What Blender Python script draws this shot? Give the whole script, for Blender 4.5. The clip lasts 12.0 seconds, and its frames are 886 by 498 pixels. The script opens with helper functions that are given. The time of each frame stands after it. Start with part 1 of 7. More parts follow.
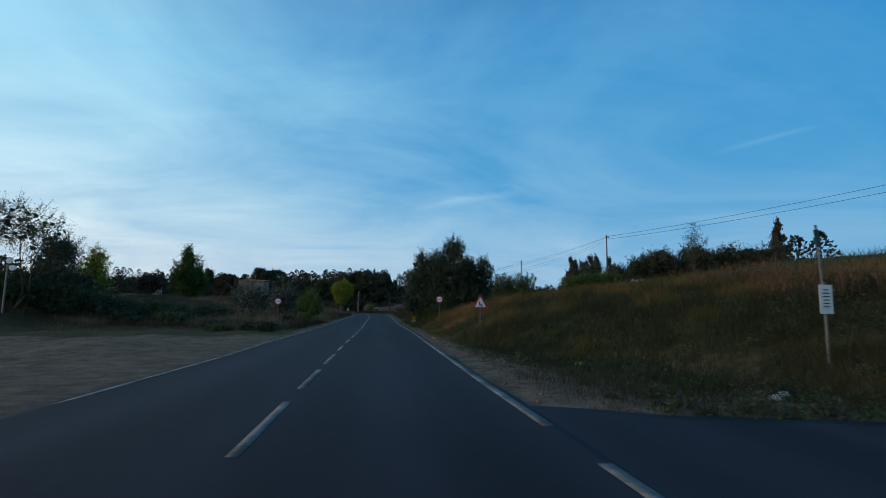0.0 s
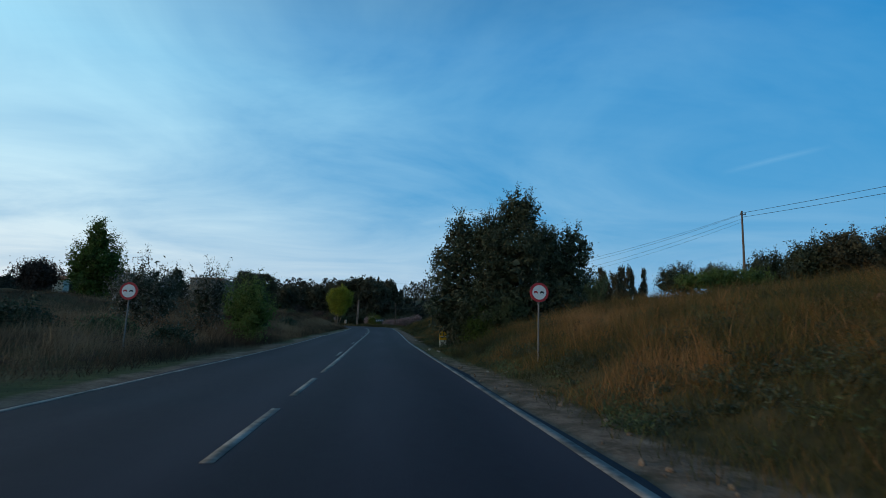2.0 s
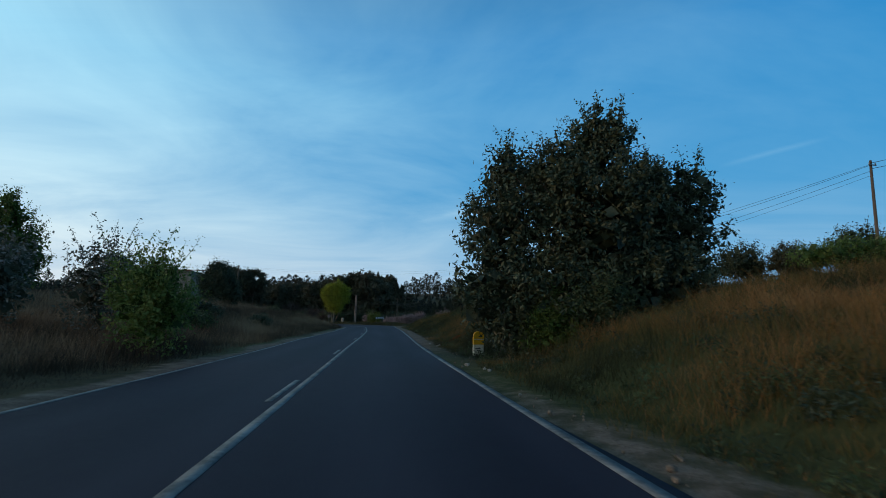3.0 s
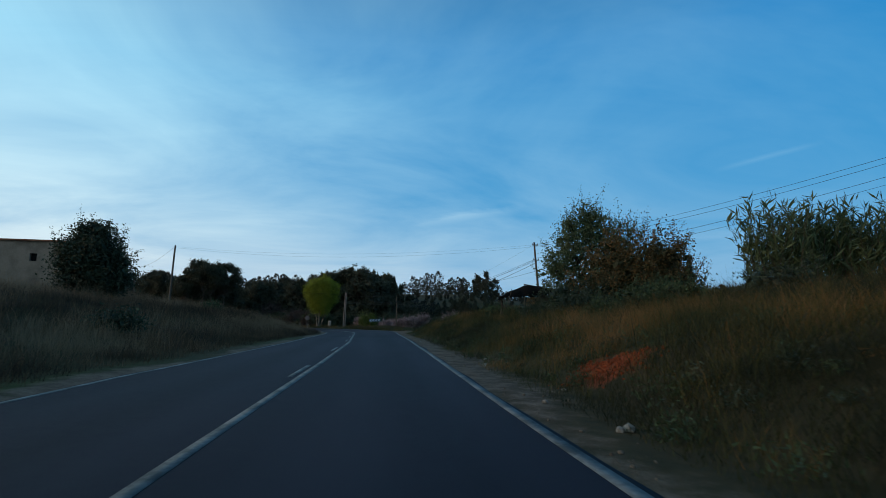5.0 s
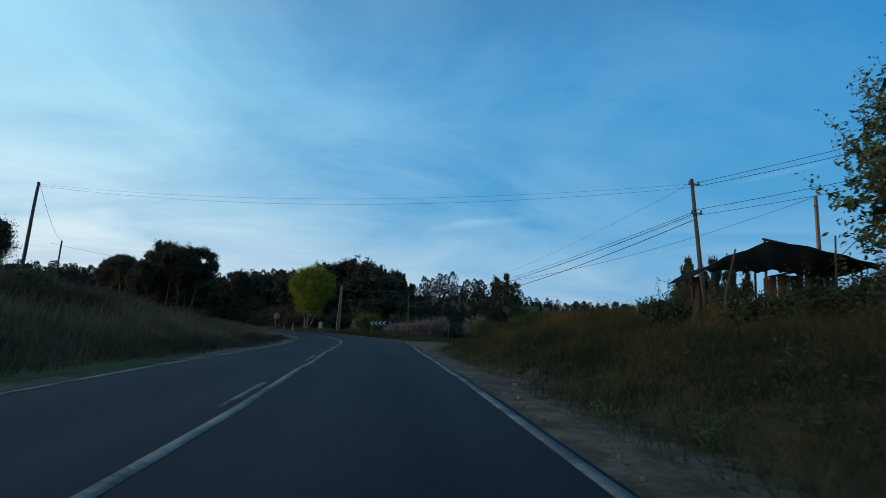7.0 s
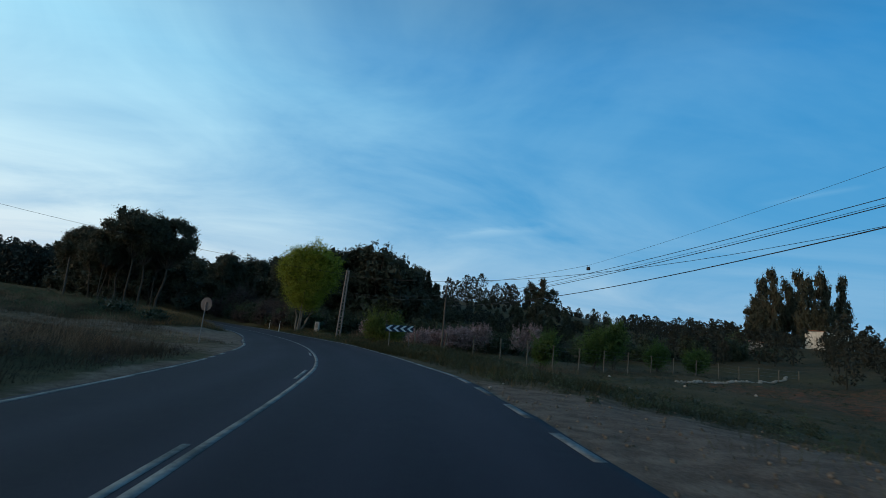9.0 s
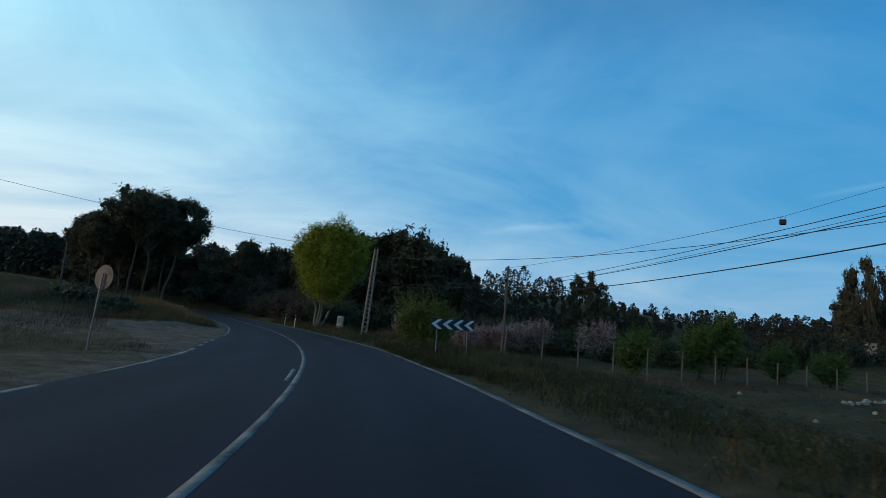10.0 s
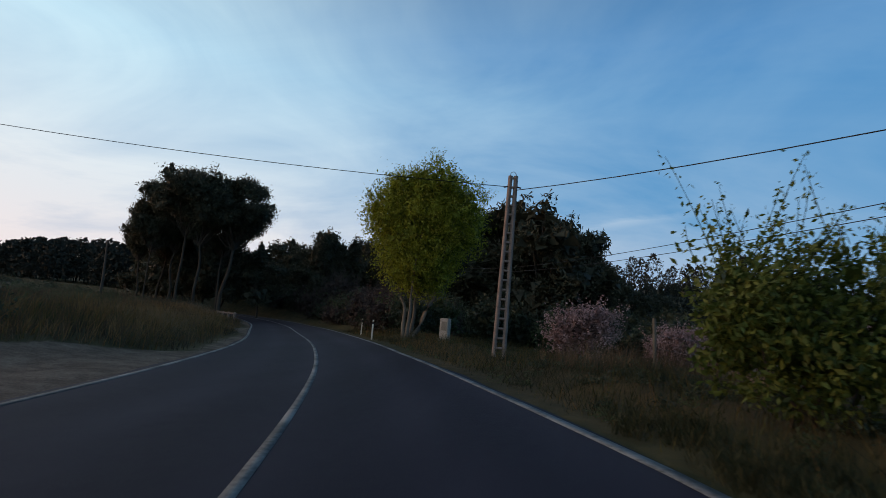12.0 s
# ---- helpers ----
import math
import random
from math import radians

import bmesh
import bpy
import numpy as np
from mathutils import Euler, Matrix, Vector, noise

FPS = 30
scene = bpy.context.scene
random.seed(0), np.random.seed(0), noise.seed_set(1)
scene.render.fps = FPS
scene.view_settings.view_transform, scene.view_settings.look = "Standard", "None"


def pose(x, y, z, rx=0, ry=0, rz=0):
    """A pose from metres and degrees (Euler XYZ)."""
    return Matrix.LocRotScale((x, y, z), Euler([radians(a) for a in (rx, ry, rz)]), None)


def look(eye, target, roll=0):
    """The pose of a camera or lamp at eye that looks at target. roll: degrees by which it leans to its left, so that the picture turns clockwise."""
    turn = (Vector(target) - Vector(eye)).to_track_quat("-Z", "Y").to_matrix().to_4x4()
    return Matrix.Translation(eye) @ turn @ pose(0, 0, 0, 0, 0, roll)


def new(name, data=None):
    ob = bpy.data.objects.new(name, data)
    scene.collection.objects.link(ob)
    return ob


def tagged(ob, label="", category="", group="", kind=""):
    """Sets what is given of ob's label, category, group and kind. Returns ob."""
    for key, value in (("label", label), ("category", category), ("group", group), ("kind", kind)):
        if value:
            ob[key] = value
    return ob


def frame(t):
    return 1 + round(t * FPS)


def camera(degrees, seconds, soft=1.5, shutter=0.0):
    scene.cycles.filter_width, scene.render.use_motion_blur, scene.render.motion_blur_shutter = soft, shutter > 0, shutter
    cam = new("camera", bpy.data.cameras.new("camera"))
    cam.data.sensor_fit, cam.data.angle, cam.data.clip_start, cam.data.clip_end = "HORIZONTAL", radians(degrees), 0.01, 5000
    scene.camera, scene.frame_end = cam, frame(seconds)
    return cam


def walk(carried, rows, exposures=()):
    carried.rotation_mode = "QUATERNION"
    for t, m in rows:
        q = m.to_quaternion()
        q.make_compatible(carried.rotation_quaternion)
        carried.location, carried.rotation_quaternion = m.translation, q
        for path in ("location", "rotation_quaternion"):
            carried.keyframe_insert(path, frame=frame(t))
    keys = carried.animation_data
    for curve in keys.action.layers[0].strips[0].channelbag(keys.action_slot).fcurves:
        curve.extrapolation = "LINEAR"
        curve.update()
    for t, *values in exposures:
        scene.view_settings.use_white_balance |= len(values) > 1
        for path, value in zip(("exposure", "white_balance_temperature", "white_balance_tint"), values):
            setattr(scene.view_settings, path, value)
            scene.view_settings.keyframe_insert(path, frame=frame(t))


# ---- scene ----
cam = camera(82.25, 12.0, soft=0.8, shutter=0.12)
# seconds, eye x y z, turn about x y z
PATH = [
    (0.0, -0.000, 0.000, 1.565, 96.815, -0.744, -6.955),
    (0.5, -0.060, 6.138, 1.467, 97.760, -2.257, -6.813),
    (1.0, 0.011, 12.189, 1.401, 98.211, -1.945, -6.694),
    (1.5, 0.041, 18.182, 1.337, 98.590, -1.875, -6.567),
    (2.0, 0.050, 24.082, 1.330, 98.490, -1.901, -6.486),
    (2.5, 0.089, 29.825, 1.325, 98.379, -1.291, -6.336),
    (3.0, 0.010, 35.358, 1.267, 98.164, -1.078, -6.424),
    (3.5, -0.039, 40.911, 1.218, 98.255, -0.581, -6.379),
    (5.5, 0.029, 60.578, 1.171, 98.918, -1.253, -6.967),
    (6.0, 0.109, 66.024, 1.210, 99.270, -1.987, -6.742),
    (6.5, 0.047, 71.316, 1.256, 99.192, -2.877, -6.540),
    (7.0, 0.025, 76.601, 1.263, 99.265, -3.003, -6.117),
    (9.0, -0.740, 97.350, 1.500, 99.925, -6.170, -4.434),
    (9.5, -1.111, 102.752, 1.515, 99.417, -6.631, -2.779),
    (10.0, -1.485, 107.885, 1.509, 99.108, -6.500, -0.643),
    (10.5, -2.165, 112.678, 1.489, 98.602, -5.643, 1.855),
    (11.0, -3.025, 117.408, 1.457, 98.565, -4.940, 4.852),
    (11.5, -4.040, 121.517, 1.434, 98.732, -4.047, 7.316),
    (12.0, -5.064, 125.339, 1.438, 98.415, -4.829, 10.382),
]
walk(cam, [(t, pose(x, y, z, a, b, c)) for t, x, y, z, a, b, c in PATH],
     exposures=[(0.0, 0.0, 6500, 10), (10.0, 0.0, 6500, 10), (10.4, 0.0, 7250, 26), (11.0, 0.0, 7500, 30), (12.0, 0.0, 7600, 29)])

# ---------------------------------------------------------------- light
GLOW = (1.7, 1.2, 0.8)
SUN_AZ, SUN_EL = -100.0, 7.0          # degrees from +y towards +x, and above the horizon


def nodes_of(tree):
    tree.nodes.clear()

    def add(kind, *links, **values):
        n = tree.nodes.new(kind)
        for k, v in values.items():
            n.inputs[k[2:].replace("_", " ")].default_value = v
        for src, dst in links:
            tree.links.new(src, n.inputs[dst])
        return n
    return add


def ramp(add, fac, stops, interp="LINEAR"):
    n = add("ShaderNodeValToRGB", (fac, "Fac"))
    cr = n.color_ramp
    cr.interpolation = interp
    while len(cr.elements) < len(stops):
        cr.elements.new(0.5)
    for e, (p, c) in zip(cr.elements, stops):
        e.position = p
        e.color = (*c, 1) if len(c) == 3 else c
    return n.outputs["Color"]


def mixc(add, fac, a, b, mode="MIX"):
    n = add("ShaderNodeMix")
    n.data_type, n.blend_type = "RGBA", mode
    for v, sock in ((fac, n.inputs[0]), (a, n.inputs[6]), (b, n.inputs[7])):
        if isinstance(v, (int, float)):
            sock.default_value = v
        elif isinstance(v, tuple):
            sock.default_value = (*v, 1)
        else:
            n.id_data.links.new(v, sock)
    return n.outputs[2]


def mathn(add, op, a, b=0.0, c=0.0, clamp=False):
    n = add("ShaderNodeMath")
    n.operation, n.use_clamp = op, clamp
    for i, v in enumerate((a, b, c)):
        if isinstance(v, (int, float)):
            n.inputs[i].default_value = v
        else:
            n.id_data.links.new(v, n.inputs[i])
    return n.outputs[0]


def make_world():
    w = bpy.data.worlds.new("dusk_sky")
    scene.world = w
    w.use_nodes = True
    add = nodes_of(w.node_tree)
    sky = add("ShaderNodeTexSky")
    sky.sky_type, sky.sun_disc, sky.sun_elevation, sky.sun_rotation = "NISHITA", False, radians(SUN_EL), radians(SUN_AZ)
    sky.altitude, sky.air_density, sky.dust_density, sky.ozone_density = 200.0, 1.0, 0.6, 2.5
    tc = add("ShaderNodeTexCoord")
    way = tc.outputs["Generated"]
    d = add("ShaderNodeSeparateXYZ", (way, 0))
    up = mathn(add, "MAXIMUM", d.outputs[2], 0.0)
    # cirrus on a flat layer high above
    den = mathn(add, "ADD", up, 0.14)
    p = add("ShaderNodeCombineXYZ", (mathn(add, "DIVIDE", d.outputs[0], den), 0), (mathn(add, "DIVIDE", d.outputs[1], den), 1))

    def layer(turn, stretch, scale, detail, rough, dist):
        mp = add("ShaderNodeMapping", (p.outputs[0], "Vector"))
        mp.inputs["Rotation"].default_value = (0, 0, radians(turn))
        mp.inputs["Scale"].default_value = stretch
        return add("ShaderNodeTexNoise", (mp.outputs[0], "Vector"), i_Scale=scale, i_Detail=detail, i_Roughness=rough, i_Distortion=dist).outputs[0]
    veil = layer(30, (0.8, 1.0, 1), 0.85, 6.0, 0.58, 0.9)
    streak = layer(55, (0.5, 1.5, 1), 1.1, 7.0, 0.62, 1.2)
    lumps = mathn(add, "ADD", mathn(add, "MULTIPLY_ADD", veil, 1.5, -0.72), mathn(add, "MULTIPLY_ADD", streak, 0.30, -0.14))
    # haze: thicker towards the glow and the horizon
    az = radians(SUN_AZ)
    side = mathn(add, "ADD", mathn(add, "MULTIPLY", d.outputs[0], math.sin(az)), mathn(add, "MULTIPLY", d.outputs[1], math.cos(az)))
    s01 = mathn(add, "MULTIPLY_ADD", side, 0.5, 0.5)
    f_side = ramp(add, s01, [(0.10, (0.02,) * 3), (0.36, (0.13,) * 3), (0.50, (0.33,) * 3), (0.69, (0.48,) * 3), (1.0, (0.85,) * 3)], "B_SPLINE")
    f_low = ramp(add, up, [(0.0, (0.42,) * 3), (0.10, (0.30,) * 3), (0.28, (0.05,) * 3), (0.45, (0.0,) * 3)], "EASE")
    amount = mathn(add, "MULTIPLY", lumps, mathn(add, "MULTIPLY_ADD", f_side, 1.1, 0.28))
    f = mathn(add, "ADD", mathn(add, "ADD", f_side, mathn(add, "MULTIPLY", f_low, mathn(add, "MULTIPLY_ADD", s01, 0.7, 0.55))), amount, clamp=True)

    # two thin bars of cloud lit from below
    def bar(d1, d2, half, reach, strength):
        a, b = Vector(d1).normalized(), Vector(d2).normalized()
        n = a.cross(b).normalized()
        m = (a + b).normalized()
        off = add("ShaderNodeVectorMath", (way, 0))
        off.operation, off.inputs[1].default_value = "DOT_PRODUCT", n
        along = add("ShaderNodeVectorMath", (way, 0))
        along.operation, along.inputs[1].default_value = "DOT_PRODUCT", m
        o = mathn(add, "ABSOLUTE", mathn(add, "MULTIPLY_ADD", lumps, 0.03, off.outputs["Value"]))
        w1 = mathn(add, "SUBTRACT", 1.0, mathn(add, "DIVIDE", o, half), clamp=True)
        w2 = mathn(add, "DIVIDE", mathn(add, "SUBTRACT", along.outputs["Value"], math.cos(reach)), 1 - math.cos(reach), clamp=True)
        return mathn(add, "MULTIPLY", mathn(add, "MULTIPLY", w1, w2), mathn(add, "MULTIPLY", streak, strength))
    bars = mathn(add, "ADD", bar((0.570, 0.774, 0.274), (0.663, 0.690, 0.291), 0.006, 0.08, 0.15), bar((0.086, 0.976, 0.201), (0.226, 0.948, 0.225), 0.012, 0.12, 0.32))
    f = mathn(add, "ADD", f, bars, clamp=True)
    clear = ramp(add, up, [(0.0, (0.055, 0.36, 0.67)), (0.25, (0.026, 0.315, 0.67)), (0.5, (0.017, 0.255, 0.62)), (0.72, (0.013, 0.13, 0.32)), (1.0, (0.005, 0.035, 0.09))])
    clear = mixc(add, 0.10, clear, mixc(add, 1.0, sky.outputs[0], (0.06, 0.06, 0.06), "MULTIPLY"))
    haze = ramp(add, up, [(0.0, (0.76, 0.79, 0.82)), (0.16, (0.64, 0.84, 0.93)), (0.42, (0.52, 0.94, 1.1)), (0.65, (0.37, 0.60, 0.69)), (1.0, (0.10, 0.14, 0.17))])
    col = mixc(add, f, clear, haze)
    # the glow itself, outside the view
    glow = mathn(add, "MULTIPLY", mathn(add, "POWER", mathn(add, "MAXIMUM", side, 0.0), 9.0), mathn(add, "SUBTRACT", 1.0, mathn(add, "MULTIPLY", up, 1.6), clamp=True))
    col = mixc(add, glow, col, GLOW)
    bg = add("ShaderNodeBackground", (col, "Color"), i_Strength=1.0)
    add("ShaderNodeOutputWorld", (bg.outputs[0], "Surface"))


make_world()
lamp = bpy.data.lights.new("sun", "SUN")
lamp.energy, lamp.angle, lamp.color = 1.1, radians(14), (1.0, 0.66, 0.40)
sun = new("sun", lamp)
_az, _el = radians(SUN_AZ), radians(SUN_EL)
SUN_DIR = Vector((math.sin(_az) * math.cos(_el), math.cos(_az) * math.cos(_el), math.sin(_el)))
sun.matrix_world = look((-150, 60, 40), Vector((-150, 60, 40)) - SUN_DIR)


# ---------------------------------------------------------------- materials
def material(name, rough=0.8, metal=0.0, spec=0.3):
    m = bpy.data.materials.new(name)
    m.use_nodes = True
    add = nodes_of(m.node_tree)
    bsdf = add("ShaderNodeBsdfPrincipled", i_Roughness=rough, i_Metallic=metal)
    bsdf.inputs["Specular IOR Level"].default_value = spec
    out = add("ShaderNodeOutputMaterial", (bsdf.outputs[0], "Surface"))
    return m, add, bsdf, out


def place(add, scale=(1, 1, 1), rot=(0, 0, 0)):
    tc = add("ShaderNodeTexCoord")
    mp = add("ShaderNodeMapping", (tc.outputs["Object"], "Vector"))
    mp.inputs["Scale"].default_value = scale
    mp.inputs["Rotation"].default_value = rot
    return mp.outputs[0]


def noise_tex(add, vec, scale, detail=4.0, rough=0.55, dist=0.0):
    return add("ShaderNodeTexNoise", (vec, "Vector"), i_Scale=scale, i_Detail=detail, i_Roughness=rough, i_Distortion=dist).outputs[0]


def bump(add, bsdf, height, strength=0.4, distance=0.02):
    b = add("ShaderNodeBump", (height, "Height"), i_Strength=strength, i_Distance=distance)
    bsdf.id_data.links.new(b.outputs[0], bsdf.inputs["Normal"])


def link(bsdf, sock, what):
    bsdf.id_data.links.new(what, bsdf.inputs[sock])


def named(add, name):
    n = add("ShaderNodeAttribute")
    n.attribute_name = name
    return n


def plain(name, c1, c2, scale=6.0, rough=0.7, metal=0.0, spec=0.3, stain=0.35, bump_s=0.25, stretch=(1, 1, 1)):
    """A painted, wooden, stone or metal surface: two close tones, coarse stains and a fine grain."""
    m, add, bsdf, out = material(name, rough, metal, spec)
    v = place(add, stretch)
    fine = noise_tex(add, v, scale * 6, 5)
    coarse = noise_tex(add, v, scale * 0.45, 4, 0.6)
    col = mixc(add, ramp(add, fine, [(0.3, (0, 0, 0)), (0.7, (1, 1, 1))]), c1, c2)
    dirt = ramp(add, coarse, [(0.42, (1, 1, 1)), (0.72, (1 - stain,) * 3)])
    link(bsdf, "Base Color", mixc(add, 1.0, col, dirt, "MULTIPLY"))
    link(bsdf, "Roughness", mathn(add, "MULTIPLY_ADD", coarse, 0.25, rough - 0.12, clamp=True))
    bump(add, bsdf, fine, bump_s, 0.01)
    return m


def foliage(name, stops, rough=0.6, translucent=0.22):
    """Leaves, needles or blades: the colour runs over the tint stored with each leaf."""
    m, add, bsdf, out = material(name, rough, 0.0, 0.25)
    at = named(add, "tint")
    v = place(add)
    n = noise_tex(add, v, 0.7, 3)
    fac = mathn(add, "MULTIPLY_ADD", n, 0.36, mathn(add, "ADD", at.outputs["Fac"], -0.18), clamp=True)
    col = ramp(add, fac, stops)
    link(bsdf, "Base Color", col)
    tr = add("ShaderNodeBsdfTranslucent", (col, "Color"))
    mx = add("ShaderNodeMixShader", (bsdf.outputs[0], 1), (tr.outputs[0], 2))
    mx.inputs[0].default_value = translucent
    m.node_tree.links.new(mx.outputs[0], out.inputs["Surface"])
    return m


def asphalt_material():
    m, add, bsdf, out = material("asphalt", 0.85, 0.0, 0.14)
    v = place(add)
    grain = noise_tex(add, v, 90, 3, 0.7)
    mid = noise_tex(add, v, 6, 4, 0.6)
    big = noise_tex(add, place(add, (0.35, 0.05, 1)), 1.6, 5, 0.6)
    across = named(add, "across")
    # paler, polished wheel tracks and a darker oily middle
    wave = mathn(add, "COSINE", mathn(add, "MULTIPLY", across.outputs["Fac"], 2 * math.pi / 1.75))
    worn = mathn(add, "MULTIPLY_ADD", wave, 0.10, mathn(add, "MULTIPLY_ADD", big, 0.9, mathn(add, "MULTIPLY", mid, 0.35)))
    col = ramp(add, worn, [(0.35, (0.0122, 0.0098, 0.0172)), (0.62, (0.0200, 0.0162, 0.0268)), (0.9, (0.0355, 0.0300, 0.043))])
    col = mixc(add, ramp(add, grain, [(0.45, (0, 0, 0)), (0.8, (0.5,) * 3)]), col, (0.064, 0.056, 0.070))
    link(bsdf, "Base Color", col)
    link(bsdf, "Roughness", mathn(add, "MULTIPLY_ADD", mid, 0.2, 0.66))
    bump(add, bsdf, grain, 0.5, 0.006)
    return m


def paint_material():
    m, add, bsdf, out = material("road_paint", 0.7, 0.0, 0.3)
    v = place(add)
    wear = noise_tex(add, v, 14, 5, 0.7)
    patch = noise_tex(add, v, 1.3, 4, 0.6)
    f = mathn(add, "MULTIPLY_ADD", patch, 0.8, mathn(add, "MULTIPLY", wear, 0.5))
    col = ramp(add, f, [(0.38, (0.30, 0.295, 0.285)), (0.56, (0.21, 0.205, 0.20)), (0.76, (0.06, 0.06, 0.06))])
    link(bsdf, "Base Color", col)
    bump(add, bsdf, wear, 0.3, 0.004)
    return m


def ground_material():
    m, add, bsdf, out = material("soil", 0.95, 0.0, 0.15)
    zone = named(add, "zone")
    z = add("ShaderNodeSeparateColor", (zone.outputs["Color"], 0))
    v = place(add)
    fine = noise_tex(add, v, 22, 6, 0.7)
    mid = noise_tex(add, v, 2.2, 5, 0.62)
    big = noise_tex(add, v, 0.16, 4, 0.6)
    base = ramp(add, mathn(add, "MULTIPLY_ADD", big, 0.6, mathn(add, "MULTIPLY", mid, 0.45)),
                [(0.36, (0.030, 0.029, 0.014)), (0.5, (0.058, 0.045, 0.022)), (0.66, (0.105, 0.068, 0.032))])
    sand = ramp(add, mathn(add, "MULTIPLY_ADD", mid, 0.6, mathn(add, "MULTIPLY", fine, 0.5)),
                [(0.34, (0.056, 0.037, 0.027)), (0.52, (0.130, 0.088, 0.065)), (0.74, (0.255, 0.182, 0.138))])
    red = ramp(add, fine, [(0.3, (0.17, 0.035, 0.014)), (0.65, (0.36, 0.085, 0.03))])
    green = ramp(add, mid, [(0.35, (0.035, 0.045, 0.014)), (0.7, (0.075, 0.085, 0.028))])
    rag = mathn(add, "MULTIPLY_ADD", mid, 1.3, -0.65)

    def edge(ch):
        return mathn(add, "MULTIPLY_ADD", mathn(add, "ADD", z.outputs[ch], mathn(add, "MULTIPLY", rag, 0.55)), 3.0, -1.0, clamp=True)
    col = mixc(add, z.outputs[2], base, green)
    col = mixc(add, edge(0), col, sand)
    col = mixc(add, edge(1), col, red)
    link(bsdf, "Base Color", col)
    bump(add, bsdf, mathn(add, "MULTIPLY_ADD", fine, 0.4, mid), 0.7, 0.08)
    return m


ASPHALT, PAINT, SOIL = asphalt_material(), paint_material(), ground_material()
BARK = plain("bark", (0.055, 0.042, 0.032), (0.11, 0.085, 0.065), 9, 0.95, 0, 0.1, 0.4, 0.9, (1, 1, 0.25))
PALE_BARK = plain("pale_bark", (0.13, 0.105, 0.08), (0.22, 0.185, 0.145), 9, 0.95, 0, 0.1, 0.4, 0.9, (1, 1, 0.25))
POLE_WOOD = plain("weathered_pole_wood", (0.085, 0.066, 0.052), (0.16, 0.125, 0.10), 8, 0.9, 0, 0.15, 0.45, 0.8, (3, 3, 0.15))
CONCRETE = plain("pole_concrete", (0.24, 0.17, 0.14), (0.35, 0.255, 0.215), 7, 0.9, 0, 0.2, 0.35, 0.5)
GALV = plain("galvanised_steel", (0.13, 0.13, 0.13), (0.19, 0.19, 0.19), 10, 0.55, 0.3, 0.5, 0.25, 0.1)
# plate back on the shadow side: its shade is put into a darker steel colour
SHADED_BACK = plain("shaded_sign_back", (0.055, 0.060, 0.070), (0.085, 0.090, 0.100), 8, 0.6, 0.2, 0.4, 0.3, 0.1)
SIGN_RED = plain("sign_red", (0.36, 0.014, 0.022), (0.45, 0.020, 0.030), 5, 0.45, 0, 0.45, 0.2, 0.05)
SIGN_WHITE = plain("sign_white", (0.60, 0.60, 0.60), (0.70, 0.70, 0.70), 5, 0.45, 0, 0.45, 0.15, 0.05)
SIGN_BLACK = plain("sign_black", (0.012, 0.012, 0.013), (0.02, 0.02, 0.021), 5, 0.5, 0, 0.4, 0.1, 0.05)
SIGN_NAVY = plain("panel_dark_blue", (0.012, 0.016, 0.030), (0.020, 0.026, 0.042), 4, 0.5, 0, 0.4, 0.2, 0.05)
YELLOW = plain("milestone_yellow", (0.60, 0.30, 0.010), (0.70, 0.37, 0.015), 6, 0.7, 0, 0.3, 0.25, 0.2)
WHITEWASH = plain("whitewash", (0.50, 0.47, 0.40), (0.66, 0.62, 0.54), 4, 0.9, 0, 0.2, 0.45, 0.4)
PLASTER = plain("stained_plaster", (0.34, 0.27, 0.215), (0.50, 0.42, 0.345), 3, 0.9, 0, 0.2, 0.5, 0.5)
RENDER = plain("shed_render", (0.20, 0.165, 0.13), (0.28, 0.235, 0.185), 3, 0.95, 0, 0.15, 0.4, 0.6)
TILE = plain("clay_tile", (0.22, 0.09, 0.05), (0.32, 0.145, 0.085), 6, 0.9, 0, 0.2, 0.4, 0.5)
NET = plain("shade_net", (0.008, 0.009, 0.010), (0.02, 0.021, 0.022), 10, 0.95, 0, 0.1, 0.3, 0.8)
PLANK = plain("bare_plank", (0.30, 0.16, 0.075), (0.42, 0.24, 0.115), 5, 0.85, 0, 0.2, 0.35, 0.6, (4, 4, 0.3))
STONE = plain("field_stone", (0.24, 0.21, 0.18), (0.40, 0.36, 0.31), 5, 0.95, 0, 0.15, 0.4, 0.8)
CABLE = plain("cable_rubber", (0.012, 0.012, 0.013), (0.022, 0.022, 0.024), 5, 0.6, 0, 0.3, 0.1, 0.05)
DARK_GAP = plain("dark_opening", (0.006, 0.006, 0.006), (0.01, 0.01, 0.01), 4, 0.9, 0, 0.1, 0.1, 0.1)
PLASTIC_YEL = plain("litter_yellow", (0.6, 0.45, 0.05), (0.7, 0.55, 0.08), 6, 0.5, 0, 0.4, 0.2, 0.1)

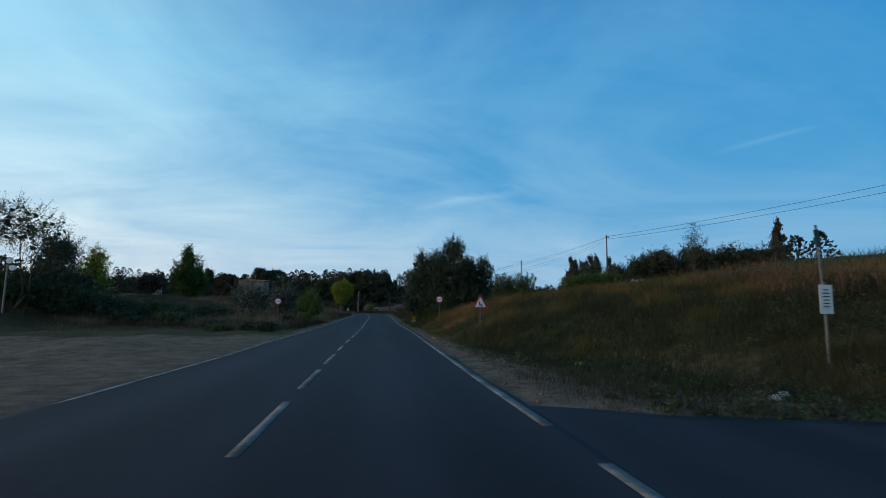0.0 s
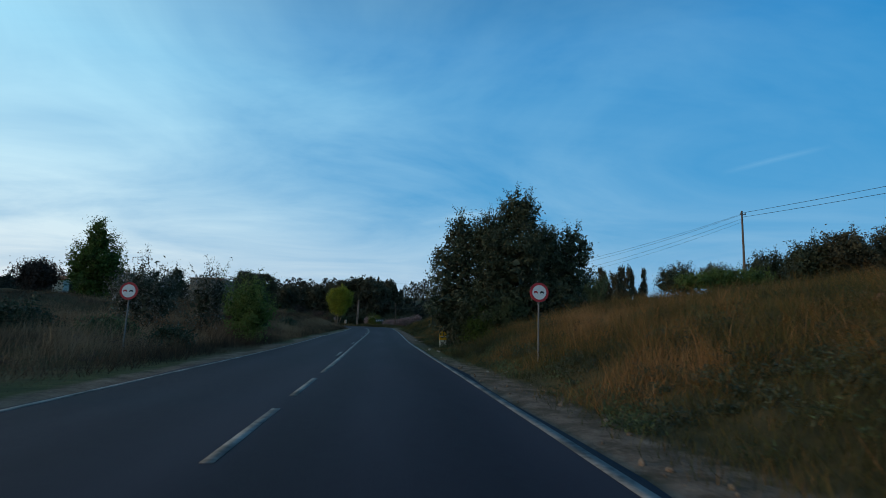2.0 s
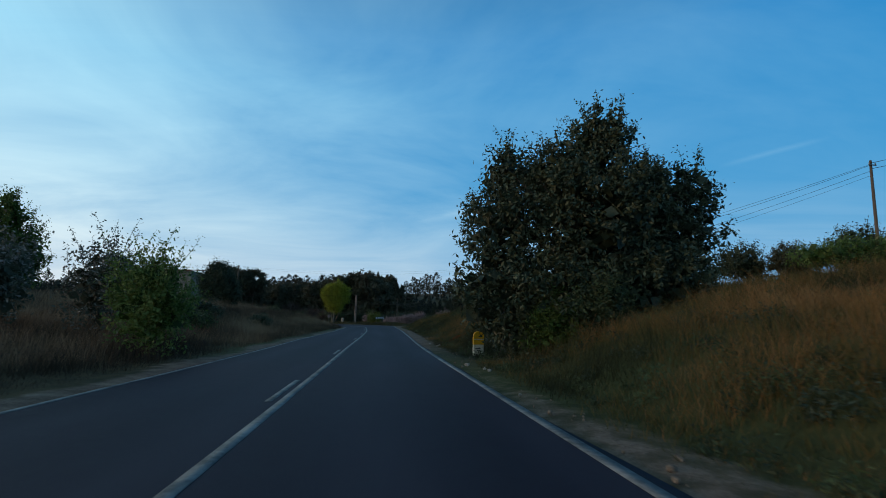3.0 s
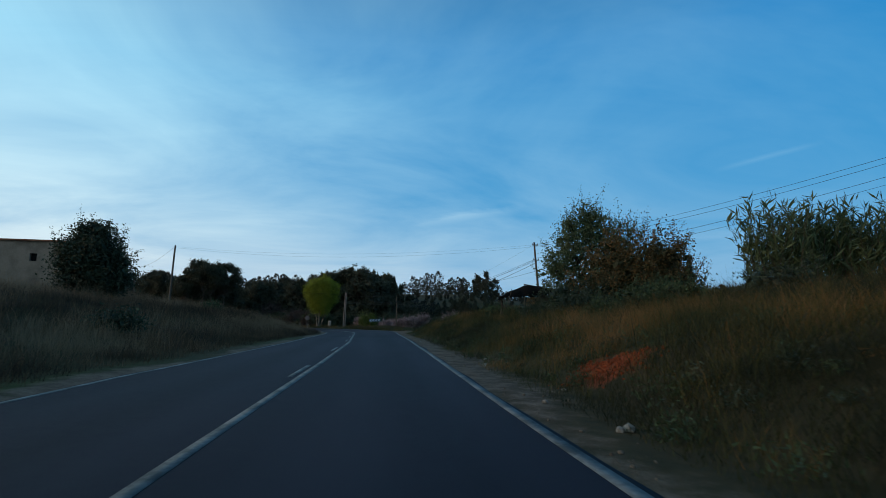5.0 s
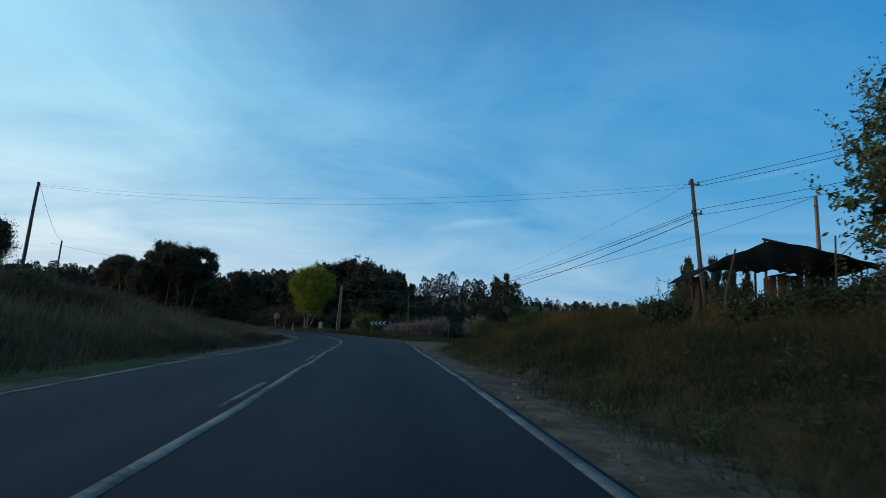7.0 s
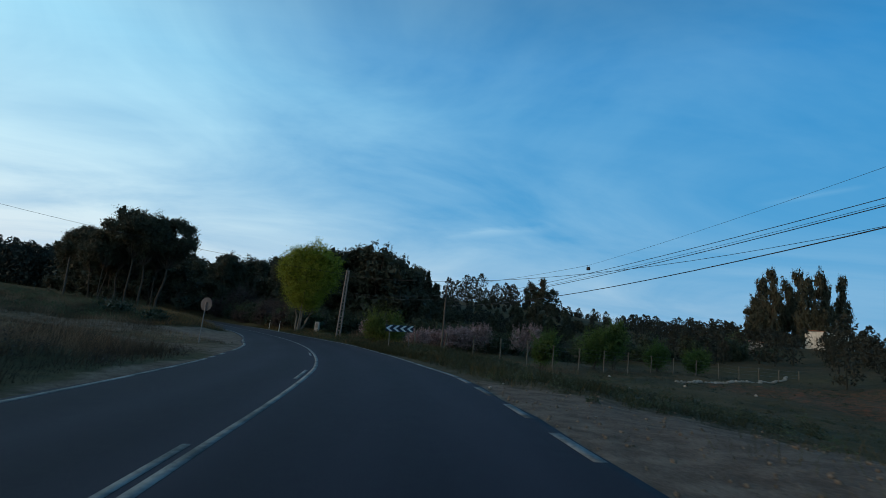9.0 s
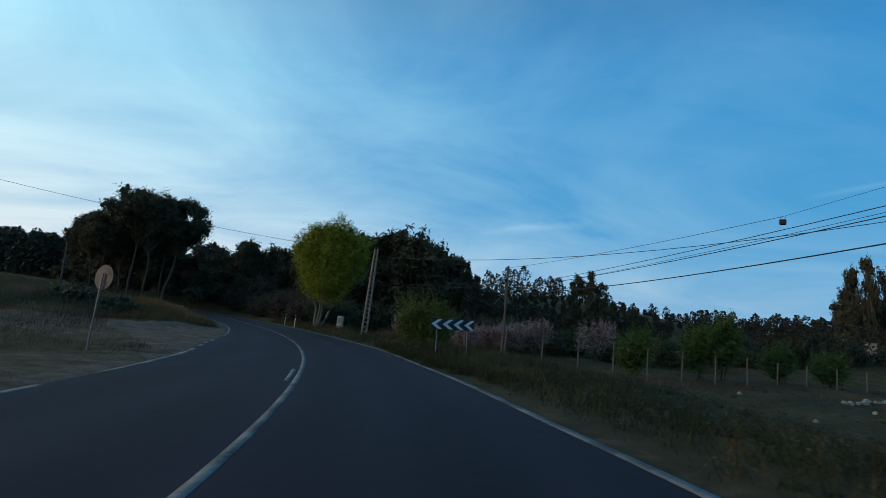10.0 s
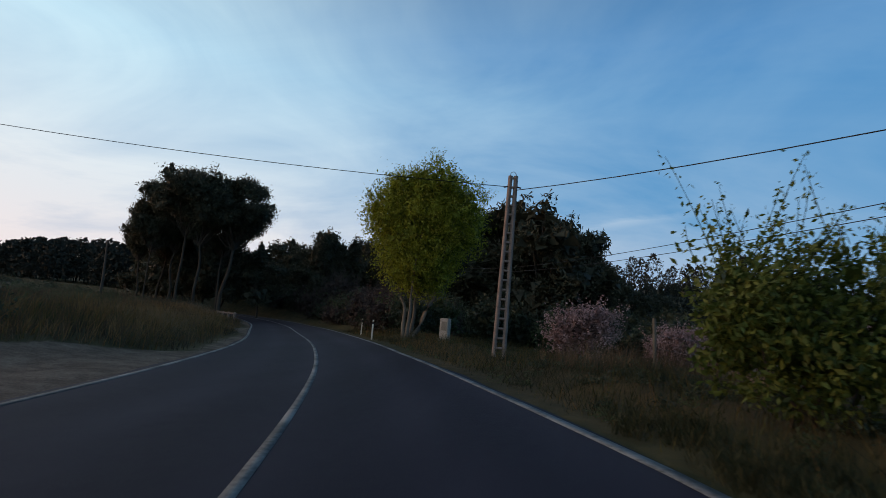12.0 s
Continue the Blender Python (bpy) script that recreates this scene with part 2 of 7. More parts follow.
L_DARK = foliage("leaves_dark_green", [(0.0, (0.022, 0.030, 0.018)), (0.5, (0.042, 0.056, 0.031)), (1.0, (0.085, 0.102, 0.058))], 0.5, 0.15)
L_GREEN = foliage("leaves_fresh_green", [(0.0, (0.030, 0.050, 0.012)), (0.5, (0.078, 0.130, 0.028)), (1.0, (0.15, 0.205, 0.06))], 0.55, 0.35)
L_YELLOW = foliage("leaves_yellow_green", [(0.0, (0.075, 0.090, 0.012)), (0.5, (0.26, 0.29, 0.028)), (1.0, (0.42, 0.43, 0.065))], 0.55, 0.4)
L_SHOOT = foliage("leaves_yellowish_shoots", [(0.0, (0.034, 0.048, 0.012)), (0.5, (0.105, 0.135, 0.026)), (1.0, (0.21, 0.24, 0.055))], 0.55, 0.4)
L_OLIVE = foliage("leaves_olive_grey", [(0.0, (0.032, 0.040, 0.021)), (0.5, (0.062, 0.088, 0.037)), (1.0, (0.12, 0.155, 0.075))], 0.6, 0.25)
L_RUST = foliage("leaves_rusty_green", [(0.0, (0.022, 0.028, 0.012)), (0.45, (0.060, 0.060, 0.024)), (0.75, (0.13, 0.080, 0.030)), (1.0, (0.21, 0.115, 0.042))], 0.6, 0.25)
L_PALE = foliage("leaves_pale_oleander", [(0.0, (0.028, 0.036, 0.020)), (0.55, (0.075, 0.085, 0.060)), (0.8, (0.19, 0.19, 0.17)), (1.0, (0.36, 0.33, 0.33))], 0.6, 0.2)
L_BLOSSOM = foliage("almond_blossom", [(0.0, (0.07, 0.045, 0.040)), (0.4, (0.30, 0.18, 0.165)), (0.75, (0.52, 0.34, 0.33)), (1.0, (0.68, 0.52, 0.52))], 0.6, 0.3)
L_BROWN = foliage("leaves_winter_brown", [(0.0, (0.030, 0.022, 0.018)), (0.5, (0.068, 0.047, 0.040)), (1.0, (0.125, 0.090, 0.078))], 0.7, 0.15)
L_PINE = foliage("pine_needles", [(0.0, (0.032, 0.032, 0.020)), (0.5, (0.060, 0.061, 0.036)), (1.0, (0.11, 0.108, 0.062))], 0.6, 0.15)
L_WOODS = foliage("far_wood_needles", [(0.0, (0.018, 0.020, 0.015)), (0.5, (0.030, 0.033, 0.024)), (1.0, (0.040, 0.045, 0.032))], 0.8, 0.05)
G_DRY = foliage("dry_grass", [(0.0, (0.018, 0.022, 0.009)), (0.22, (0.036, 0.038, 0.014)), (0.45, (0.088, 0.083, 0.023)), (0.70, (0.205, 0.100, 0.030)), (1.0, (0.33, 0.18, 0.078))], 0.8, 0.18)
G_PALE = foliage("straw_grass", [(0.0, (0.026, 0.019, 0.012)), (0.35, (0.066, 0.041, 0.024)), (0.7, (0.155, 0.094, 0.054)), (1.0, (0.29, 0.19, 0.115))], 0.8, 0.15)
G_GREEN = foliage("green_weeds", [(0.0, (0.013, 0.016, 0.007)), (0.5, (0.031, 0.035, 0.014)), (1.0, (0.078, 0.070, 0.028))], 0.75, 0.2)


# ---------------------------------------------------------------- the lie of the land
def smooth(a, b, v):
    t = np.clip((v - a) / (b - a), 0, 1)
    return t * t * (3 - 2 * t)


def curve(ts, vs, t):
    """A smooth curve through a few stations (Catmull-Rom)."""
    ts, vs, t = np.asarray(ts, float), np.asarray(vs, float), np.asarray(t, float)
    i = np.clip(np.searchsorted(ts, t, side="right") - 1, 0, len(ts) - 2)
    m = np.gradient(vs, ts)
    h = ts[i + 1] - ts[i]
    u = (t - ts[i]) / h
    return ((2 * u**3 - 3 * u**2 + 1) * vs[i] + (u**3 - 2 * u**2 + u) * h * m[i] + (3 * u**2 - 2 * u**3) * vs[i + 1] + (u**3 - u**2) * h * m[i + 1])


# middle line of the road: straight on, then a long bend to the left
MID_Y = [-400, -60, 0, 20, 40, 60, 80, 100, 110, 120, 130, 140, 150, 157, 168, 182, 191, 198, 203, 206]
MID_X = [-1.6, -1.6, -1.58, -1.6, -1.76, -2.14, -2.28, -2.66, -2.95, -3.85, -5.8, -8.8, -12.7, -15.95, -22.2, -31.0, -39.0, -50, -66, -92]
_yy = np.concatenate([np.arange(-400, -20, 20.0), np.arange(-20, 206.01, 0.25)])
_xx = curve(MID_Y, MID_X, _yy)
_seg = np.hypot(np.diff(_xx), np.diff(_yy))
_len = np.concatenate([[0], np.cumsum(_seg)])
_len -= np.interp(0, _yy, _len)
STATION = np.arange(-380, _len[-1], 1.0)
MX, MY = np.interp(STATION, _len, _xx), np.interp(STATION, _len, _yy)
_k = np.ones(7) / 7
MX[4:-4] = np.convolve(MX, _k, "same")[4:-4]
MY[4:-4] = np.convolve(MY, _k, "same")[4:-4]
TX, TY = np.gradient(MX), np.gradient(MY)
_n = np.hypot(TX, TY)
TX, TY = TX / _n, TY / _n


def bed_z(s):
    """Level of the valley floor that the banks rise from."""
    return curve([-400, -20, 0, 20, 40, 60, 80, 100, 112, 125, 140, 150, 162, 175, 190, 230, 290],
                 [1.0, 0.10, 0.0, -0.14, -0.25, -0.34, -0.20, 0.0, 0.05, 0.02, 0.0, -0.03, -0.05, -0.02, 0.1, 0.8, 2.2], s)


def lift(s):
    """How far the road bed stands above the valley floor."""
    return np.interp(s, [-60, 0, 20, 40, 60, 75, 88, 95, 101, 108], [0.2, 0.30, 0.33, 0.36, 0.42, 0.45, 0.42, 0.25, 0.07, 0.05])


def road_z(s):
    return bed_z(s) + lift(s)


def cross_fall(s):
    """The outer lane is banked through the bend."""
    return 0.065 * smooth(88, 108, s) * (1 - smooth(168, 195, s))


def toe_r(s):
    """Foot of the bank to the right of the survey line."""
    return np.interp(s, [0, 20, 40, 55, 65, 83, 95, 108, 117, 121, 126, 131, 139, 145, 155, 165, 260], [4.0, 4.15, 4.35, 4.40, 4.57, 4.67, 4.80, 4.72, 4.80, 4.5, 4.32, 4.10, 4.02, 3.75, 3.4, 3.3, 3.3])


def toe_l(s):
    return np.interp(s, [0, 20, 40, 52, 62, 72, 82, 90, 98, 115, 127, 133, 142, 155, 260], [3.75, 3.92, 4.3, 4.45, 4.3, 4.55, 4.3, 3.8, 3.52, 3.4, 3.75, 3.75, 3.5, 3.3, 3.1])


def right_w(s):
    return np.interp(s, [0, 10, 20, 30, 43, 55, 66, 80, 90, 100, 108, 117, 121, 126, 131, 139, 145, 155, 165, 260], [3.57, 3.53, 3.61, 3.72, 3.75, 3.88, 3.96, 4.0, 4.15, 4.55, 4.60, 4.72, 4.4, 4.22, 4.0, 3.95, 3.6, 3.2, 3.2, 3.2])


def left_w(s):
    return np.interp(s, [0, 15, 21, 30, 45, 57, 66, 71, 76, 82, 88, 95, 100, 115, 121, 130, 136, 142, 155, 260], [2.70, 2.70, 2.90, 2.85, 2.70, 2.68, 2.75, 2.55, 2.35, 2.22, 2.2, 2.5, 2.95, 3.25, 3.45, 3.45, 3.7, 3.5, 3.3, 3.1])


def middle(s):
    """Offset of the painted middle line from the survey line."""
    return np.interp(s, [0, 20, 30, 45, 60, 70, 83, 92, 100, 107, 112, 118, 125, 133, 139, 148, 156], [0.36, 0.26, 0.32, 0.42, 0.54, 0.64, 0.67, 0.47, 0.20, 0.08, 0.10, 0.14, 0.08, 0.06, 0.03, -0.02, -0.12])


def on_road(s, u, dz=0.0):
    """Place at the station s, u metres to the right of the middle line."""
    s = np.asarray(s, float)
    x, y = np.interp(s, STATION, MX), np.interp(s, STATION, MY)
    tx, ty = np.interp(s, STATION, TX), np.interp(s, STATION, TY)
    return np.stack([x + ty * u, y - tx * u, road_z(s) + cross_fall(s) * np.maximum(u, 0) - 0.008 * np.abs(u) + dz], -1)


def stations(x, y):
    """For points: the station, and how far to the right of the middle line they lie."""
    x, y = np.ravel(x).astype(float), np.ravel(y).astype(float)
    s, u = np.empty_like(x), np.empty_like(x)
    for a in range(0, len(x), 20000):
        px, py = x[a:a + 20000], y[a:a + 20000]
        j = np.argmin((px[:, None] - MX[None]) ** 2 + (py[:, None] - MY[None]) ** 2, 1)
        dx, dy = px - MX[j], py - MY[j]
        s[a:a + 20000] = STATION[j] + dx * TX[j] + dy * TY[j]
        u[a:a + 20000] = dx * TY[j] - dy * TX[j]
    return s, u


def wave(x, y, size, seed):
    """Cheap smooth noise in about -1..1."""
    r = np.random.RandomState(seed)
    out = 0
    for k in range(5):
        a, ph, f = r.uniform(0, 6.28), r.uniform(0, 6.28), r.uniform(0.6, 1.7) / size
        out = out + np.sin((x * math.cos(a) + y * math.sin(a)) * f * 6.28 + ph)
    return out / 2.6


SHOULDER = 0.14


def side_turning(s, u):
    """Inside the paved mouth of the side road at the start."""
    return (u > 3) & (u < 20) & (s > -9) & (s < np.interp(u, [4.3, 5, 6.4, 8, 20], [7.2, 6.6, 6.3, 6.1, 5.2]))


def land(x, y):
    """Height of the ground, not counting the road itself."""
    shape = np.shape(x)
    x, y = np.ravel(np.asarray(x, float)), np.ravel(np.asarray(y, float))
    s, u = stations(x, y)
    z0 = bed_z(np.clip(s, -60, 255))
    dr = u - toe_r(s) - SHOULDER
    dl = -u - toe_l(s) - SHOULDER
    d = np.maximum(np.maximum(dr, dl), 0)
    # bank on the right, set back at the side turning, ending before the field
    back = 4.2 * (1 - smooth(6, 24, s)) + 1.2 * (1 - smooth(20, 50, s)) * 0.3
    amp = smooth(-14, -2, s) * (1 - smooth(98, 109, s + 0.10 * dr)) * (1 - 0.12 * smooth(55, 75, s))
    hr = np.interp(dr - back, [0, 0.5, 1.3, 3, 5, 9, 15, 25, 40, 70], [0, 0.12, 0.62, 1.35, 1.95, 2.65, 3.5, 5.1, 5.9, 7.0]) * amp
    # a pocket at the foot of the big roadside tree
    hr = hr * (1 - 0.6 * np.exp(-((s - 51.5) / 3.4) ** 2) * (1 - smooth(2.5, 8, dr)))
    # field on the right beyond the bank
    fld = smooth(100, 112, s)
    hr = hr + fld * smooth(1.0, 2.5, dr) * (1 - smooth(6, 10, dr)) * smooth(122, 130, s) * 0.36
    hr = hr + fld * np.interp(dr, [0, 1.5, 5, 12, 22, 45, 80, 110], [0, 0.10, -0.05, -0.40, -0.5, 0.2, 4.0, 8.0])
    # left: yard, low rise, then a higher bank up to the sand track at the bend
    hl = np.interp(dl, [0, 0.8, 2, 5, 8, 12, 18, 30], [0, 0.1, 0.42, 1.35, 1.9, 2.35, 2.9, 3.3])
    al = np.interp(s, [-20, 34, 42, 52, 62, 76, 104, 117], [0, 0, 0.22, 0.25, 0.5, 0.98, 1.0, 0.0])
    hl = hl * al
    rise = smooth(12, 22, dl) * (1 - smooth(62, 80, s)) * smooth(24, 38, s + 0.25 * dl) * 1.3
    rise = np.maximum(rise, smooth(20, 30, dl) * (1 - smooth(62, 80, s)) * 1.0)
    mound = smooth(140, 150, y + 0.35 * (x + 18)) * smooth(1.2, 5, dl) * 0.75 * smooth(118, 140, s)
    hl = hl + rise + mound
    h = np.where(u > 0, np.where(dr > 0, hr, 0), np.where(dl > 0, hl, 0))
    # wooded hills all round
    far = np.hypot(x + 5, y - 75)
    hill = 7.5 * smooth(188, 245, y) * (1 - smooth(30, 80, x)) * (1 - 0.75 * smooth(45, 90, -x)) + 8.0 * smooth(260, 420, far) + 30 * smooth(500, 1500, far)
    hill = hill + 1.5 * smooth(60, 130, -x) * smooth(60, 120, y)
    rough = smooth(0.3, 3.0, d)
    h = h + rough * (0.10 * wave(x, y, 7.0, 1) + 0.05 * wave(x, y, 2.2, 2)) + smooth(5, 20, d) * 0.25 * wave(x, y, 28.0, 3)
    z = z0 + h + hill - 0.022
    # the verges climb to the raised road bed
    edge = np.where(u > 0, np.minimum(u, right_w(s)), 0)
    top = road_z(np.clip(s, -60, 255)) + cross_fall(s) * edge
    z = z + np.where(u > 0, cross_fall(s) * edge * (1 - smooth(4, 18, dr)), lift(s) * (1 - smooth(8, 22, dl)))
    z = np.where((u > 0) & (s < 101), np.maximum(z, top - 0.05 - 0.02 * np.maximum(dr, 0)), z)
    side = np.maximum(u - right_w(s), -u - left_w(s)) - SHOULDER
    z = top - 0.03 + (z - top + 0.03) * smooth(0, 2.6, side)
    z = np.where(side <= 0, top - 0.065 - 0.008 * np.abs(u), z)
    z = np.where(side_turning(s, u), top - 0.06 - 0.008 * u, z)
    return z.reshape(shape)


def land1(x, y):
    return float(land(np.array([x]), np.array([y]))[0])


# Beyond the shelter the plan is drawn larger than life: from station 90 to 100 it passes over to this scale.
BEND_SCALE, BEND_FROM, BEND_TO = 0.82, np.array([-0.667, 100.324, 1.567]), np.array([-0.74, 97.35, 1.50])


def to_world(v):
    """Plan coordinates (n, 3) to world coordinates, and the local scale."""
    v = np.array(v, float).reshape(-1, 3)
    g = BEND_SCALE
    y = v[:, 1].copy()
    m = smooth(90, 100, y)
    far = BEND_TO + g * (v - BEND_FROM)
    y1 = BEND_TO[1] + g * (100 - BEND_FROM[1])
    k = np.clip((y - 90) / 10, 0, 1)
    near = (2 * k**3 - 3 * k**2 + 1) * 90 + (k**3 - 2 * k**2 + k) * 10 + (3 * k**2 - 2 * k**3) * y1 + (k**3 - k**2) * 10 * g
    out = v * (1 - m[:, None]) + far * m[:, None]
    out[:, 1] = np.where(y <= 90, y, np.where(y >= 100, far[:, 1], near))
    return out, 1 + (g - 1) * m


_py = np.arange(60, 2600, 0.25)
_wy = to_world(np.stack([0 * _py, _py, 0 * _py], -1))[0][:, 1]


def ground_at(x, y):
    """Height of the ground at a place given in world coordinates."""
    py = float(np.interp(y, _wy, _py)) if y > 60 else y
    m = float(smooth(90, 100, py))
    px = (x - m * (BEND_TO[0] - BEND_SCALE * BEND_FROM[0])) / (1 - m + m * BEND_SCALE)
    return float(to_world([[px, py, land1(px, py)]])[0][0, 2])


def sandy(x, y):
    """How sandy the ground is, 0..1."""
    s, u = stations(x, y)
    dr, dl = u - right_w(s) - SHOULDER, -u - left_w(s) - SHOULDER
    w = wave(np.ravel(x), np.ravel(y), 9.0, 11)
    wide = np.interp(s, [0, 10, 35, 46, 60, 75, 100, 110], [1.5, 1.3, 0.7, 0.1, 0.5, 0.8, 0.7, 0])
    strip = (dr > -0.6) * (1 - smooth(0.35 + 0.4 * w + 0.6 * wide, 1.3 + 0.5 * w + wide, dr)) * (u > 0) * np.interp(s, [0, 8, 30, 60, 75, 100, 125, 260], [0.70, 0.68, 0.62, 0.60, 0.66, 0.60, 0.25, 0.25]) * (1 - 0.6 * np.exp(-((s - 52) / 7) ** 2))
    turn = (u > 0) * smooth(-0.6, 0.2, dr) * (1 - smooth(4.5, 7.5, dr)) * (1 - smooth(9, 19, s)) * smooth(-12, -2, s)
    turn = turn * 0.62
    track = (u > 0) * smooth(-0.6, 0.2, dr) * (1 - smooth(6, 9, dr)) * smooth(99, 104, s) * (1 - smooth(112, 120, s + 0.8 * dr))
    yard = (u < 0) * smooth(-0.6, 0.3, dl) * (1 - smooth(15, 22, dl)) * (1 - smooth(22, 29, s + 2.0 * w - 0.15 * dl))
    yv, xv = np.ravel(y), np.ravel(x)
    beyond = 1 - smooth(-1.2, 1.2, yv - np.interp(-xv, [8, 12, 17, 18.5, 25, 40], [165, 156, 148, 142.5, 141, 146]) + 0.8 * w)
    inside = (u < 0) * smooth(-0.6, 0.3, dl) * beyond * (1 - smooth(26, 36, dl))
    weeds = np.exp(-(((s - 129.0) / 2.8) ** 2 + ((u + 8.2) / 2.6) ** 2))
    yard2 = (1 - 0.9 * weeds) * inside * np.maximum(smooth(-1.5, 1.5, yv - 128.0 - 2.0 * np.minimum(dl, 9) + 1.2 * w), 0.50 * smooth(-1.5, 1.5, yv - 117.5 - 1.1 * np.minimum(dl, 14) + 1.2 * w))
    lstrip = (u < 0) * (dl > -0.6) * (1 - smooth(0.2 + 0.3 * w, 1.0 + 0.4 * w, dl)) * 0.75
    return np.clip(np.max([strip, turn, track, yard, yard2, lstrip], 0), 0, 1)


# ---------------------------------------------------------------- mesh helpers
def mesh_from(name, verts, faces, mat, smooth_on=False, **attrs):
    """verts (n,3), faces: one array (m,k) or a list of such arrays."""
    me = bpy.data.meshes.new(name)
    faces = [f for f in (faces if isinstance(faces, list) else [faces]) if len(f)]
    loops = np.concatenate([np.ravel(f) for f in faces]).astype(np.int32)
    sizes = np.concatenate([np.full(len(f), np.shape(f)[1], np.int32) for f in faces])
    starts = np.concatenate([[0], np.cumsum(sizes)[:-1]]).astype(np.int32)
    me.vertices.add(len(verts))
    me.vertices.foreach_set("co", np.ascontiguousarray(verts, np.float32).ravel())
    me.loops.add(len(loops))
    me.loops.foreach_set("vertex_index", loops)
    me.polygons.add(len(sizes))
    me.polygons.foreach_set("loop_start", starts)
    if smooth_on:
        me.polygons.foreach_set("use_smooth", np.ones(len(sizes), bool))
    for k, v in attrs.items():
        v = np.asarray(v, np.float32)
        if v.ndim == 1:
            me.attributes.new(k, "FLOAT", "POINT").data.foreach_set("value", v)
        else:
            me.attributes.new(k, "FLOAT_COLOR", "POINT").data.foreach_set("color", np.concatenate([v, np.ones((len(v), 1))], 1).astype(np.float32).ravel())
    me.update(calc_edges=True)
    me.validate()
    if mat:
        me.materials.append(mat)
    return me


def bm_mesh(name, bm, mat, smooth_on=False):
    me = bpy.data.meshes.new(name)
    bmesh.ops.recalc_face_normals(bm, faces=bm.faces)
    bm.to_mesh(me)
    bm.free()
    if smooth_on:
        for p in me.polygons:
            p.use_smooth = True
    me.materials.append(mat)
    return me


def thing(name, loc, label, category, group="", rz=0.0):
    ob = new(name)
    ob.empty_display_size = 0.2
    ob.matrix_basis = pose(*loc, 0, 0, rz)
    return tagged(ob, label, category, group)


def part(name, me, parent, label=""):
    ob = new(name, me)
    ob.parent = parent
    return tagged(ob, label)


def box(bm, cx, cy, cz, sx, sy, sz, rot=None):
    m = Matrix.Translation((cx, cy, cz))
    if rot is not None:
        m = m @ rot
    return bmesh.ops.create_cube(bm, size=1.0, matrix=m @ Matrix.Diagonal((sx, sy, sz, 1)))


def bevel(bm, w):
    bmesh.ops.bevel(bm, geom=list(bm.edges), offset=w, segments=1, affect="EDGES")


def box_mesh(name, mat, *args, bev=0.0):
    bm = bmesh.new()
    box(bm, *args)
    if bev:
        bevel(bm, bev)
    return bm_mesh(name, bm, mat)


def tube(points, radii, sides=6):
    """Vertices and quads of a tube along the points."""
    p = np.asarray(points, float)
    r = np.broadcast_to(np.asarray(radii, float), (len(p),))
    t = np.gradient(p, axis=0)
    t /= np.linalg.norm(t, axis=1)[:, None] + 1e-9
    ref = np.where(np.abs(t[:, 2:3]) > 0.9, np.array([[1.0, 0, 0]]), np.array([[0, 0, 1.0]]))
    a = np.cross(t, ref)
    a /= np.linalg.norm(a, axis=1)[:, None] + 1e-9
    b = np.cross(t, a)
    ang = np.arange(sides) * 2 * math.pi / sides
    v = p[:, None] + r[:, None, None] * (np.cos(ang)[None, :, None] * a[:, None] + np.sin(ang)[None, :, None] * b[:, None])
    i = np.arange(len(p) - 1)[:, None] * sides
    j = np.arange(sides)[None]
    k = (j + 1) % sides
    f = np.stack([i + j, i + k, i + sides + k, i + sides + j], -1).reshape(-1, 4)
    return v.reshape(-1, 3), f


class Pile:
    """Collects vertices, faces and tints into one mesh."""

    def __init__(self):
        self.v, self.f, self.t, self.n = [], [], [], 0

    def put(self, v, f, tint=None):
        self.v.append(v)
        self.f.append(np.asarray(f) + self.n)
        self.t.append(np.full(len(v), 0.5) if tint is None else tint)
        self.n += len(v)

    def mesh(self, name, mat, smooth_on=False):
        quads = [f for f in self.f if f.shape[1] == 4]
        tris = [f for f in self.f if f.shape[1] == 3]
        fs = [np.concatenate(g) for g in (quads, tris) if g]
        return mesh_from(name, np.concatenate(self.v), fs, mat, smooth_on, tint=np.concatenate(self.t))


def leaf_quads(rng, c, size, width=0.45, up=0.25, tint=None, along=None, single=False):
    """Leaf blades at the places c: folded diamonds of two triangles."""
    n = len(c)
    size = np.broadcast_to(size, (n,)) * rng.uniform(0.7, 1.3, n)
    a = rng.normal(size=(n, 3)) if along is None else along + rng.normal(size=(n, 3)) * 0.5
    a[:, 2] += up
    a /= np.linalg.norm(a, axis=1)[:, None] + 1e-9
    b = np.cross(a, rng.normal(size=(n, 3)))
    b /= np.linalg.norm(b, axis=1)[:, None] + 1e-9
    nn = np.cross(a, b)
    h = (size * 0.5)[:, None]
    w = (size * width * 0.5)[:, None]
    if single:
        v = np.stack([c - a * h + b * w * 0.9, c - a * h * 0.8 - b * w * 0.9, c + a * h], 1).reshape(-1, 3)
        t = rng.uniform(0.1, 0.9, n) if tint is None else tint
        return v, np.arange(n * 3).reshape(n, 3), np.repeat(np.clip(t, 0, 1), 3)
    v = np.stack([c - a * h, c + b * w + nn * w * 0.35, c + a * h, c - b * w + nn * w * 0.35], 1).reshape(-1, 3)
    i = np.arange(n)[:, None] * 4
    f = np.concatenate([i + np.array([[0, 1, 2]]), i + np.array([[0, 2, 3]])])
    t = rng.uniform(0.1, 0.9, n) if tint is None else tint
    return v, f, np.repeat(np.clip(t, 0, 1), 4)


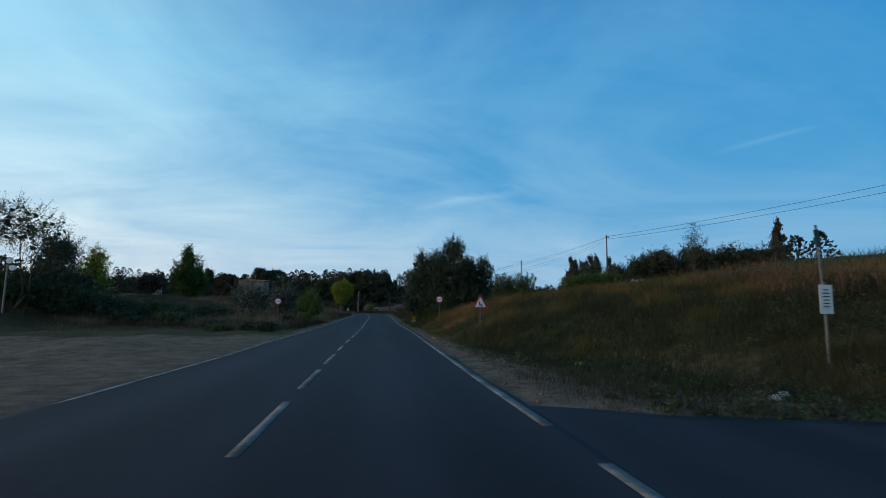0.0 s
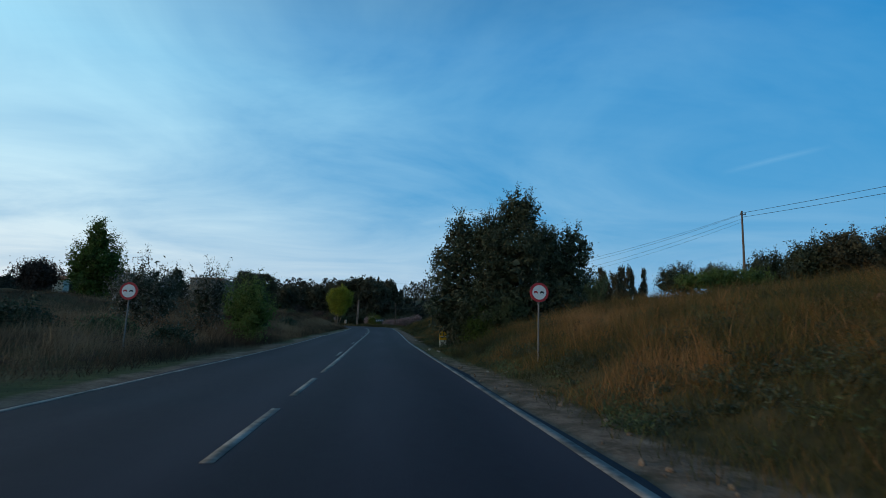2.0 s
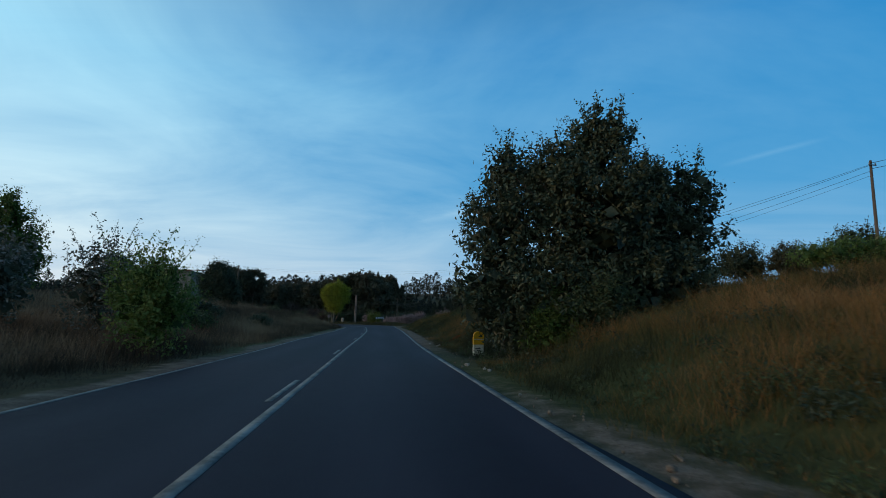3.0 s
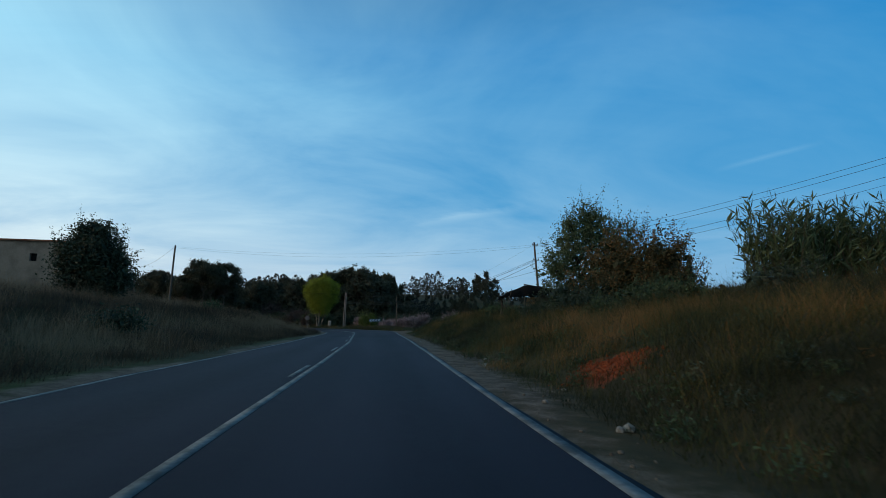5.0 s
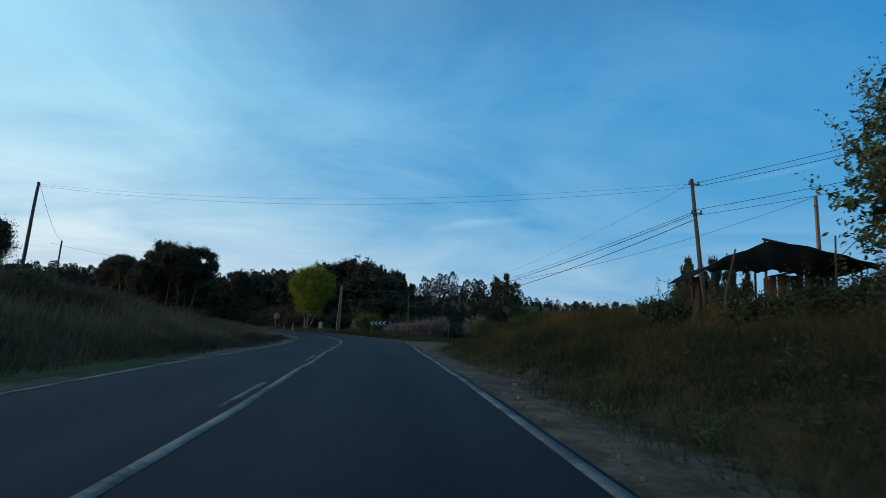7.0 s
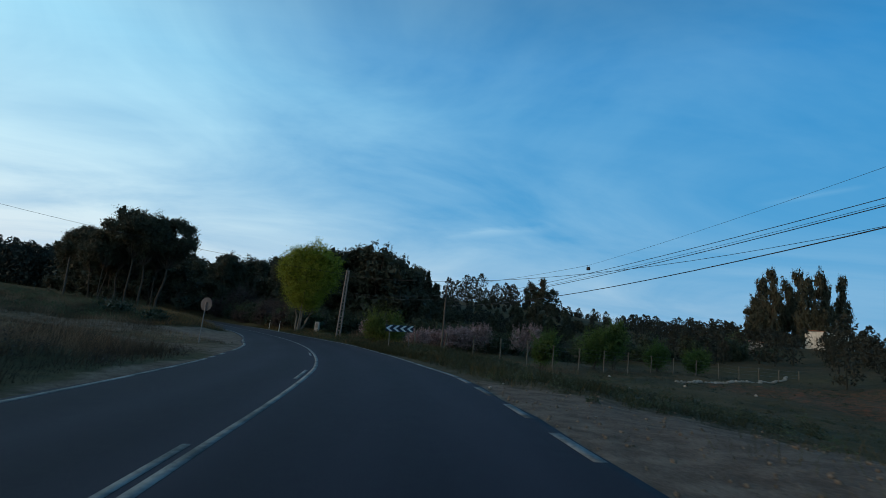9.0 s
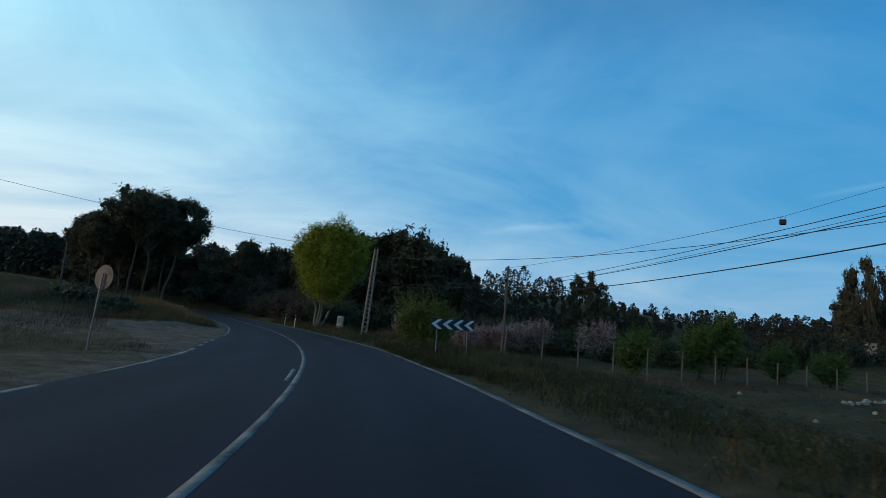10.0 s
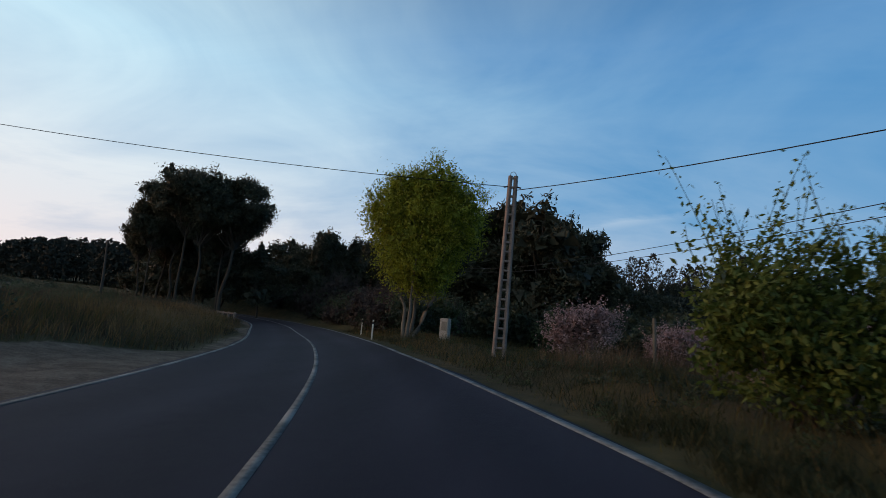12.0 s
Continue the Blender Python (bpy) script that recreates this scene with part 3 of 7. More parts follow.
def lobes_points(rng, lobes, n, shell=0.22, ragged=0.28):
    """Clump centres on and in a set of lobes (x, y, z, rx, ry, rz), with an uneven outline."""
    L = np.array(lobes, float)
    wgt = (L[:, 3] * L[:, 4] * L[:, 5]) ** 0.67
    k = rng.choice(len(L), n, p=wgt / wgt.sum())
    d = rng.normal(size=(n, 3))
    d /= np.linalg.norm(d, axis=1)[:, None]
    lump = 0.5 * np.sin(d[:, 0] * 5.1 + k * 1.7) + 0.5 * np.sin(d[:, 1] * 6.3 + d[:, 2] * 4.4 + k * 2.9)
    r = (1 + ragged * 0.55 * lump) * (1 - np.abs(rng.normal(size=n)) * shell) + rng.uniform(-0.5, 1, n) * ragged * 0.25
    return L[k, :3] + d * L[k, 3:] * r[:, None], d, k


def crown_mesh(name, rng, lobes, mat, clumps, per, size, spread, width=0.45, shoots=0, shoot_len=0.8, floor=None, tint_mid=0.45, up=0.25, ragged=0.28, shell=0.22, core=0.0, single=False):
    pile = Pile()
    # oversized filler leaves added within the lobes, tinted darker as the crown's inner shade
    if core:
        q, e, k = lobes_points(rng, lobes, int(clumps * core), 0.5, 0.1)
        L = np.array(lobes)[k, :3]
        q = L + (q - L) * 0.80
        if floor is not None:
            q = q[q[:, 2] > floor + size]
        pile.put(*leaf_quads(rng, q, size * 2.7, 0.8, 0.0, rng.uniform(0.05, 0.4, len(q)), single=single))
    c, d, k = lobes_points(rng, lobes, clumps, shell, ragged)
    sp = spread * rng.uniform(0.6, 1.4, (clumps, 1, 1))
    pts = (c[:, None] + rng.normal(size=(clumps, per, 3)) * sp * np.array([1, 1, 0.7])).reshape(-1, 3)
    tint = np.repeat(rng.normal(tint_mid, 0.16, clumps), per) + rng.normal(0, 0.12, clumps * per)
    if floor is not None:
        keep = pts[:, 2] > floor
        pts, tint = pts[keep], tint[keep]
    pile.put(*leaf_quads(rng, pts, size, width, up, tint, single=single))
    if shoots:
        c, d, k = lobes_points(rng, lobes, shoots, 0.05, ragged)
        ok = d[:, 2] > -0.1
        c, d = c[ok], d[ok]
        for q, e in zip(c, d):
            e = e * 0.6 + np.array([0, 0, 0.75]) + rng.normal(size=3) * 0.22
            ln = shoot_len * rng.uniform(0.5, 1.25)
            tt = np.linspace(-0.4, 1, 14)
            line = q + tt[:, None] * e * ln + (tt[:, None] ** 2) * rng.normal(size=3) * 0.12 * ln
            pts = np.repeat(line, 3, 0) + rng.normal(size=(42, 3)) * size * 0.55
            pile.put(*leaf_quads(rng, pts, size * np.repeat(1.1 - 0.5 * np.clip(tt, 0, 1), 3), width, 0.2, rng.normal(tint_mid + 0.15, 0.15, 42)))
            v, f = tube(line, np.linspace(0.012, 0.004, 14), 3)
            pile.put(v, f, np.full(len(v), 0.1))
    return pile.mesh(name, mat)


def limb(rng, a, b, r0, r1, bend=0.12, n=7):
    a, b = np.asarray(a, float), np.asarray(b, float)
    t = np.linspace(0, 1, n)[:, None]
    ln = np.linalg.norm(b - a)
    off = rng.normal(size=3) * bend * ln
    off2 = rng.normal(size=3) * bend * 0.5 * ln
    p = a + (b - a) * t + off * (t * (1 - t)) * 2 + off2 * np.sin(t * 6.28) * 0.5
    return p, np.linspace(r0, r1, n)


def wood_mesh(name, rng, lobes, mat, r=0.16, stems=1, fork=0.35, twigs=3, sway=0.2):
    """Trunks from the ground, a limb into every lobe, and twigs off the limbs."""
    pile = Pile()
    L = np.array(lobes, float)
    zc = L[:, 2].mean()
    for st in range(stems):
        base = np.array([rng.normal() * sway * (stems > 1) * 1.6, rng.normal() * sway * (stems > 1) * 1.6, -0.15])
        mine = L[st::stems] if len(L[st::stems]) else L[:1]
        cx, cy = mine[:, 0].mean(), mine[:, 1].mean()
        f = np.array([base[0] + (cx - base[0]) * 0.5 + rng.normal() * sway, base[1] + (cy - base[1]) * 0.5 + rng.normal() * sway, max(0.4, zc * fork)])
        rr = r / math.sqrt(stems) * rng.uniform(0.8, 1.1)
        p, q = limb(rng, base, f, rr * 1.25, rr * 0.8, 0.07)
        q[0] *= 1.35
        pile.put(*tube(p, q, 8))
        for lb in mine:
            tip = lb[:3] + np.array([0, 0, lb[5] * 0.45])
            p, q = limb(rng, f, tip, rr * 0.62, rr * 0.14)
            pile.put(*tube(p, q, 6))
            for _ in range(twigs):
                e = lb[:3] + rng.normal(size=3) * lb[3:] * 0.55
                g = p[rng.randint(2, len(p))]
                p2, q2 = limb(rng, g, e, rr * 0.24, rr * 0.05, 0.15, 5)
                pile.put(*tube(p2, q2, 4))
    return pile.mesh(name, mat, True)


def tree(name, x, y, lobes, label, category, leaf, bark, seed, clumps=300, per=18, size=0.14, spread=0.3, r=0.16, stems=1, fork=0.35,
         group="", shoots=0, shoot_len=0.8, width=0.45, floor=0.05, tint_mid=0.45, twigs=3, sink=0.0, ragged=0.28, shell=0.22, sway=0.2, core=1.6, single=False):
    rng = np.random.RandomState(seed)
    ob = thing(name, (x, y, land1(x, y) - sink), label, category, group)
    part("trunk", wood_mesh(name + "_wood", rng, lobes, bark, r, stems, fork, twigs, sway), ob)
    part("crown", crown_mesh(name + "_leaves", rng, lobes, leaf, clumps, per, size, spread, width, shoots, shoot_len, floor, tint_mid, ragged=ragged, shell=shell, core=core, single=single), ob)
    return ob


def grass(name, label, mat, n, xr, yr, height, width, keep, tint, seed, lean=0.25, clump=0.0):
    """Blades over a stretch of ground, one object. keep(x, y, s, u) is the chance to stand there; tint(x, y) the mean tint."""
    rng = np.random.RandomState(seed)
    x, y = rng.uniform(*xr, n), rng.uniform(*yr, n)
    if clump:
        cx, cy = rng.uniform(*xr, n // 14), rng.uniform(*yr, n // 14)
        j = rng.randint(0, n // 14, n)
        x, y = cx[j] + rng.normal(size=n) * clump, cy[j] + rng.normal(size=n) * clump
    s, u = stations(x, y)
    p, scale = keep(x, y, s, u)
    ok = rng.uniform(size=n) < p
    x, y, scale = x[ok], y[ok], np.broadcast_to(scale, (n,))[ok]
    m = len(x)
    z = land(x, y) - 0.02
    h = rng.uniform(0.45, 1.1, m) * height * scale
    w = width * rng.uniform(0.6, 1.4, m)
    a = rng.uniform(0, 6.28, m)
    side = np.stack([np.cos(a), np.sin(a), np.zeros(m)], -1) * w[:, None]
    ln = rng.normal(size=(m, 2)) * lean + np.array([0.05, 0.05])
    base = np.stack([x, y, z], -1)
    mid = base + np.stack([ln[:, 0] * h * 0.35, ln[:, 1] * h * 0.35, h * 0.55], -1)
    tip = base + np.stack([ln[:, 0] * h * 1.1, ln[:, 1] * h * 1.1, h], -1)
    if not clump:
        v = np.stack([base - side * 0.55, base + side * 0.55, tip], 1).reshape(-1, 3)
        t = np.clip(tint(x, y) + rng.normal(0, 0.16, m), 0, 1)
        # each blade's tint drops at the root and rises towards the tip
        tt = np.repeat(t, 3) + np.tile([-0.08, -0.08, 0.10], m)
        me = mesh_from(name, v, np.arange(m * 3).reshape(m, 3), mat, False, tint=np.clip(tt, 0, 1))
        return tagged(new(name, me), label, "grass", kind="stuff")
    v = np.stack([base - side * 0.5, base + side * 0.5, mid + side * 0.4, mid - side * 0.4, tip], 1).reshape(-1, 3)
    i = np.arange(m)[:, None] * 5
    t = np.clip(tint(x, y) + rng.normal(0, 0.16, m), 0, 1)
    # darker tint at the root, paler at the tip
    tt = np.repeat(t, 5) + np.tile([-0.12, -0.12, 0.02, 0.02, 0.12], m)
    me = mesh_from(name, v, [i + np.array([[0, 1, 2, 3]]), i + np.array([[3, 2, 4]])], mat, False, tint=np.clip(tt, 0, 1))
    return tagged(new(name, me), label, "grass", kind="stuff")


# ---------------------------------------------------------------- ground and road
def make_ground():
    def axis(lo, hi, step, ends):
        a = list(np.arange(lo, hi + 0.01, step))
        g, q = step, hi
        up, dn = [], []
        while q < ends[1]:
            g *= 1.28
            q += g
            up.append(q)
        g, q = step, lo
        while q > ends[0]:
            g *= 1.28
            q -= g
            dn.append(q)
        return np.array(dn[::-1] + a + up)
    gx, gy = axis(-48, 42, 0.5, (-2600, 2600)), axis(-12, 200, 0.55, (-2600, 2600))
    X, Y = np.meshgrid(gx, gy)
    Z = land(X, Y)
    nx, ny = len(gx), len(gy)
    i = (np.arange(ny - 1)[:, None] * nx + np.arange(nx - 1)[None]).ravel()
    f = np.stack([i, i + 1, i + nx + 1, i + nx], -1)
    x, y = X.ravel(), Y.ravel()
    sand = sandy(x, y)
    bare = np.exp(-(((x - 4.4) / 0.75) ** 2 + ((y - 65.1) / 1.0) ** 2)) * (1.15 + 0.5 * wave(x, y, 1.3, 91))
    bare = np.maximum(bare, 0.8 * np.exp(-(((x - 9.5) / 0.9) ** 2 + ((y - 32) / 0.8) ** 2)))
    bare = np.maximum(bare, 0.9 * np.exp(-(((x - 26) / 2.2) ** 2 + ((y - 60) / 1.2) ** 2)))
    bare = np.maximum(bare, 0.38 * smooth(20, 30, x) * smooth(118, 128, y) * (1 - smooth(150, 156, y)))
    green = np.clip(0.35 + 0.5 * wave(x, y, 22, 21), 0, 1) * np.where(x < -6, 0.35, 1.0) * (1 - 0.8 * smooth(98, 108, y) * smooth(0, 6, x))
    me = mesh_from("ground", np.stack([x, y, Z.ravel()], -1), f, SOIL, True, zone=np.stack([sand, bare, green], -1))
    tagged(new("ground", me), "dry sandy and grassy soil beside the road", "ground", kind="structure")


make_ground()


def strip(name, s, u0, u1, dz, mat, parent=None, thick=0.0, label=""):
    """A band along the road between two offsets."""
    s = np.asarray(s, float)
    a, b = on_road(s, np.broadcast_to(u0, s.shape), dz), on_road(s, np.broadcast_to(u1, s.shape), dz)
    n = len(s)
    v = np.stack([a, b, b - [0, 0, thick], a - [0, 0, thick]], 1).reshape(-1, 3)
    i = np.arange(n - 1)[:, None] * 4
    f = np.concatenate([i + np.array([[0, 1, 5, 4]]), i + np.array([[1, 2, 6, 5]]), i + np.array([[4, 7, 3, 0]])])
    caps = np.array([[0, 3, 2, 1], [4 * n - 4, 4 * n - 3, 4 * n - 2, 4 * n - 1]])
    me = mesh_from(name, v, np.concatenate([f, caps]), mat)
    if parent:
        return part(name, me, parent, label)
    return new(name, me)


def make_road():
    s = np.concatenate([np.arange(-370, -10, 10.0), np.arange(-10, STATION[-1] - 2, 0.75)])
    rw, lw = right_w(s), left_w(s)
    rng = np.random.RandomState(4)
    rag = 0.05 * np.interp(s, s[::3], rng.normal(size=len(s[::3])))
    cols = [-lw - 0.13 + rag, -lw, -lw * 0.5, 0 * s, rw * 0.5, rw, rw + 0.13 - rag]
    pts = np.stack([on_road(s, c) for c in cols], 1)
    skirt0, skirt1 = pts[:, 0] - [0, 0, 0.16], pts[:, -1] - [0, 0, 0.16]
    pts = np.concatenate([skirt0[:, None], pts, skirt1[:, None]], 1)
    k = pts.shape[1]
    n = len(s)
    i = (np.arange(n - 1)[:, None] * k + np.arange(k - 1)[None]).ravel()
    f = np.stack([i, i + 1, i + k + 1, i + k], -1)
    across = np.stack([cols[0] - 0.1] + cols + [cols[-1] + 0.1], 1).ravel()
    road = tagged(new("road", mesh_from("road", pts.reshape(-1, 3), f, ASPHALT, True, across=across)),
                  "worn dark grey asphalt road with white markings", "road", kind="structure")

    def line(a, b, u, w, name="edge_line"):
        ss = np.arange(a, b, 0.8)
        ss = np.append(ss, b)
        strip(name, ss, u(ss) - w / 2, u(ss) + w / 2, 0.005, PAINT, road, 0.003)
    line(5.9, 105.0, lambda q: right_w(q), 0.15)
    line(116.8, 250, lambda q: right_w(q), 0.18)
    line(-370, -8.0, lambda q: right_w(q), 0.13)
    line(7.6, 118.3, lambda q: -left_w(q), 0.11)
    line(123.7, 132.0, lambda q: -left_w(q), 0.13)
    line(141.0, 250, lambda q: -left_w(q), 0.13)
    line(-370, -4.0, lambda q: -left_w(q), 0.11)
    line(38.6, 250, middle, 0.13, "centre_line")

    def dash(a, b, u, w, name="dash"):
        ss = np.linspace(a, b, 4)
        strip(name, ss, u(ss) - w / 2, u(ss) + w / 2, 0.0055, PAINT, road, 0.003)
    for a in np.arange(-19.1, 38, 3.975):
        dash(a, a + 2.75, middle, 0.115)
    for a, b in ((43.0, 45.7), (53.8, 56.4), (66.2, 68.8), (74.7, 77.3), (83.0, 85.5), (91.5, 94.6), (103.4, 106.5), (114.2, 117.2), (125.1, 127.8)):
        dash(a, b, lambda q: middle(q) - 0.20, 0.10)
    for a in (-5.0, -2.4, 0.2, 2.8):
        dash(a, a + 1.6, lambda q: right_w(q), 0.14)
    for a, b in ((106.25, 107.9), (109.15, 110.8), (112.15, 113.9), (114.85, 116.5)):
        dash(a, b, lambda q: right_w(q), 0.17)
    for a in (-2.0, 1.4, 4.9):
        dash(a, a + 1.3, lambda q: -left_w(q), 0.11)
    for a, b in ((119.0, 119.8), (120.7, 121.9), (133.1, 134.1), (135.0, 135.95), (136.9, 137.75), (138.75, 139.65)):
        dash(a, b, lambda q: -left_w(q), 0.13)


make_road()


def side_road():
    """Paved mouth of a side road, flush with the edge of the main road."""
    us = np.concatenate([np.linspace(4.0, 8, 9), np.linspace(9, 20, 9)])
    top = np.interp(us, [4.3, 5, 6.4, 8, 20], [7.2, 6.6, 6.3, 6.1, 5.2]) + 0.06 * np.sin(us * 5.3)
    q = np.linspace(0, 1, 30)
    S = -9 + (top[None] + 9) * q[:, None]
    U = np.broadcast_to(us, S.shape).copy()
    U[:, 0] = right_w(S[:, 0]) + 0.10
    p = on_road(S.ravel(), U.ravel(), -0.004)
    n, m = len(us), len(q)
    i = (np.arange(m - 1)[:, None] * n + np.arange(n - 1)[None]).ravel()
    f = np.stack([i, i + 1, i + n + 1, i + n], -1)
    low = p - [0, 0, 0.12]
    k = len(p)
    rim = np.arange(n - 1) + n * (m - 1)
    skirt = np.stack([rim, rim + 1, rim + 1 + k, rim + k], -1)
    me = mesh_from("side_road", np.concatenate([p, low]), np.concatenate([f, skirt]), ASPHALT, across=np.concatenate([U.ravel(), U.ravel()]))
    tagged(new("side_road", me), "dark worn asphalt mouth of a side road", "road", kind="structure")


side_road()


# ---------------------------------------------------------------- signs
def disc(bm, r, y, th, seg=40):
    bmesh.ops.create_cone(bm, cap_ends=True, segments=seg, radius1=r, radius2=r, depth=th, matrix=Matrix.Translation((0, y, 0)) @ Matrix.Rotation(radians(90), 4, "X"))


def poly(bm, pts, y, th):
    """A flat outline in x, z, given thickness along y (front at y)."""
    f = [bm.verts.new((px, y, pz)) for px, pz in pts]
    b = [bm.verts.new((px, y + th, pz)) for px, pz in pts]
    n = len(pts)
    bm.faces.new(f)
    bm.faces.new(b[::-1])
    for i in range(n):
        bm.faces.new((f[i], b[i], b[(i + 1) % n], f[(i + 1) % n]))


def rounded(pts, r, seg=5):
    out = []
    n = len(pts)
    for i in range(n):
        p, a, b = Vector(pts[i]), Vector(pts[i - 1]), Vector(pts[(i + 1) % n])
        da, db = (a - p).normalized(), (b - p).normalized()
        ang = da.angle(db) / 2
        d = r / math.tan(ang)
        c = p + (da + db).normalized() * (r / math.sin(ang))
        v0, v1 = p + da * d - c, p + db * d - c
        t0, t1 = math.atan2(v0.y, v0.x), math.atan2(v1.y, v1.x)
        dt = (t1 - t0 + math.pi) % (2 * math.pi) - math.pi
        for k in range(seg + 1):
            t = t0 + dt * k / seg
            out.append((c.x + r * math.cos(t), c.y + r * math.sin(t)))
    return out


def post_mesh(name, h, w=0.04, d=0.04, mat=None):
    bm = bmesh.new()
    box(bm, 0, 0, h / 2 - 0.2, w, d, h + 0.4)
    bevel(bm, 0.008)
    return bm_mesh(name, bm, mat or GALV)


def sign_stand(name, x, y, zc, top, label, rz=0.0):
    z = land1(x, y)
    ob = thing(name, (x, y, z), label, "traffic sign", rz=rz)
    part("post", post_mesh("sign_post", top - z), ob, "galvanised rectangular steel post")
    return ob, zc - z


def shape_part(name, parent, mat, pts, y, th, dz, label=""):
    bm = bmesh.new()
    poly(bm, [(px, pz + dz) for px, pz in pts], y, th)
    return part(name, bm_mesh(name, bm, mat), parent, label)


def ring_pts(r, n=40, cx=0.0):
    return [(cx + r * math.sin(2 * math.pi * k / n), r * math.cos(2 * math.pi * k / n)) for k in range(n)]


def car_pts(s):
    return [(-0.85 * s, -0.5 * s), (-0.85 * s, 0.02 * s), (-0.55 * s, 0.5 * s), (0.55 * s, 0.5 * s), (0.85 * s, 0.02 * s), (0.85 * s, -0.5 * s), (0.5 * s, -0.5 * s),
            (0.5 * s, -0.22 * s), (-0.5 * s, -0.22 * s), (-0.5 * s, -0.5 * s)]


def no_overtaking(x, y, zc, rz, r=0.275):
    ob, h = sign_stand("no_overtaking_sign", x, y, zc, zc - r + 0.06, "round red-rimmed no overtaking sign on a steel post", rz)
    plate = shape_part("plate", ob, SIGN_RED, ring_pts(r), -0.062, 0.02, h, "red round plate")
    shape_part("face", plate, SIGN_WHITE, ring_pts(r * 0.74), -0.067, 0.005, h, "white face")
    for sx, mat, nm in ((-0.115, SIGN_RED, "red_car"), (0.085, SIGN_BLACK, "black_car")):
        bm = bmesh.new()
        poly(bm, [(sx * r / 0.3 + px, pz + h) for px, pz in car_pts(0.075 * r / 0.3)], -0.070, 0.003)
        box(bm, sx * r / 0.3, -0.0705, h + 0.018 * r / 0.3, 0.07 * r / 0.3, 0.001, 0.022 * r / 0.3)
        part(nm, bm_mesh(nm, bm, mat), plate)
    bm = bmesh.new()
    box(bm, 0, -0.045, h + 0.02, 0.07, 0.02, 0.04)
    part("clamp", bm_mesh("clamp", bm, GALV), ob)
    return ob


no_overtaking(4.37, 38.2, 2.33, 2)
no_overtaking(-7.95, 41.05, 2.05, -3)


def bend_sign(x, y, ztop):
    side, hgt = 0.76, 0.67
    z0 = ztop - hgt
    ob, h = sign_stand("double_bend_sign", x, y, z0, z0 + 0.35, "triangular red-rimmed double bend warning sign", 0)

    def tri(k, r):
        a = side / 2 * k
        c = hgt / 3
        return [(px, c + (pz - c)) for px, pz in rounded([(-a, c - (hgt / 3) * k), (a, c - (hgt / 3) * k), (0, c + (2 * hgt / 3) * k)], r)]
    plate = shape_part("plate", ob, SIGN_RED, tri(1.06, 0.035), -0.062, 0.02, h, "red triangular plate")
    shape_part("face", plate, SIGN_WHITE, tri(0.73, 0.02), -0.067, 0.005, h, "white face")
    arrow = [(0.045, 0.075), (0.10, 0.075), (0.10, 0.225), (-0.02, 0.19), (-0.02, 0.275), (0.005, 0.275), (-0.045, 0.345), (-0.095, 0.275), (-0.07, 0.275), (-0.07, 0.125), (0.045, 0.16)]
    shape_part("bend_symbol", plate, SIGN_BLACK, [(px + 0.0, pz - 0.005) for px, pz in arrow], -0.071, 0.004, h, "black zigzag arrow")


bend_sign(4.88, 24.85, 2.33)


def info_sign(x, y):
    z = land1(x, y)
    ob = thing("notice_sign", (x, y, z), "small white printed notice on a thin metal post", "sign", rz=4)
    part("post", post_mesh("notice_post", 2.2 - z, 0.045, 0.045, GALV), ob)
    bm = bmesh.new()
    box(bm, 0, -0.035, 1.86 - z, 0.30, 0.012, 0.56)
    bevel(bm, 0.004)
    plate = part("plate", bm_mesh("notice_plate", bm, SIGN_WHITE), ob, "white printed plate")
    rng = np.random.RandomState(9)
    for k in range(6):
        bm = bmesh.new()
        w = rng.uniform(0.12, 0.23)
        box(bm, 0, -0.043, 2.04 - z - 0.065 * k, w, 0.003, 0.02)
        part("text_bar", bm_mesh("text_bar", bm, SIGN_BLACK), plate)
    bm = bmesh.new()
    box(bm, -0.03, 0.02, 2.72 - z, 0.035, 0.03, 1.2, Matrix.Rotation(radians(-3), 4, "Y"))
    bm2 = bm_mesh("stake", bm, GALV)
    part("upper_stake", bm2, ob, "dark steel profile bolted above the plate")
    bm = bmesh.new()
    box(bm, -0.06, 0.0, 3.05 - z, 0.10, 0.03, 0.34, Matrix.Rotation(radians(-6), 4, "Y"))
    part("reflector", bm_mesh("reflector", bm, plain("dark_green_paint", (0.02, 0.05, 0.05), (0.03, 0.07, 0.07), 5)), ob, "dark green flat marker")


info_sign(8.52, 8.9)


def milestone(x, y):
    ob = thing("milestone", (x, y, land1(x, y)), "white roadside kilometre stone with a rounded yellow top", "milestone", rz=6)
    w, hb, ht = 0.40, 0.42, 0.92
    bm = bmesh.new()
    box(bm, 0, 0, hb / 2 - 0.15, w, 0.16, hb + 0.3)
    bevel(bm, 0.012)
    body = part("body", bm_mesh("stone_body", bm, WHITEWASH), ob, "whitewashed stone")
    top = [(-w / 2, hb + 0.003), (w / 2, hb + 0.003)] + [(w / 2 * math.cos(a), ht - w / 2 + w / 2 * math.sin(a)) for a in np.linspace(0, math.pi, 16)]
    cap = shape_part("cap", ob, YELLOW, top, -0.078, 0.156, 0, "yellow painted rounded cap")
    bm = bmesh.new()
    box(bm, 0, -0.080, hb + 0.20, w * 0.98, 0.006, 0.025)
    part("band", bm_mesh("band", bm, WHITEWASH), cap)
    for dx, dz, ww in ((-0.03, 0.28, 0.2), (0.0, 0.2, 0.14)):
        bm = bmesh.new()
        box(bm, dx, -0.084, dz, ww, 0.004, 0.03)
        part("text_bar", bm_mesh("text_bar", bm, SIGN_BLACK), body)


milestone(3.55, 54.7)


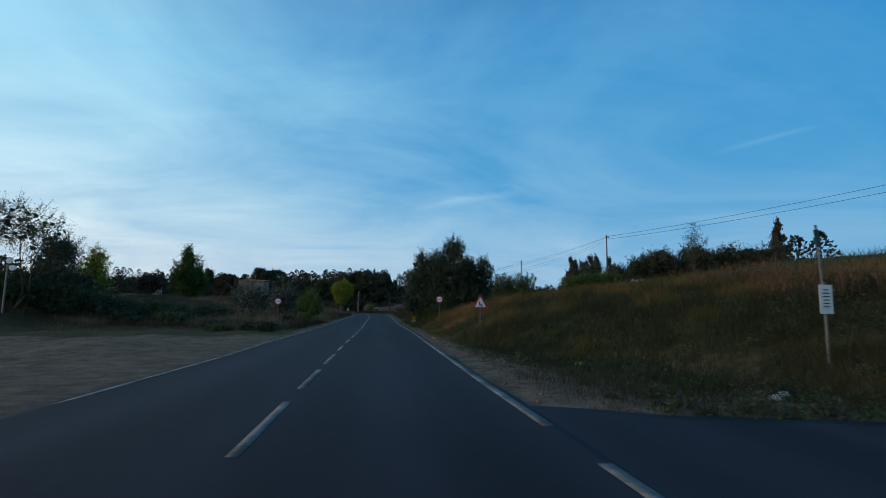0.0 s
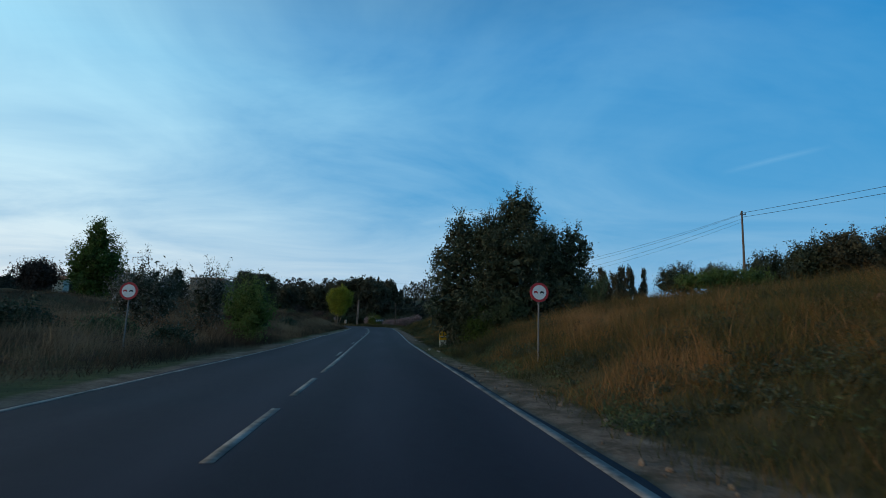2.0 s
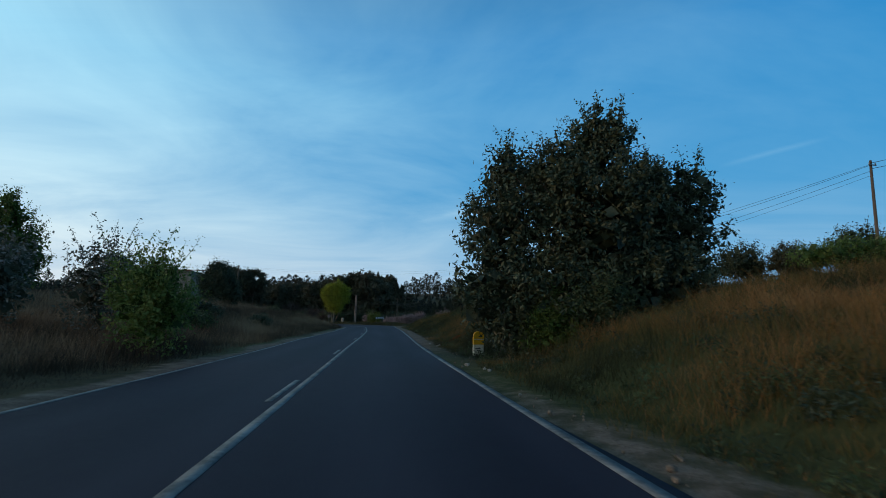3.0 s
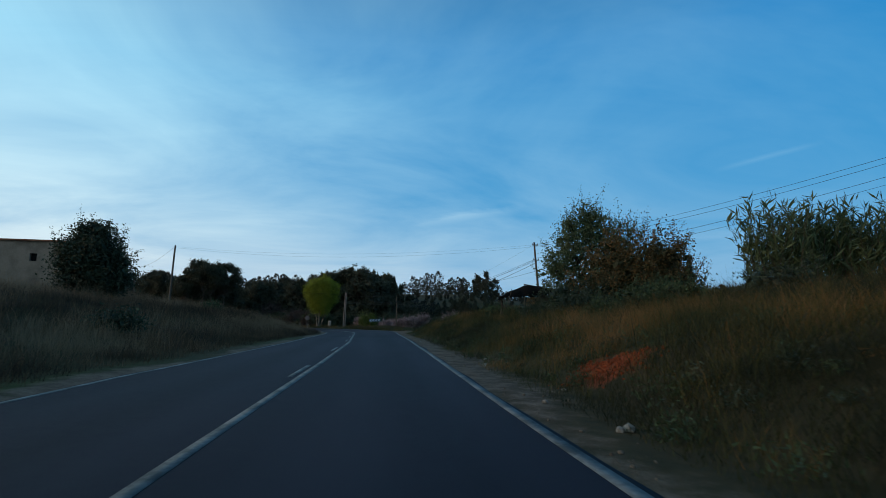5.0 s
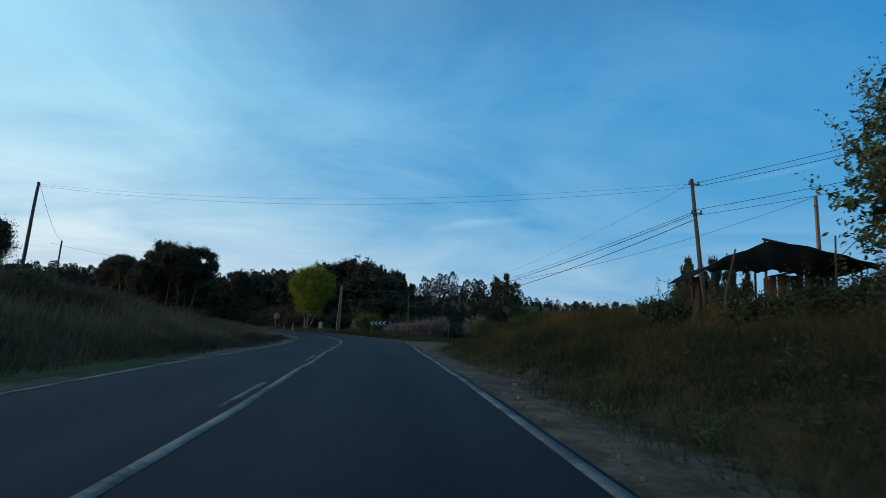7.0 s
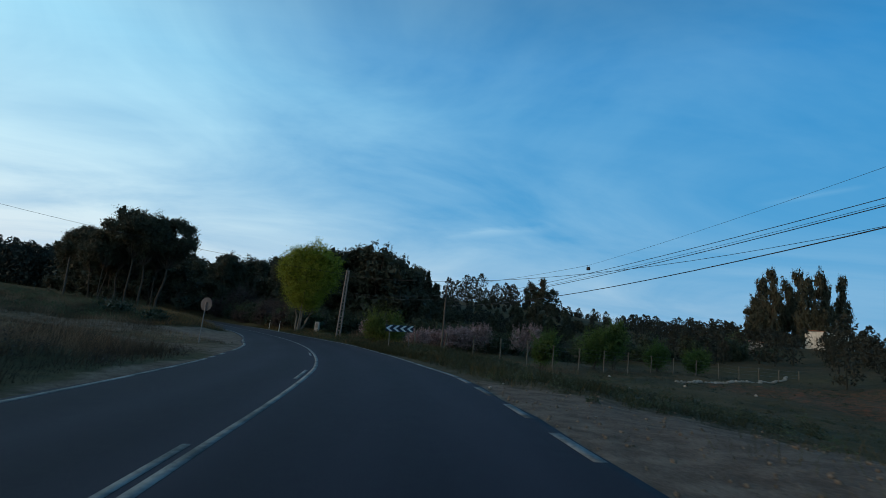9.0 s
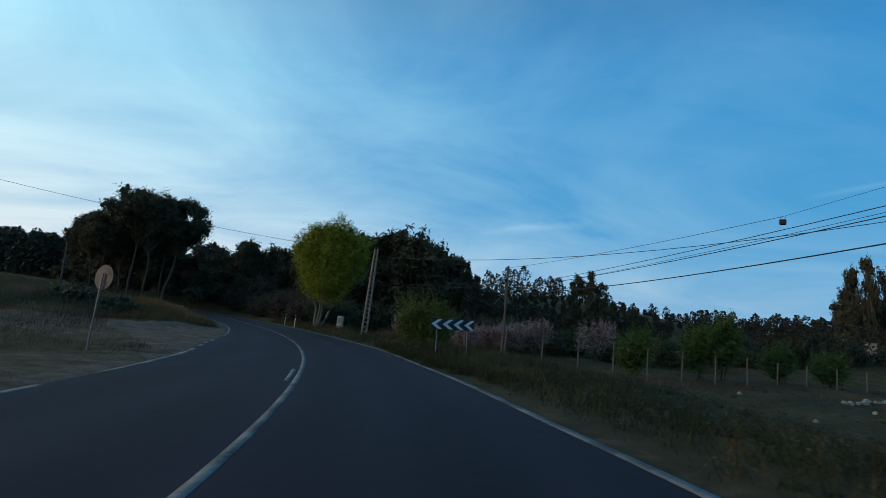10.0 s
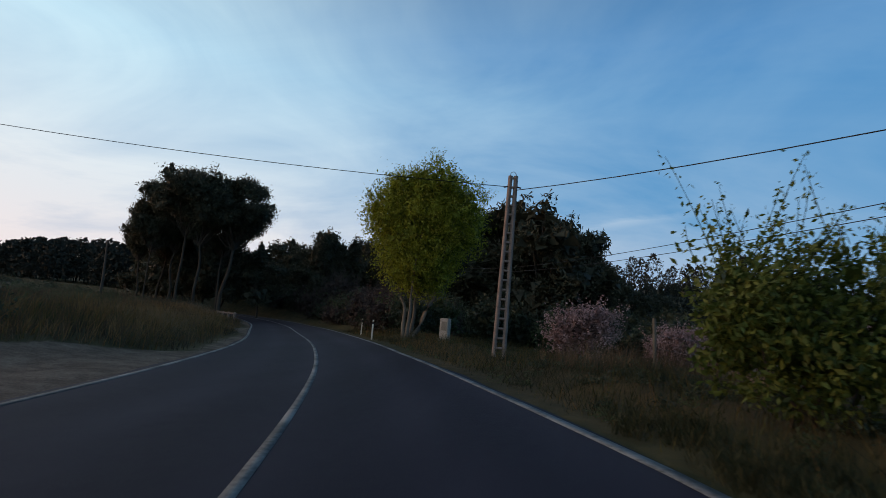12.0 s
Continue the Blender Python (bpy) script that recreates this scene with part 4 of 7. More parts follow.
def round_sign_back(x, y, zc):
    ob, h = sign_stand("round_sign", x, y, zc, zc + 0.1, "round sign seen from its bare grey metal back", 160)
    plate = shape_part("plate", ob, SHADED_BACK, ring_pts(0.34), -0.062, 0.02, h, "grey metal plate back")
    shape_part("face", plate, SIGN_RED, ring_pts(0.338), -0.068, 0.005, h)
    for k in (-0.12, 0.12):
        bm = bmesh.new()
        box(bm, 0, -0.036, h + k, 0.4, 0.012, 0.03)
        part("stiffener", bm_mesh("stiffener", bm, SHADED_BACK), plate)


round_sign_back(-10.77, 127.0, 1.95)


def chevron_panel():
    a, b = np.array([-1.80, 134.33]), np.array([0.05, 135.22])
    m = (a + b) / 2
    rz = math.degrees(math.atan2(b[1] - a[1], b[0] - a[0]))
    z = land1(*m)
    w = float(np.linalg.norm(b - a))
    ob = thing("chevron_panel", (m[0], m[1], z), "dark blue bend marker panel with four white chevrons", "traffic sign", rz=rz)
    zc, hh = 1.86 - z, 0.44
    ob.matrix_basis = ob.matrix_basis @ Matrix.Rotation(radians(-3.0), 4, "Y")
    for sx in (-0.70, 0.74):
        bm = bmesh.new()
        box(bm, sx, 0.06, (zc + 0.15) / 2 - 0.2, 0.04, 0.05, zc + 0.15 + 0.4)
        bevel(bm, 0.006)
        part("post", bm_mesh("panel_post", bm, GALV), ob, "galvanised steel post")
    bm = bmesh.new()
    box(bm, 0, 0, zc, w, 0.03, hh)
    bevel(bm, 0.006)
    board = part("board", bm_mesh("board", bm, SIGN_NAVY), ob, "dark blue board")
    for k in range(4):
        c = -w / 2 + w * (k + 0.5) / 4 - 0.02
        q, t = hh * 0.46, 0.19
        pts = [(c - t - 0.03, zc), (c + 0.12 - 0.03, zc + q), (c + 0.12 + t - 0.03, zc + q), (c - 0.03 + 0.02, zc), (c + 0.12 + t - 0.03, zc - q), (c + 0.12 - 0.03, zc - q)]
        shape_part("chevron", board, SIGN_WHITE, pts, -0.019, 0.004, 0, "white chevron")


chevron_panel()


def delineator(x, y):
    ob = thing("marker_post", (x, y, land1(x, y)), "thin pale roadside marker post", "post", "marker posts at the bend")
    bm = bmesh.new()
    box(bm, 0, 0, 0.5, 0.09, 0.06, 1.4)
    bevel(bm, 0.012)
    shaft = part("shaft", bm_mesh("shaft", bm, WHITEWASH), ob)
    bm = bmesh.new()
    box(bm, 0, 0, 1.02, 0.094, 0.064, 0.16)
    part("band", bm_mesh("band", bm, SIGN_BLACK), shaft)
    return ob


delineator(-18.4, 170.0)
delineator(-15.9, 164.9)


# ---------------------------------------------------------------- poles and cables
PLACED = set()          # names of things whose place is given in world coordinates


def wood_pole(name, x, y, ztop, label, lean=(0, 0), r=0.12, arms=(), box_on=False, placed=False):
    z = ground_at(x, y) if placed else land1(x, y)
    ob = thing(name, (x, y, z), label, "utility pole", "utility poles")
    if placed:
        PLACED.add(ob.name)
    h = ztop - z
    t = np.linspace(-0.6 / h, 1, 9)[:, None]
    p = np.array([[lean[0], lean[1], h]]) * t + np.array([[0.03, 0.02, 0]]) * np.sin(t * 5)
    v, f = tube(p, np.linspace(r, r * 0.66, 9), 10)
    pile = Pile()
    pile.put(v, f)
    pile.put(np.concatenate([v[-10:], [p[-1] + [0, 0, 0.03]]]), np.array([[k, (k + 1) % 10, 10] for k in range(10)]))
    part("shaft", pile.mesh("pole_shaft", POLE_WOOD, True), ob)
    for dz in arms:
        bm = bmesh.new()
        c = np.array(lean) * (h - dz) / h
        box(bm, c[0], c[1] - 0.1, h - dz, 0.5, 0.05, 0.06)
        for sx in (-0.2, 0.2):
            bmesh.ops.create_cone(bm, cap_ends=True, segments=8, radius1=0.04, radius2=0.03, depth=0.12, matrix=Matrix.Translation((c[0] + sx, c[1] - 0.1, h - dz + 0.09)))
        part("bracket", bm_mesh("bracket", bm, GALV), ob, "metal bracket with insulators")
    if box_on:
        bm = bmesh.new()
        c = np.array(lean) * (h - 1.0) / h
        box(bm, c[0] - 0.12, c[1] - 0.1, h - 1.05, 0.18, 0.16, 0.30)
        bevel(bm, 0.01)
        part("junction_box", bm_mesh("junction_box", bm, CABLE), ob, "dark junction box")
    top = (x + lean[0], y + lean[1], ztop)
    return top if placed else tuple(to_world(top)[0][0])


def cable(a, b, sag, r=0.012, label="thin black overhead cable", name="overhead_cable"):
    a, b = np.array(a, float), np.array(b, float)
    t = np.linspace(0, 1, 28)[:, None]
    p = a + (b - a) * t - np.array([[0, 0, 1.0]]) * sag * 4 * t * (1 - t)
    v, f = tube(p - a, r, 5)
    ob = new(name, mesh_from(name, v, f, CABLE, True))
    ob.matrix_basis = Matrix.Translation(a)
    PLACED.add(ob.name)
    tagged(ob, label, "cable", "overhead cables")


PR = wood_pole("utility_pole", 28.6, 61.8, 11.35, "weathered wooden utility pole standing on the grassy bank", (0.1, 0), 0.105, (0.3,))
PM = wood_pole("utility_pole", 12.8, 96.2, 8.2, "weathered wooden utility pole leaning beside the shelter", (-0.38, 0.0), 0.105, (0.25, 1.5), placed=True)
PL = wood_pole("utility_pole", -20.1, 106.3, 8.32, "thin dark wooden utility pole on the grassy bank", (0.22, 0), 0.11, placed=True)
PL2 = wood_pole("utility_pole", -38.2, 138.9, 9.35, "thin dark wooden utility pole among shrubs", (0.05, 0), 0.12, placed=True)
PP = wood_pole("utility_pole", 3.03, 149.1, 6.6, "weathered wooden utility pole with a junction box by the fence", (-0.04, 0), 0.11, (), True)
wood_pole("utility_pole", -53.4, 182.8, 7.6, "pale leaning utility pole before the woods", (-0.2, 0), 0.16)
PB = wood_pole("utility_pole", 48.0, -8.0, 14.0, "wooden utility pole behind on the bank", (0, 0), 0.13, (0.3,))


def lattice_pole(x, y, ztop, label, lean, w0=0.44, w1=0.20, rz=0.0, hoop=True, placed=False):
    z = ground_at(x, y) if placed else land1(x, y)
    h = ztop - z
    ob = thing("concrete_pole", (x, y, z), label, "utility pole", rz=rz)
    if placed:
        PLACED.add(ob.name)

    def at(t, sx):
        w = (w0 + (w1 - w0) * t) / 2
        return np.array([lean[0] * t + sx * (w - 0.045), lean[1] * t, h * t])
    for sx in (-1, 1):
        p = [at(t, sx) for t in np.linspace(-0.05, 1, 6)]
        pile = Pile()
        v, f = tube(p, 0.085, 4)
        pile.put(v, f)
        pile.put(np.array(v[-4:]), np.array([[0, 1, 2, 3]]))
        part("upright", pile.mesh("upright", CONCRETE), ob, "tapered concrete upright")
    t = 0.05
    while t < 0.99:
        a, b = at(t, -1), at(t, 1)
        v, f = tube([a, b], 0.05, 4)
        part("rung", mesh_from("rung", v, f, CONCRETE, tint=np.zeros(len(v))), ob)
        t += 0.052
    if hoop:
        c = (at(1, -1) + at(1, 1)) / 2
        a = np.linspace(0, math.pi, 12)
        p = np.stack([c[0] + np.cos(a) * w1 * 0.4, np.full(12, c[1]), c[2] + np.sin(a) * w1 * 0.55], -1)
        v, f = tube(p, 0.012, 5)
        part("hoop", mesh_from("hoop", v, f, GALV, tint=np.zeros(len(v))), ob, "thin metal hoop on top")
    for sx in (-1, 1):
        v, f = tube([at(0.94, sx), at(0.94, sx) + [sx * 0.22, 0, -0.05]], 0.03, 6)
        part("insulator", mesh_from("insulator", v, f, CABLE, tint=np.zeros(len(v))), ob)
    top = (x + lean[0], y + lean[1], ztop - 0.45)
    return top if placed else tuple(to_world(top)[0][0])


LP = lattice_pole(-7.28, 153.7, 7.40, "tapered ladder-like concrete utility pole beside the road", (0.10, -0.05), 0.46, 0.30, 8)
LP2 = lattice_pole(31.0, 110.2, 12.7, "pale ladder-like concrete pole on the ridge behind the shelter", (0, 0), 0.55, 0.28, 20, False, True)

cable((LP[0] + 0.12, LP[1], LP[2] - 0.10), (LP2[0], LP2[1], LP2[2] + 0.40), 2.5, 0.014, "thick twisted black overhead cable")
cable(LP, (-38.0, 136.7, 8.7), 0.55, 0.012, "thick twisted black overhead cable")
for dz, sg, rr in ((0.75, 0.6, 0.010), (0.85, 0.72, 0.012), (0.95, 0.55, 0.006), (1.15, 1.0, 0.016)):
    cable((PP[0], PP[1], PP[2] - 0.45 - dz), (PM[0], PM[1], PM[2] - 0.8 - dz * 0.85), sg, rr)
for dz, sg in ((0.2, 0.9), (0.35, 1.1), (1.35, 1.1)):
    cable((PM[0], PM[1], PM[2] - dz), (PR[0], PR[1], PR[2] - 0.15 - dz * 0.35), sg, 0.010)
for dz, sg in ((0.15, 1.2), (0.5, 1.4)):
    cable((PR[0], PR[1], PR[2] - dz), (PB[0], PB[1], PB[2] - dz), sg, 0.016)
cable((PM[0], PM[1], PM[2] - 0.2), (PL[0], PL[1], PL[2] - 0.1), 0.75, 0.004)
cable((PM[0], PM[1], PM[2] - 0.35), (PL[0], PL[1], PL[2] - 0.2), 0.9, 0.005)
cable(PL, PL2, 0.6, 0.010)
for dz in (0.8, 1.1):
    cable((PP[0], PP[1], PP[2] - dz), (-13.5, 175.8, 8.0 - dz), 0.6, 0.012)
cable((PP[0], PP[1], PP[2] - 0.75), (16.0, 154.5, 2.9), 0.1, 0.010)
cable((PM[0], PM[1], PM[2] - 1.6), (PR[0], PR[1], PR[2] - 0.9), 1.2, 0.008)


def splice_box(x, y, z):
    """A dark closure hanging on the overhead cable."""
    ob = thing("cable_closure", (x, y, z), "small dark splice closure hanging on an overhead cable", "cable fitting", rz=-38)
    PLACED.add(ob.name)
    part("body", box_mesh("closure_body", CABLE, 0, 0, -0.05, 0.18, 0.12, 0.16, bev=0.025), ob)
    for sx in (-0.06, 0.06):
        v, f = tube([(sx, 0, 0.0), (sx, 0, 0.12)], 0.010, 5)
        part("hanger", mesh_from("closure_hanger", v, f, GALV), ob, "metal hanger")


splice_box(8.18, 122.28, 5.78)
cable((PM[0], PM[1], PM[2] - 0.15), (8.18, 122.28, 5.90), 0.30, 0.005)
cable((8.18, 122.28, 5.90), (PP[0], PP[1], PP[2] - 0.1), 0.12, 0.008)


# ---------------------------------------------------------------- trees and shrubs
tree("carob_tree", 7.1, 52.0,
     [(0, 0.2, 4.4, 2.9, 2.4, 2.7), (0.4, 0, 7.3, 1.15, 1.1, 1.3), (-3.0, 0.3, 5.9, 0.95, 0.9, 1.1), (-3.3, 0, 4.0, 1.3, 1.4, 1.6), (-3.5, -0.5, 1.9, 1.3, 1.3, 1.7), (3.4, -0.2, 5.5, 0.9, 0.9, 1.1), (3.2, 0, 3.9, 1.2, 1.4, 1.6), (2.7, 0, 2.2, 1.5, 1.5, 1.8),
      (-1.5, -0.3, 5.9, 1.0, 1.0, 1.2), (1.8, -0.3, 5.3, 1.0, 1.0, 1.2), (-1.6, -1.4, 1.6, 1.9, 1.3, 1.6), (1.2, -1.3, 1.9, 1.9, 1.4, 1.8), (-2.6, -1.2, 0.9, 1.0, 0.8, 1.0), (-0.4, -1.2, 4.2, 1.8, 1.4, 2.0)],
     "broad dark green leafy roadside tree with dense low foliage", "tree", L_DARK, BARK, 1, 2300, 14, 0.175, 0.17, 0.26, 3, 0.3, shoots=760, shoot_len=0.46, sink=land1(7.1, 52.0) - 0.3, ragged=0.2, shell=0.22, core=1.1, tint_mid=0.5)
for x, y, h, k in ((4.9, 49.9, 1.6, 0), (6.1, 49.4, 1.9, 1)):
    tree("roadside_bush", x, y, [(0, 0, h * 0.45, h * 0.5, h * 0.45, h * 0.5), (0.3, 0.1, h * 0.65, h * 0.35, h * 0.35, h * 0.38)], "dull green bush at the foot of the big tree", "bush", L_OLIVE if k % 2 else L_GREEN, BARK, 120 + k, 220, 14, 0.10, 0.16, 0.04, 5, shoots=50, shoot_len=0.5, tint_mid=0.3, group="bushes under the tree")
tree("leafy_tree", -26.4, 73.5, [(0, 0, 3.4, 1.9, 1.8, 2.2), (0.0, 0, 5.4, 1.1, 1.1, 1.5), (-1.2, 0, 2.8, 1.2, 1.2, 1.8), (1.2, 0, 2.6, 1.3, 1.2, 1.9), (0, 0, 1.3, 2.0, 1.8, 1.4), (-0.4, 0, 6.7, 0.6, 0.6, 0.8)],
     "tall fresh green leafy tree on the low rise", "tree", L_GREEN, BARK, 2, 520, 14, 0.22, 0.28, 0.2, 1, shoots=110, sink=0.3, tint_mid=0.3, ragged=0.4)
tree("leafy_tree", -38.2, 72.5, [(0, 0, 3.0, 2.0, 1.8, 2.2), (0.3, 0, 4.8, 1.2, 1.2, 1.4), (0.6, 0, 1.4, 2.0, 1.8, 1.5)], "small yellow-green leafy tree behind the low rise", "tree", L_YELLOW, BARK, 3, 260, 14, 0.22, 0.28, 0.15, 1, shoots=60, tint_mid=0.3, ragged=0.4)
tree("leafy_tree", -54.5, 150.0, [(0, 0, 7.0, 2.6, 2.4, 2.6), (0.3, 0, 9.0, 1.7, 1.7, 1.7), (-0.8, 0, 4.0, 2.2, 2.0, 2.2)], "tall dark leafy tree on the far slope", "tree", L_DARK, BARK, 16, 420, 14, 0.28, 0.34, 0.2, 1, sink=land1(-54.5, 150.0) - 3.1, floor=-2.0)
tree("round_bush", -31.5, 74, [(0, 0, 1.5, 1.7, 1.6, 1.5)], "round dull brown-green bush", "bush", L_BROWN, BARK, 4, 220, 14, 0.22, 0.3, 0.1, 3)
tree("oleander_bush", -12.4, 52.0, [(0, 0, 2.0, 1.1, 1.1, 1.7), (-0.9, 0.2, 1.6, 0.8, 0.8, 1.2), (0.8, 0, 1.7, 0.8, 0.8, 1.2)], "tall bush with pale drooping seed clusters", "bush", L_PALE, BARK, 5, 260, 14, 0.15, 0.2, 0.08, 4, shoots=30, shoot_len=0.7, group="roadside bushes", tint_mid=0.52, shell=0.35, core=0.5, ragged=0.4)
tree("oleander_bush", -10.3, 55.0, [(0, 0, 1.9, 1.2, 1.0, 1.6), (0.7, 0, 2.4, 0.7, 0.7, 0.9)], "tall bush with pale drooping seed clusters", "bush", L_PALE, BARK, 6, 240, 14, 0.15, 0.2, 0.08, 4, shoots=30, shoot_len=0.7, group="roadside bushes", tint_mid=0.54, shell=0.35, core=0.5, ragged=0.4)
tree("oleander_bush", -14.6, 56.0, [(0, 0, 1.8, 1.0, 1.0, 1.5)], "tall bush with pale drooping seed clusters", "bush", L_PALE, BARK, 7, 180, 14, 0.15, 0.2, 0.08, 4, shoots=30, shoot_len=0.7, group="roadside bushes", tint_mid=0.5, shell=0.35, core=0.5, ragged=0.4)
tree("green_bush", -6.9, 51.4, [(0, 0, 1.2, 1.0, 1.0, 1.2), (0.6, -0.2, 1.5, 0.6, 0.7, 1.0), (-0.6, 0.2, 1.6, 0.65, 0.7, 1.1), (0.0, 0, 2.4, 0.6, 0.6, 0.8)], "light green leafy bush beside the road", "bush", L_GREEN, BARK, 8, 300, 15, 0.13, 0.2, 0.07, 6, shoots=120, shoot_len=0.75, tint_mid=0.62, core=0.5, shell=0.35, ragged=0.4)
tree("dark_tree", -15.1, 84.6, [(-0.3, 0, 2.2, 1.4, 1.5, 1.9), (-0.6, 0, 3.3, 1.0, 1.0, 1.1), (0.6, 0, 1.5, 1.1, 1.2, 1.3), (-1.2, 0, 1.9, 1.0, 1.2, 1.6)], "dense dark green tree on the bank", "tree", L_DARK, BARK, 9, 900, 16, 0.16, 0.22, 0.18, 2, shoots=60)
tree("ash_tree", 13.4, 86.6, [(0, 0, 4.0, 1.7, 1.7, 2.1), (0.1, 0, 5.2, 1.1, 1.1, 1.2), (-0.3, 0, 6.0, 0.75, 0.8, 0.7), (-1.5, -0.2, 5.1, 0.8, 0.8, 0.9), (-1.8, -0.3, 3.6, 1.2, 1.2, 1.5), (-2.8, -0.6, 2.2, 1.1, 1.1, 1.2), (1.8, 0, 4.5, 1.2, 1.2, 1.4), (-1.0, -0.4, 1.6, 2.0, 1.4, 1.4), (1.4, -0.4, 2.2, 1.8, 1.5, 1.6)],
     "loose grey-green leafy tree beside the shelter", "tree", L_OLIVE, BARK, 10, 760, 18, 0.17, 0.17, 0.17, 2, shoots=320, shoot_len=0.9, tint_mid=0.66, shell=0.32, core=0.4, ragged=0.42, twigs=6)
tree("rusty_tree", 13.2, 80.2, [(0.4, 0, 2.7, 1.5, 1.4, 1.3), (-1.7, 0, 2.3, 1.1, 1.1, 1.2), (1.6, 0, 2.6, 0.9, 1.0, 1.0), (0.2, 0, 1.7, 2.2, 1.4, 1.2), (-1.2, -0.3, 1.1, 2.4, 1.5, 1.1), (1.4, -0.3, 1.1, 1.6, 1.4, 1.1)],
     "wide bushy tree with rusty brown and green leaves", "tree", L_RUST, BARK, 11, 760, 14, 0.16, 0.22, 0.16, 3, shoots=220, shoot_len=0.9, tint_mid=0.6, shell=0.4, core=0.35, ragged=0.42, twigs=6)
for k, (x, y, r, h) in enumerate(((8.3, 87.4, 0.8, 0.8), (9.6, 87.2, 1.0, 0.9), (11.0, 86.8, 1.1, 1.0), (12.4, 87.6, 1.2, 1.2), (8.9, 84.0, 0.9, 0.8), (10.8, 83.6, 1.1, 0.9), (7.9, 90.5, 0.8, 0.8), (9.2, 78.0, 1.1, 0.9), (10.6, 75.0, 1.2, 1.0), (9.8, 71.5, 1.0, 0.9), (7.9, 81.0, 0.7, 0.6), (12.0, 76.5, 1.3, 1.2), (8.4, 74.2, 0.7, 0.6), (13.8, 72.0, 1.3, 1.2))):
    tree("bramble_bush", x, y, [(0, 0, h * 0.5, r, r * 0.9, h * 0.55), (r * 0.5, 0.1, h * 0.4, r * 0.6, r * 0.6, h * 0.5)], "low dark tangled bramble bush", "bush", (L_OLIVE, L_DARK, L_OLIVE)[k % 3], BARK, 130 + k, 150, 13, 0.10, 0.18, 0.04, 5, shoots=24, shoot_len=0.5, twigs=4, group="brambles on the bank")
tree("bramble_bush", 10.2, 80.5, [(0, 0, 0.8, 2.2, 1.3, 0.9), (2.6, 0, 1.0, 2.0, 1.3, 1.1)], "low dark tangled bramble bush", "bush", L_DARK, BARK, 12, 300, 14, 0.14, 0.25, 0.05, 5, twigs=4)
tree("plane_tree", -13.4, 165.4, [(0, 0, 6.4, 3.0, 2.6, 3.0), (0.6, 0, 8.9, 2.3, 2.1, 2.3), (-2.0, 0, 7.6, 2.0, 2.0, 2.4), (2.1, 0, 7.4, 2.0, 2.0, 2.6), (0, 0, 4.2, 2.5, 2.2, 1.8), (-1.0, -0.4, 9.1, 1.6, 1.5, 1.6)],
     "tall yellow-green leafy tree with several pale stems", "tree", L_YELLOW, PALE_BARK, 13, 2600, 16, 0.17, 0.26, 0.24, 4, 0.32, shoots=110, shoot_len=0.6, floor=1.7, tint_mid=0.42, sway=0.3)
tree("willow_bush", -2.5, 141.8, [(0, 0, 0.75, 1.1, 1.0, 0.8), (0.9, 0.1, 1.15, 0.6, 0.7, 0.9), (-0.9, 0, 1.3, 0.5, 0.6, 0.9), (-0.2, 0.2, 1.6, 0.4, 0.5, 0.8), (1.3, 0.3, 0.8, 0.6, 0.7, 0.7), (-0.3, 0.9, 1.3, 0.5, 0.5, 0.7), (0.5, 0.2, 1.9, 0.25, 0.3, 0.5), (1.15, 0.3, 2.0, 0.2, 0.25, 0.5)],
     "large bright yellow-green bush with long leafy upright shoots", "bush", L_SHOOT, BARK, 15, 520, 15, 0.12, 0.14, 0.07, 7, shoots=150, shoot_len=0.9, shell=0.4, ragged=0.35, core=0.25, tint_mid=0.5, width=0.5)
for k, (x, y, r, h) in enumerate([(-3.8, 159.5, 1.5, 2.9), (1.2, 163.0, 1.2, 2.6), (6.6, 170.5, 1.9, 3.7), (9.6, 172.5, 2.1, 4.1), (4.2, 171.5, 1.7, 3.3), (16.8, 172.5, 2.2, 4.5)]):
    tree("almond_tree", x, y, [(0, 0, h * 0.62, r, r, h * 0.42), (0.5 * r, 0, h * 0.75, r * 0.6, r * 0.6, h * 0.3), (-0.5 * r, 0, h * 0.5, r * 0.7, r * 0.7, h * 0.35)],
         "small almond tree in pale pink blossom", "tree", L_BLOSSOM, BARK, 20 + k, 260, 14, 0.13, 0.2, 0.09, 3, shoots=45, shoot_len=0.6, group="almond trees", tint_mid=0.5)
for k, (x, y, r, h) in enumerate([(15.2, 156.4, 1.4, 3.1), (21.4, 158.0, 1.7, 3.6), (24.0, 158.8, 1.5, 4.3), (30.0, 160.5, 1.3, 2.4), (35.5, 161.5, 1.5, 2.3)]):
    h, r = h * 1.28, r * 1.0
    tree("orchard_tree", x, y, [(0, 0, h * 0.55, r, r, h * 0.42), (0.4, 0, h * 0.8, r * 0.5, r * 0.5, h * 0.22), (-0.5, 0, h * 0.45, r * 0.7, r * 0.7, h * 0.32)],
         "young green orchard tree behind the fence", "tree", L_GREEN, BARK, 30 + k, 240, 14, 0.19, 0.25, 0.09, 2, shoots=55, shoot_len=0.9, group="orchard trees", tint_mid=0.4)
